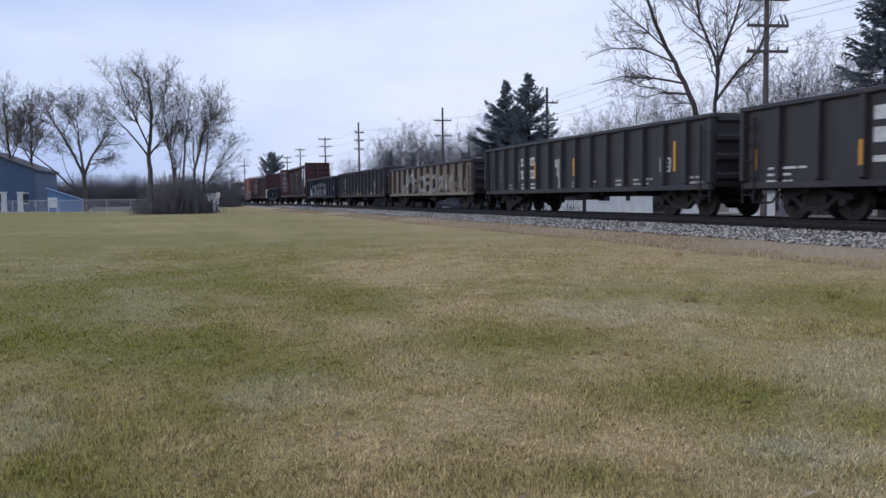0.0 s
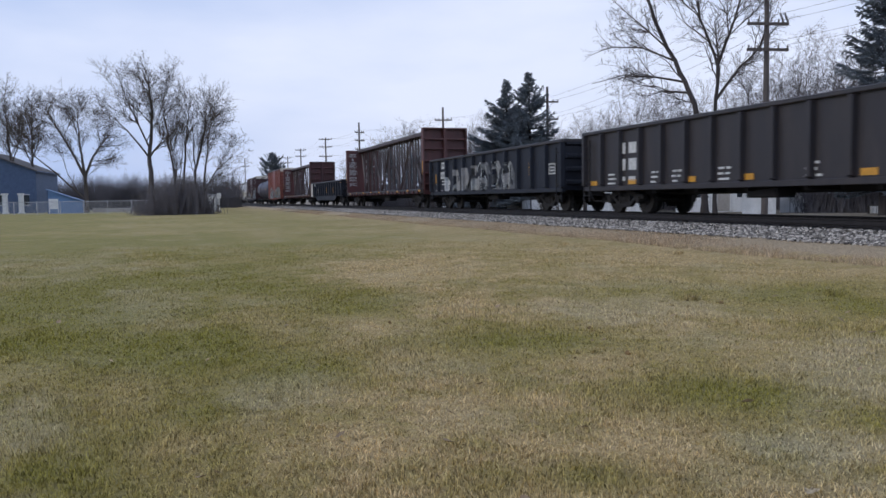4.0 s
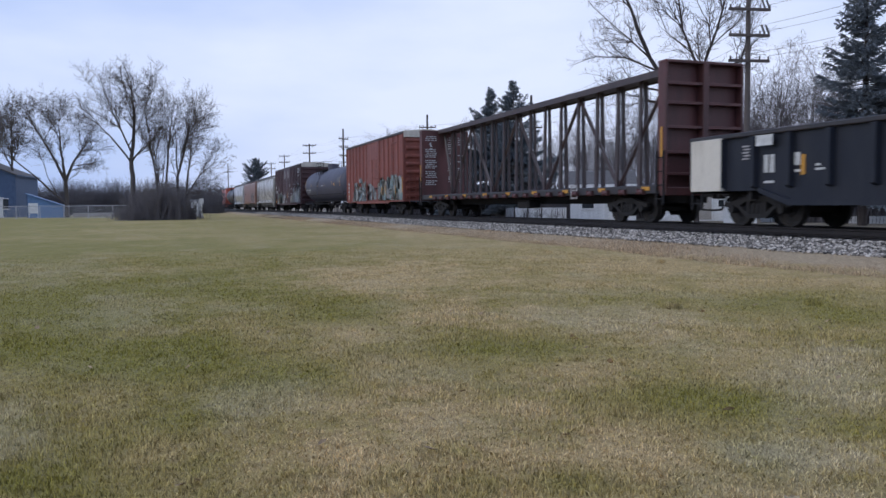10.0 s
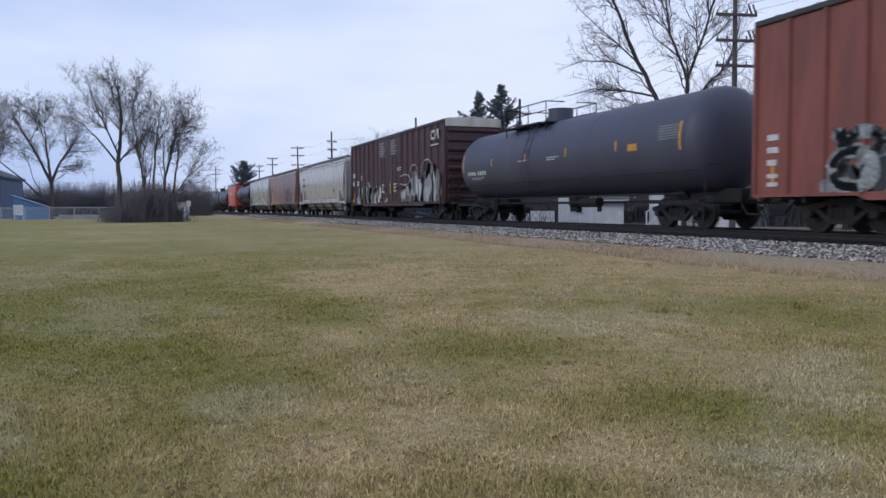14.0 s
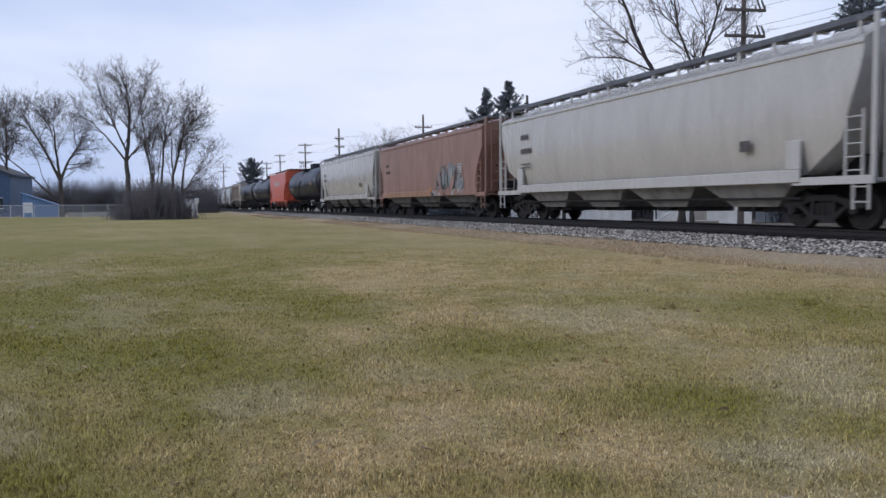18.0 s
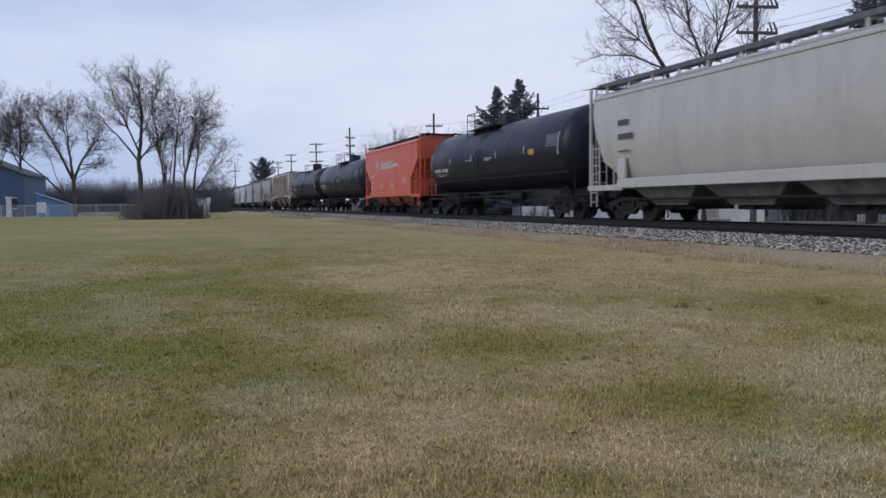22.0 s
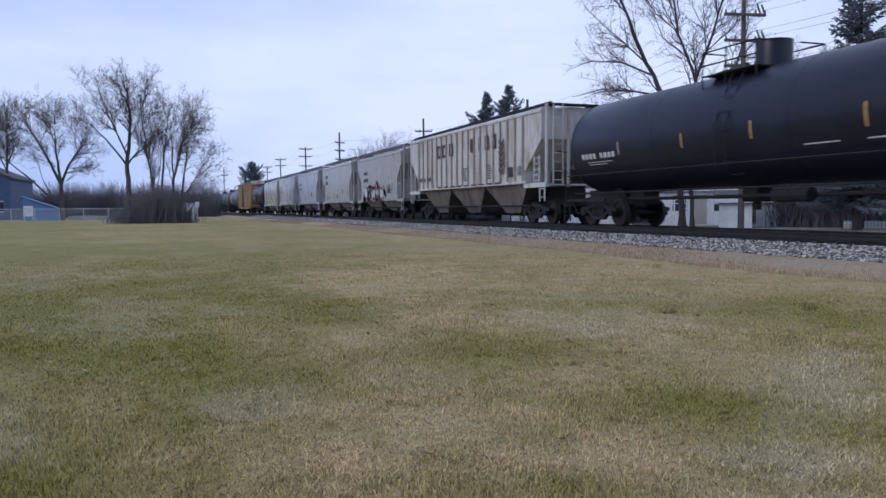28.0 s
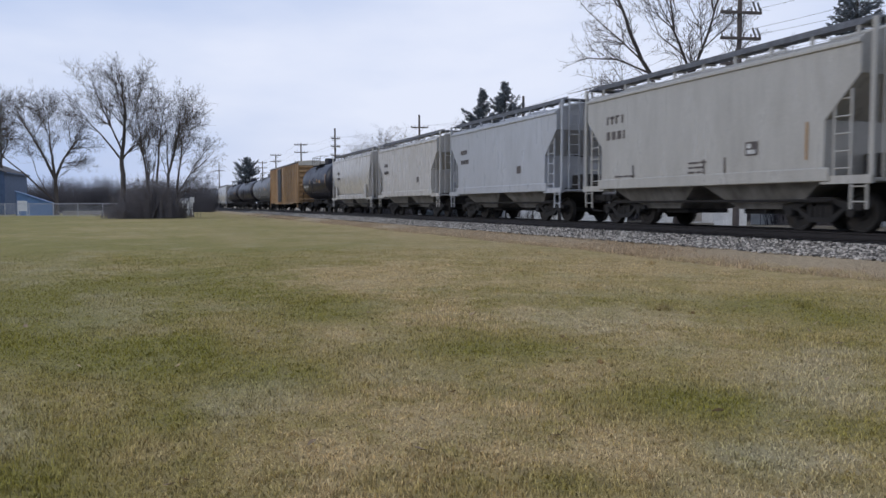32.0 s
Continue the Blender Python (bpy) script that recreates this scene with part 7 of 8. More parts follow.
    bare_tree("large bare tree with two dark trunks", spot(b, 50), b,
              [[(-.1, 0), (-.3, 4), (-.7, 6.6), (-1.85, 9.2), (-2.9, 11.5), (-3.9, 14.2), (-4.6, 16.8)], [(.5, 0), (.45, 4), (.5, 6.8), (.6, 8.8)], [(.6, 8.7), (-.35, 11.6), (-.8, 14.4), (-.9, 17)], [(.6, 8.8), (1.5, 11.4), (2.2, 13.8), (2.6, 16.6)],
               [(.55, 6.6), (1.5, 8.0), (3.0, 9.8), (3.6, 12.2)], [(-1.7, 8.9), (-3.7, 9.9), (-5.6, 10.2), (-6.9, 9.9)], [(-1.2, 7.7), (-2.9, 8.2), (-5.0, 8.5), (-6.8, 8.2)], [(-.9, 7.0), (-2.4, 7.3), (-3.4, 7.2)], [(-2.5, 10.6), (-4.4, 12.4), (-5.8, 13.6)],
               [(.3, 10.0), (-1.2, 11.4), (-1.9, 13.2)], [(1.1, 10.2), (2.6, 11.6), (3.6, 13.6)]],
              [(-4.0, 14.8, 3.0, 3.6), (-5.3, 10.8, 2.1, 1.9), (-4.8, 8.5, 2.3, 1.2), (-.6, 14.6, 2.4, 4.0), (2.2, 14.6, 2.2, 3.6), (3.6, 11.6, 1.8, 2.4), (3.0, 8.9, 1.5, 1.4), (-2.6, 7.2, 1.5, .7), (-3.0, 11.8, 2.2, 2.4), (.4, 11.4, 1.8, 2.0)], 5, .21, tip=.0085, bark="bark_dark", fill=.85, side=.9)
    # conifers
    spruce("dense dark green spruce behind the track", spot(23.4, 72), 11.7, 6.5, 1, power=1.08, dense=1.3)
    spruce("dense dark green spruce behind the track", spot(25.05, 70), 12.0, 6.1, 2, power=1.08, dense=1.3)
    spruce("broad low dark spruce behind the track", spot(24.2, 74), 9.6, 4.6, 3)
    spruce("tall spruce with ragged boughs", spot(48.1, 47), 14.2, 4.1, 4, bare=.10, power=1.0, dense=1.15)
    spruce("far round-headed dark pine tree", spot(6.45, 240), 15.2, 5.3, 5, bare=.42, power=.5, dense=1.1, tilt=.25)
    spruce("small dark evergreen among bare trees", spot(15.0, 118), 8.4, 3.2, 6, dense=.7)
    spruce("small dark evergreen among bare trees", spot(16.6, 116), 8.0, 3.4, 7, dense=.7)
    spruce("small dark evergreen among bare trees", spot(17.5, 120), 7.0, 3.2, 8, dense=.7)
    # woods behind: a few forms, set again and again
    forms = []
    for k in range(3):
        st = [[(0, 0), (.1, 3.5), (.2 - .3 * k, 6.0), (.1, 9.5)], [(.1, 3.2), (1.0, 5.6), (1.6, 8.4)], [(.05, 4), (-.9, 6.2), (-1.5, 9.0)]]
        lb = [(.1, 9.4, (3.3, 3.9, 3.0)[k], (4.2, 3.6, 4.4)[k]), ((1.9, -2.2, 1.6)[k], 7.2, 2.2, 2.4)]
        forms.append(bare_tree("bare tree of the wood behind the track", spot((20.6, 30.5, 43.3)[k], (112, 100, 62)[k]), 25 + 20 * k, st, lb, 60 + k, .16, tip=.009, fill=.6, group="bare wood behind the track", bark="twig"))
    n = 0
    for b0, b1, cnt, d0, d1, s0, s1 in ((14.0, 22.4, 24, 118, 160, .84, 1.08), (11.0, 14.0, 3, 130, 160, .62, .8), (8.5, 11.0, 3, 170, 210, .7, .9), (26.5, 33.5, 12, 100, 130, .80, 1.02), (32.0, 36.0, 4, 72, 84, .8, .95), (40.0, 46.8, 8, 62, 84, .9, 1.12), (47, 52, 3, 60, 80, .9, 1.1), (34.5, 40.5, 8, 75, 105, .8, 1.05)):
        for i in range(cnt):
            bb = b0 + (b1 - b0) * (i + rnd.random()) / cnt
            p = spot(bb, rnd.uniform(d0, d1))
            s = rnd.uniform(s0, s1)
            copy_thing(forms[n % 3], Matrix.Translation(p) @ Matrix.Rotation(rnd.uniform(0, 6.28), 4, "Z") @ Matrix.Diagonal((s * rnd.uniform(1.0, 1.2), s * rnd.uniform(1.0, 1.2), s, 1)))
            n += 1
    thicket("wood_undergrowth", "grey undergrowth of the wood behind the track", [(spot(12 + 35 * k / 44, rnd.uniform(118, 135) if k < 26 else rnd.uniform(84, 100)), rnd.uniform(2.5, 4.6), 1.8, 60) for k in range(45)], 34)


# ---- poles and wires ----
POLES = (  # bearing, distance, height, arms as (height, width, turned)
    (41.05, 42.6, 12.4, ((10.9, 2.2, 0), (9.62, 2.15, 0), (8.36, 2.15, 0))),
    (26.35, 74.0, 11.4, ((10.0, 2.0, 0), (8.4, 2.0, 0))),
    (18.80, 93.0, 11.9, ((10.4, 2.0, 0), (8.6, 2.0, 0))),
    (12.70, 109.0, 11.8, ((10.4, 1.6, 40), (9.3, 1.6, 40), (8.1, 1.6, 40))),
    (10.28, 137.0, 11.9, ((11.6, 2.2, 0), (10.3, 2.2, 0), (8.7, 2.2, 0))),
    (8.50, 168.0, 12.0, ((11.7, 2.2, 0), (10.4, 2.2, 0))),
    (7.57, 197.0, 12.0, ((11.6, 2.2, 0), (10.4, 2.2, 0))),
    (4.59, 235.0, 13.6, ((11.2, 2.2, 0),)),
)


def build_poles():
    ends = []
    for b, d, h, arms in POLES:
        at = spot(b, d)
        pole = empty("utility_pole", "weathered timber utility pole with crossarms", "utility pole", "poles along the track", at=Matrix.Translation(at))
        part("shaft", Mesh().tube([(0, 0, 0), (.02, 0, h * .5), (0, 0, h)], [.17, .14, .11], 10), M["pole"], pole, smooth=True, fix=False)
        tops = []
        for z, w, turn in arms:
            c, s = math.cos(radians(turn - 12)), math.sin(radians(turn - 12))
            mb = Mesh()
            mb.loft([[(q * c * w / 2 - s * o, q * s * w / 2 + c * o, zz) for o, zz in ((-.19, z - .07), (-.08, z - .07), (-.08, z + .07), (-.19, z + .07))] for q in (-1, 1)])
            arm = part("crossarm", mb, M["pole"], pole)
            part("arm_brace", Mesh().tube([(c * w * .28, s * w * .28, z - .05), (0, -.1, z - .55), (-c * w * .28, -s * w * .28, z - .05)], .018, 4), M["galv"], arm)
            for q in (-.95, -.5, .5, .95):
                part("insulator", Mesh().tube([(q * c * w / 2, q * s * w / 2 - .13, z + .06), (q * c * w / 2, q * s * w / 2 - .13, z + .16), (q * c * w / 2, q * s * w / 2 - .13, z + .24)], [.03, .055, .03], 6), M["ceramic"], arm)
            tops.append([(at.x + q * c * w / 2, at.y + q * s * w / 2 - .13, z + .25) for q in (.95, -.5)])
        ends.append(tops)
    # hardware that stands out at the nearest pole: slanted cutouts on the arm ends
    p = spot(41.05, 42.6)
    for z in (10.9, 9.62):
        fuse = empty("fuse_cutout", "slanted grey fuse cutouts on a crossarm end", "fuse cutout", at=Matrix.Translation((p.x + .9, p.y - .3, z + .05)))
        for o in (-.12, .16):
            part("fuse_tube", Mesh().tube([(o, 0, 0), (o - .22, 0, .48)], .05, 6), M["ceramic"], fuse)
    ext = spot(62, 30)
    ends.insert(0, [[(ext.x + 3 + i, ext.y, z) for i in (.9, -.5)] for z in (11.6, 10.3, 9.0)])
    for a, b in zip(ends, ends[1:]):
        for la, lb in zip(a, b):
            for p, q in zip(la, lb):
                p, q = Vector(p), Vector(q)
                sag = (q - p).length * .018
                pts = [p.lerp(q, i / 14) - Vector((0, 0, sag * 4 * (i / 14) * (1 - i / 14))) for i in range(15)]
                mb = Mesh().tube(pts, .009, 4, caps=False)
                single("overhead_wire", mb, M["wire"], "thin dark overhead wire between poles", "wire", group="wires along the track", fix=False)


# ---- buildings ----
def house(label, at, turn, w, d, eave, ridge, wall, name="house", windows=(), door=None, roof="roof_dark", boards=True, trim="house_white", gable=()):
    """A small gabled building, its front (towards -y before the turn) w wide, d deep; the ridge runs along x. windows: (x, z, w, h)."""
    ob = empty(name, label, name.replace("_", " "), at=Matrix.Translation(at) @ Matrix.Rotation(radians(turn), 4, "Z"))
    for s, nm in ((-1, "front_wall"), (1, "back_wall")):
        wl = part(nm, Mesh().box(-w / 2, w / 2, s * d / 2, s * (d / 2 - .15), 0, eave), M[wall], ob)
        if boards and s < 0:
            n = int(eave / .22)
            parts_at("siding_board", Mesh().slab([(-d / 2 - .028, 0), (-d / 2 - .002, .0), (-d / 2 - .002, .215), (-d / 2 - .008, .215)], -w / 2, w / 2), M[wall], wl, [(0, 0, .03 + i * .22) for i in range(n)])
    for s in (-1, 1):
        x = s * (w / 2 - .15)
        part("gable_wall", Mesh().loft([[(x, -d / 2 + .15, 0), (x, d / 2 - .15, 0), (x, d / 2 - .15, eave), (x, 0, ridge - .1), (x, -d / 2 + .15, eave)], [(s * w / 2, -d / 2 + .15, 0), (s * w / 2, d / 2 - .15, 0), (s * w / 2, d / 2 - .15, eave), (s * w / 2, 0, ridge - .1), (s * w / 2, -d / 2 + .15, eave)]]), M[wall], ob)
    o = .35
    k = (ridge - eave) / (d / 2)
    for s in (-1, 1):
        part("roof_slope", Mesh().loft([[(x, s * (d / 2 + o), eave - o * k), (x, 0, ridge), (x, 0, ridge + .14), (x, s * (d / 2 + o), eave - o * k + .14)] for x in (-w / 2 - o, w / 2 + o)]), M[roof], ob)
        part("fascia", Mesh().box(-w / 2 - o, w / 2 + o, s * (d / 2 + o), s * (d / 2 + o + .03), eave - o * k - .08, eave - o * k + .15), M[trim], ob)
    for x, z, ww, hh in windows:
        wn = part("window", Mesh().box(x - ww / 2, x + ww / 2, -d / 2 - .06, -d / 2 - .035, z, z + hh), M["glass"], ob)
        fr = Mesh().box(x - ww / 2 - .09, x + ww / 2 + .09, -d / 2 - .075, -d / 2 - .03, z + hh, z + hh + .1).box(x - ww / 2 - .09, x + ww / 2 + .09, -d / 2 - .09, -d / 2 - .03, z - .1, z)
        fr.box(x - ww / 2 - .09, x - ww / 2, -d / 2 - .075, -d / 2 - .03, z, z + hh).box(x + ww / 2, x + ww / 2 + .09, -d / 2 - .075, -d / 2 - .03, z, z + hh).box(x - ww / 2, x + ww / 2, -d / 2 - .07, -d / 2 - .03, z + hh / 2 - .03, z + hh / 2 + .03)
        part("window_frame", fr, M["house_white"], wn)
    for y, z, ww, hh in gable:
        wn = part("window", Mesh().box(-w / 2 - .06, -w / 2 - .035, y - ww / 2, y + ww / 2, z, z + hh), M["glass"], ob)
        part("window_frame", Mesh().box(-w / 2 - .08, -w / 2 - .03, y - ww / 2 - .08, y + ww / 2 + .08, z - .1, z).box(-w / 2 - .08, -w / 2 - .03, y - ww / 2 - .08, y + ww / 2 + .08, z + hh, z + hh + .1), M["house_white"], wn)
    if door:
        x, ww = door
        dr = part("door", Mesh().box(x - ww / 2, x + ww / 2, -d / 2 - .06, -d / 2 - .03, .1, 2.15, .01), M["concrete"], ob)
        part("door_frame", Mesh().box(x - ww / 2 - .1, x - ww / 2, -d / 2 - .07, -d / 2 - .03, 0, 2.25).box(x + ww / 2, x + ww / 2 + .1, -d / 2 - .07, -d / 2 - .03, 0, 2.25).box(x - ww / 2 - .1, x + ww / 2 + .1, -d / 2 - .07, -d / 2 - .03, 2.15, 2.27), M["house_white"], dr)
    return ob


def parked_car(label, at, turn):
    car = empty("parked_car", label, "car", at=Matrix.Translation(at) @ Matrix.Rotation(radians(turn), 4, "Z"))
    side = [(-2.2, .35), (-2.25, .7), (-2.0, .86), (-1.2, .92), (-.55, 1.36), (.7, 1.40), (1.5, .98), (2.1, .92), (2.25, .6), (2.2, .32)]
    part("body", Mesh().loft([[(y, x, z - (.05 if abs(x) > .8 else 0)) for y, z in side] for x in (-.86, -.78, .78, .86)]), M["car_dark"], car, smooth=True)
    part("side_window", Mesh().loft([[(y, x, z) for y, z in ((-.98, .97), (-.5, 1.29), (.62, 1.32), (1.22, .99))] for x in (-.875, .875)]), M["glass"], car)
    for x in (-1.35, 1.35):
        for y in (-.78, .78):
            wh = part("wheel", Mesh().tube([(x, y - .1, .32), (x, y + .1, .32)], .32, 14), M["tyre"], car)
            part("rim", Mesh().tube([(x, y - .11, .32), (x, y + .11, .32)], .19, 10), M["galv"], wh)
    return car


def build_houses():
    face = lambda b: -b
    # white buildings across the track
    for b, d, w, dep, ev, rg, wins, door, nm in ((31.3, 60, 4.3, 6, 2.6, 3.6, ((-.9, .95, .8, 1.0), (1.0, .95, .8, 1.0)), None, "house"),
                                                 (38.2, 60, 5.4, 5, 2.6, 3.5, ((-1.2, 1.0, .9, 1.1), (1.5, 1.0, .8, 1.0)), (.2, .9), "house")):
        house("white clapboard %s behind the track" % nm, spot(b, d), face(b), w, dep, ev, rg, "house_white", nm, wins, door)
    for b, d, w in ((33.0, 57, 1.5), (40.7, 52, 1.9), (42.9, 55, 1.7)):
        house("small white garden shed behind the track", spot(b, d), face(b), w, 1.6, 1.8, 2.2, "house_white", "garden_shed", (), None, boards=False)
    # a low white board fence along the yards, broken by shrubs
    pf = empty("board_fence", "low white board fence with gaps behind the track", "fence")
    board = clean(Mesh().box(-.075, .075, -.012, .012, .06, .98, .008).make("board", M["house_white"]))
    post = clean(Mesh().box(-.05, .05, -.05, .05, 0, 1.05, .01).make("fence_post", M["bark_dark"]))
    rail = clean(Mesh().box(-.95, .95, .014, .05, .72, .80).make("fence_rail", M["house_white"]))
    for b0 in (19.4, 21.6, 22.5, 24.2, 25.3, 26.0, 27.0, 28.0, 48.4, 49.6):
        p = spot(b0, float(np.interp(b0, (18, 26, 30, 45, 50), (80, 66, 60, 52, 50))))
        m = Matrix.Translation(p) @ Matrix.Rotation(radians(-b0), 4, "Z")
        high = .45 if b0 < 24 or b0 > 44 else 1.0
        for i in range(11):
            ob = part("board", board, None, pf)
            ob.matrix_basis = m @ Matrix.Translation((-.88 + i * .176, 0, 0)) @ Matrix.Diagonal((1, 1, high, 1))
        part("fence_rail", rail, None, pf).matrix_basis = m @ Matrix.Diagonal((1, 1, high, 1))
        for x in (-1.02, 1.02):
            part("fence_post", post, None, pf).matrix_basis = m @ Matrix.Translation((x, 0, 0)) @ Matrix.Diagonal((1, 1, high, 1))
    thicket("yard_hedge", "dense dark leafless hedge behind the low fence", [(spot(14.0 + .46 * k, np.interp(14.0 + .46 * k, (14, 26, 30), (90, 69, 63))), 2.8, .55, 130) for k in range(33)]
            + [(spot(44 + .55 * k, 53.5), 2.8, .5, 120) for k in range(15)], 37, "brush_dark", lean=.3)
    rnd = random.Random(15)
    spots_ = []
    for k in range(64):
        b = 16.5 + 33 * (k + rnd.random()) / 64
        if rnd.random() < .10 and not 27.6 < b < 43.8:
            spots_.append((spot(b, np.interp(b, (16, 23, 30, 38, 50), (78, 64, 52, 47, 44)) + rnd.uniform(-2, 1)), rnd.uniform(.9, 2.0), .8, 26))
    thicket("garden_brush", "dark leafless shrubs before the white houses", spots_, 35, "bark_dark")
    thicket("yard_thicket", "tall grey leafless thicket behind the houses", [(spot(32 + 19 * k / 24, rnd.uniform(64, 74)), rnd.uniform(4.0, 7.5), 1.3, 70) for k in range(25)], 36, "twig")
    parked_car("black saloon car parked by the white houses", spot(35.0, 68), face(35.0) + 25)
    # white timber stair with crossed rails
    at = spot(36.4, 54)
    st = empty("porch_stair", "white timber porch stair with slanted rails", "stair", at=Matrix.Translation(at) @ Matrix.Rotation(radians(-36.4), 4, "Z"))
    for i in range(6):
        part("tread", Mesh().box(-.9 + i * .28, -.6 + i * .28, -.5, .5, .16 + i * .18, .2 + i * .18), M["house_white"], st)
    for y in (-.52, .52):
        part("hand_rail", Mesh().tube([(-1.0, y, .95), (.85, y, 2.1), (1.2, y, 2.1)], .045, 5), M["house_white"], st)
        for x, z0, z1 in ((-1.0, 0, 1.0), (-.4, .1, 1.35), (.25, .4, 1.75), (.85, .6, 2.1), (1.2, 0, 2.1)):
            part("baluster", Mesh().box(x - .045, x + .045, y - .045, y + .045, z0, z1), M["house_white"], st)
        part("stringer", Mesh().tube([(-1.0, y, .05), (.8, y, 1.15)], .06, 5), M["house_white"], st)
    part("landing", Mesh().box(.75, 1.5, -.6, .6, 1.16, 1.24), M["house_white"], st)
    for x, y in ((1.45, -.52), (1.45, .52), (.8, -.52)):
        part("landing_post", Mesh().box(x - .05, x + .05, y - .05, y + .05, 0, 1.16), M["house_white"], st)
    # the blue house by the fence
    b = -10.6
    house("large slate-blue gabled house with dark roof", spot(-10.95, 134), 84, 12.0, 14.0, 6.0, 8.8, "house_blue", "house", (), None, boards=False, trim="house_blue", gable=((-5.5, 1.2, 1.0, 1.4), (-2.5, 1.2, 1.0, 1.4), (1.0, 1.2, 1.0, 1.4), (4.6, 1.2, 1.0, 1.4), (-.8, 4.9, .9, 1.2)))
    at = spot(b, 132)
    for k, x in enumerate((-1.6, .4, 2.4)):
        ob = empty("porch_column", "white porch column with a square cap", "column", "porch columns", at=Matrix.Translation((at.x + 1.2 + x, at.y - 7.6, 0)))
        part("shaft", Mesh().box(-.3, .3, -.3, .3, .15, 2.6, .03), M["house_white"], ob)
        part("cap", Mesh().box(-.4, .4, -.4, .4, 2.6, 2.8, .02), M["house_white"], ob)
        part("base", Mesh().box(-.4, .4, -.4, .4, 0, .15, .02), M["house_white"], ob)
    sh = spot(-6.95, 118)
    shed = empty("lean_to_shed", "bright blue lean-to shed with sloping sheet roof", "shed", at=Matrix.Translation(sh))
    part("front_wall", Mesh().loft([[(x, -1.5, z) for x, z in ((-2.2, 0), (2.2, 0), (2.2, 1.5), (-2.2, 3.1))], [(x, -1.38, z) for x, z in ((-2.2, 0), (2.2, 0), (2.2, 1.5), (-2.2, 3.1))]]), M["tarp_blue"], shed)
    part("back_wall", Mesh().box(-2.2, 2.2, 1.38, 1.5, 0, 1.6), M["tarp_blue"], shed)
    part("roof_sheet", Mesh().loft([[(x, y, z) for x, z in ((-2.35, 3.16), (2.35, 1.46), (2.35, 1.54), (-2.35, 3.24))] for y in (-1.7, 1.7)]), M["tarp_blue"], shed)
    for x in (-2.15, 2.15):
        part("corner_post", Mesh().box(x - .06, x + .06, -1.56, -1.44, 0, 1.5 if x > 0 else 3.05), M["house_blue"], shed)
    sg = spot(-7.75, 112)
    sign = empty("yard_sign", "blank white yard sign on posts", "sign", at=Matrix.Translation(sg))
    part("board", Mesh().box(-.55, .55, -.03, .03, .6, 1.9, .01), M["house_white"], sign)
    for x in (-.5, .5):
        part("post", Mesh().box(x - .04, x + .04, .03, .1, 0, 1.9), M["house_white"], sign)


def build_fence():
    fence = empty("chain_link_fence", "waist-high galvanised chain-link fence along the lawn", "fence")
    a, b = Vector((-24, 108, 0)), Vector((-2.4, 96, 0))
    n = 8
    dirv = (b - a).normalized()
    for i in range(n + 1):
        p = a.lerp(b, i / n)
        part("post", Mesh().tube([p, p + Vector((0, 0, 1.55))], .045, 7).tube([p + Vector((0, 0, 1.55)), p + Vector((0, 0, 1.6))], [.05, .02], 7), M["fence"], fence)
    part("top_rail", Mesh().tube([a + Vector((0, 0, 1.5)), b + Vector((0, 0, 1.5))], .032, 6), M["fence"], fence)
    part("bottom_rail", Mesh().tube([a + Vector((0, 0, .12)), b + Vector((0, 0, .12))], .02, 6), M["fence"], fence)
    mb = Mesh()
    L = (b - a).length
    k = int(L / .16)
    for i in range(-9, k):
        for s in (0, 1):
            u0, u1 = i * .16, i * .16 + 1.36
            z0, z1 = (.13, 1.49) if s else (1.49, .13)
            if u0 < 0:
                z0 += (z1 - z0) * (-u0 / 1.36)
                u0 = 0
            if u1 > L:
                z1 = z0 + (z1 - z0) * ((L - u0) / (u1 - u0))
                u1 = L
            mb.tube([a + dirv * u0 + Vector((0, 0, z0)), a + dirv * u1 + Vector((0, 0, z1))], .005, 3, caps=False)
    tagged(part("wire_mesh", mb, M["fence"], fence, fix=False), kind="stuff")
    # a pale lane behind it
    mb = Mesh().box(-90, -.5, 138, 147, -.2, .03)
    single("lane", mb, M["concrete"], "pale concrete lane behind the fence", "lane", "structure")
    wl = empty("low_wall", "low pale retaining kerb beside the fence", "kerb", at=Matrix.Translation((-8.2, 118, 0)))
    for i in range(7):
        part("kerb_stone", Mesh().box(-3 + i * 1.25, -1.8 + i * 1.25, -.2, .2, 0, .55, .03), M["concrete"], wl)


def build_trackside():
    """What stands where the lawn ends at the track."""
    mk = empty("marker_post", "white marker post with a small blank board", "post", at=Matrix.Translation(spot(2.75, 92)))
    part("post", Mesh().tube([(0, 0, 0), (0, 0, 2.2)], .06, 8), M["house_white"], mk)
    part("board", Mesh().box(-.22, .22, -.09, -.06, 1.6, 2.2, .008), M["house_white"], mk)
    part("base", Mesh().box(-.2, .2, -.2, .2, 0, .3, .03), M["concrete"], mk)
    cb = empty("relay_cabinet", "pale grey trackside relay cabinet", "cabinet", at=Matrix.Translation(spot(2.25, 97)))
    part("body", Mesh().box(-.9, .9, -.7, .7, .2, 2.0, .03), M["fence"], cb)
    part("roof", Mesh().box(-1.0, 1.0, -.8, .8, 2.0, 2.12, .03), M["fence"], cb)
    part("door", Mesh().box(-.4, .4, -.73, -.70, .35, 1.85, .01), M["house_white"], cb)
    part("plinth", Mesh().box(-.95, .95, -.75, .75, 0, .2), M["concrete"], cb)


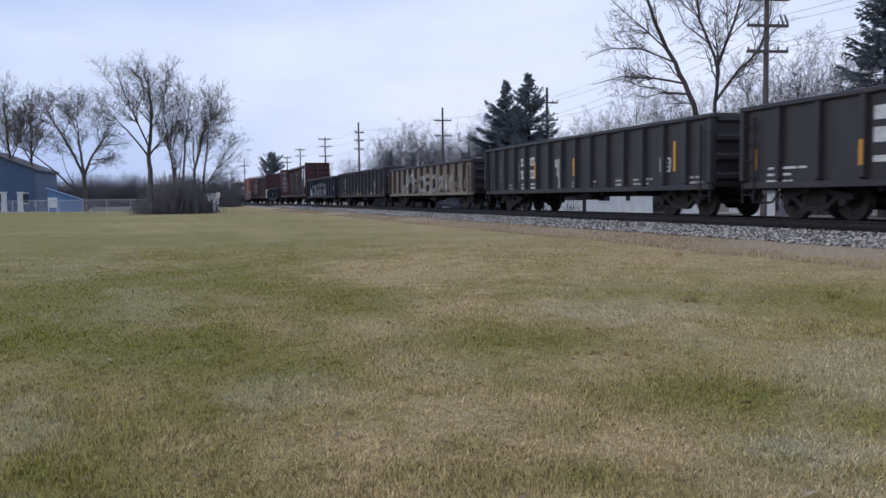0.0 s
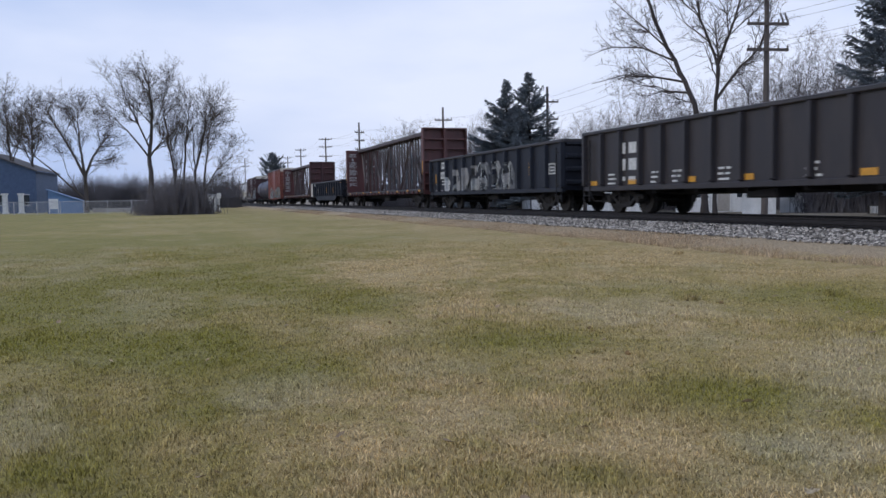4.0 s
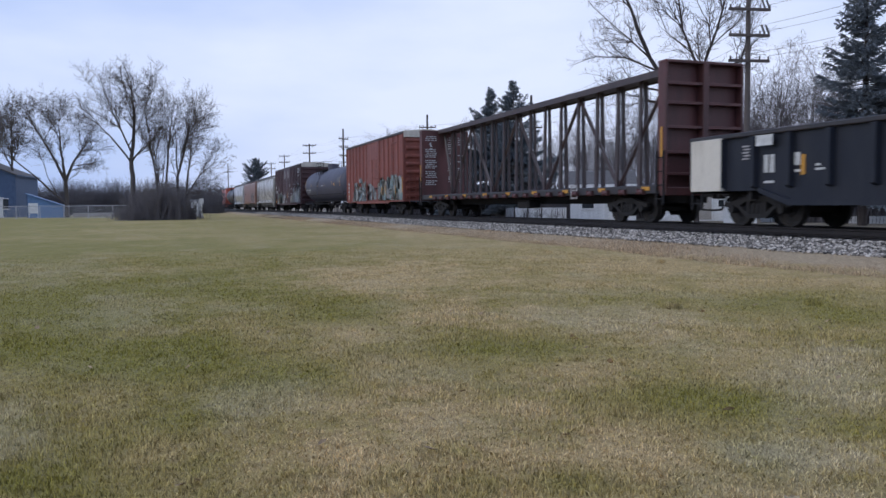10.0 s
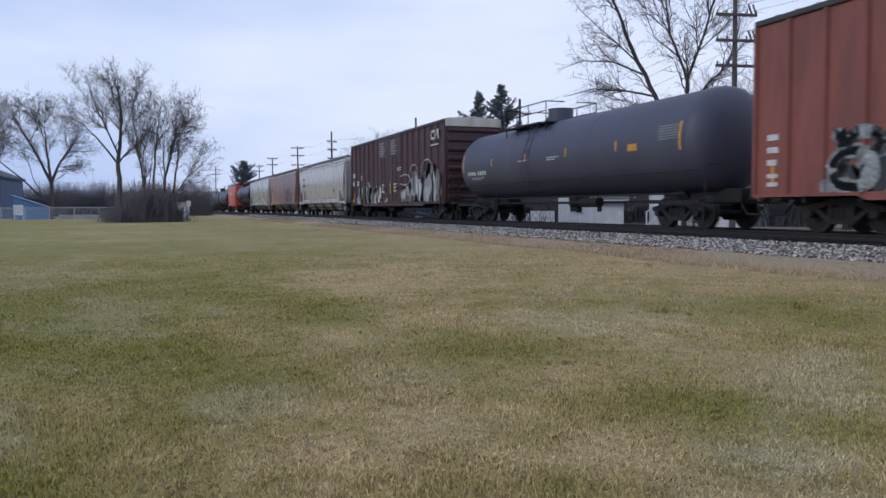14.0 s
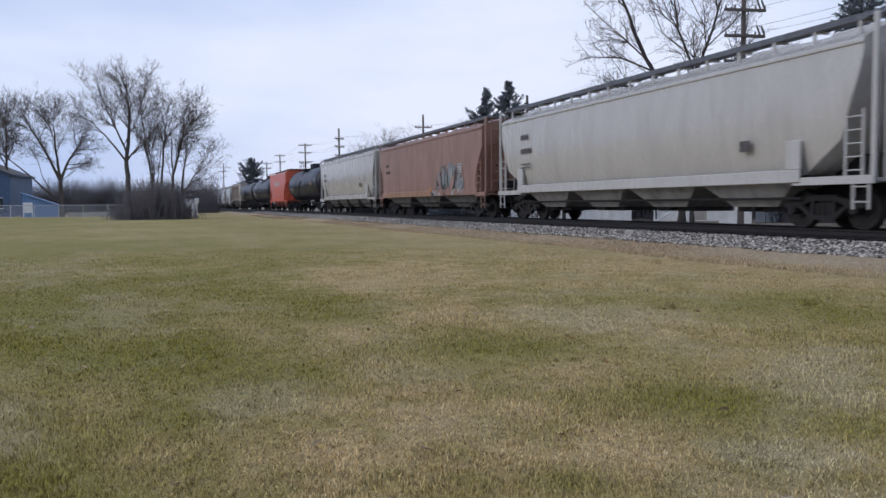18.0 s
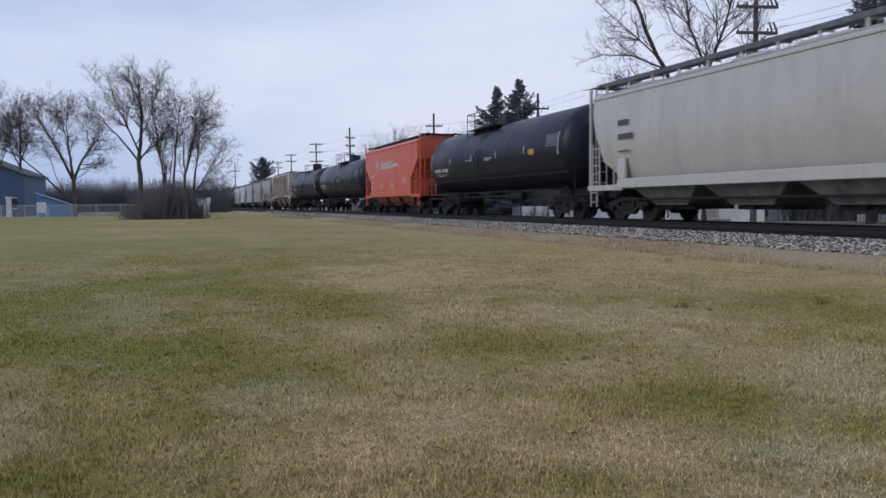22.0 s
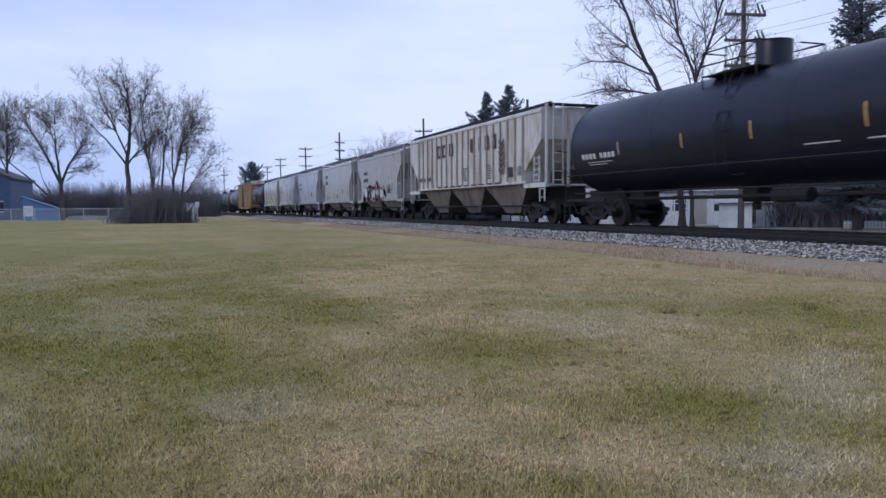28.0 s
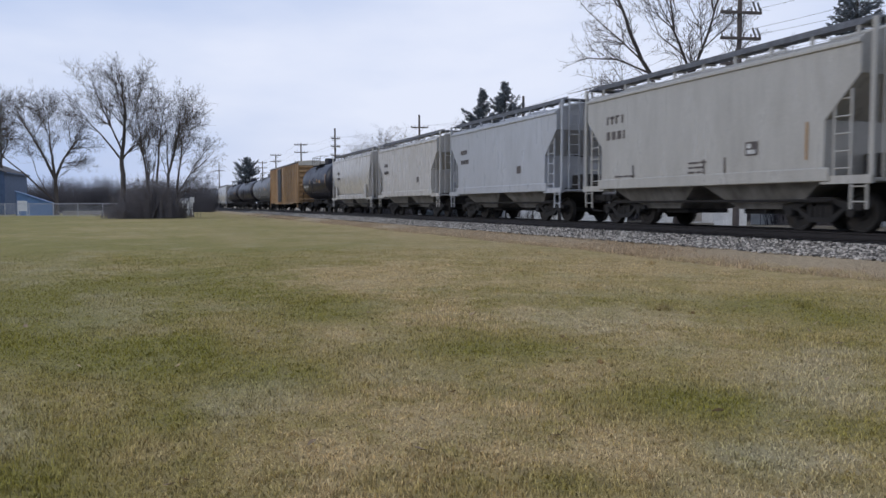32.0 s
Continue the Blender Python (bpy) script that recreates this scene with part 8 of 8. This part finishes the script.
def build_litter():
    rnd = random.Random(77)
    sc = Mesh()
    at = (2.50, 2.57)
    pts = []
    for j in range(5):
        for i in range(6):
            pts.append((at[0] + (i - 2.5) * .011 + rnd.uniform(-.006, .006), at[1] + (j - 2) * .010 + rnd.uniform(-.006, .006), .030 + .018 * rnd.random()))
    sc.add(pts, [(j * 6 + i, j * 6 + i + 1, (j + 1) * 6 + i + 1, (j + 1) * 6 + i) for j in range(4) for i in range(5)])
    single("paper_scrap", sc, M["paper"], "crumpled scrap of dull beige paper on the lawn", "litter", fix=False)
    lf = Mesh().add([(-.035, 0, .004), (-.012, .02, .012), (.03, .012, .006), (.045, 0, .014), (.02, -.018, .008), (-.015, -.02, .004), (0, 0, .0)], [(0, 1, 6), (1, 2, 6), (2, 3, 6), (3, 4, 6), (4, 5, 6), (5, 0, 6)])
    me = lf.make("fallen_leaf", M["leaf"])
    for i in range(60):
        d, a = rnd.uniform(3, 11), radians(rnd.uniform(-10, 48))
        ob = tagged(new("fallen_leaf", me), "small curled brown leaf on the lawn", "leaf", "fallen leaves on the lawn")
        ob.location = (d * math.sin(a), d * math.cos(a), .035)
        ob.rotation_euler = (rnd.uniform(-.5, .5), rnd.uniform(-.5, .5), rnd.uniform(0, 6.28))
        s = rnd.uniform(.6, 1.3)
        ob.scale = (s, s, s)


build_trees()
build_poles()
build_houses()
build_fence()
build_trackside()
build_litter()


# ---- ties last, then what moves ----
build_ties(TRACK)


def motions():
    """The train rolls towards the camera; every wheelset turns with it."""
    for car, mid in CARS:
        walk(car, [(t, pose(TRACK_X, mid - travel(t), RAIL_Z)) for t in range(33)])
    turned = {}
    for w in WHEELS:
        key = round(w.location.y, 2)
        if key not in turned:
            rows = [(k / FPS, pose(*w.location) @ Matrix.Rotation(travel(k / FPS) / WHEEL_R, 4, "X")) for k in range(32 * FPS + 1)]
            walk(w, rows)
            turned[key] = w.animation_data
        else:
            w.rotation_mode = "QUATERNION"
            a = w.animation_data_create()
            a.action = turned[key].action
            a.action_slot = turned[key].action_slot


motions()
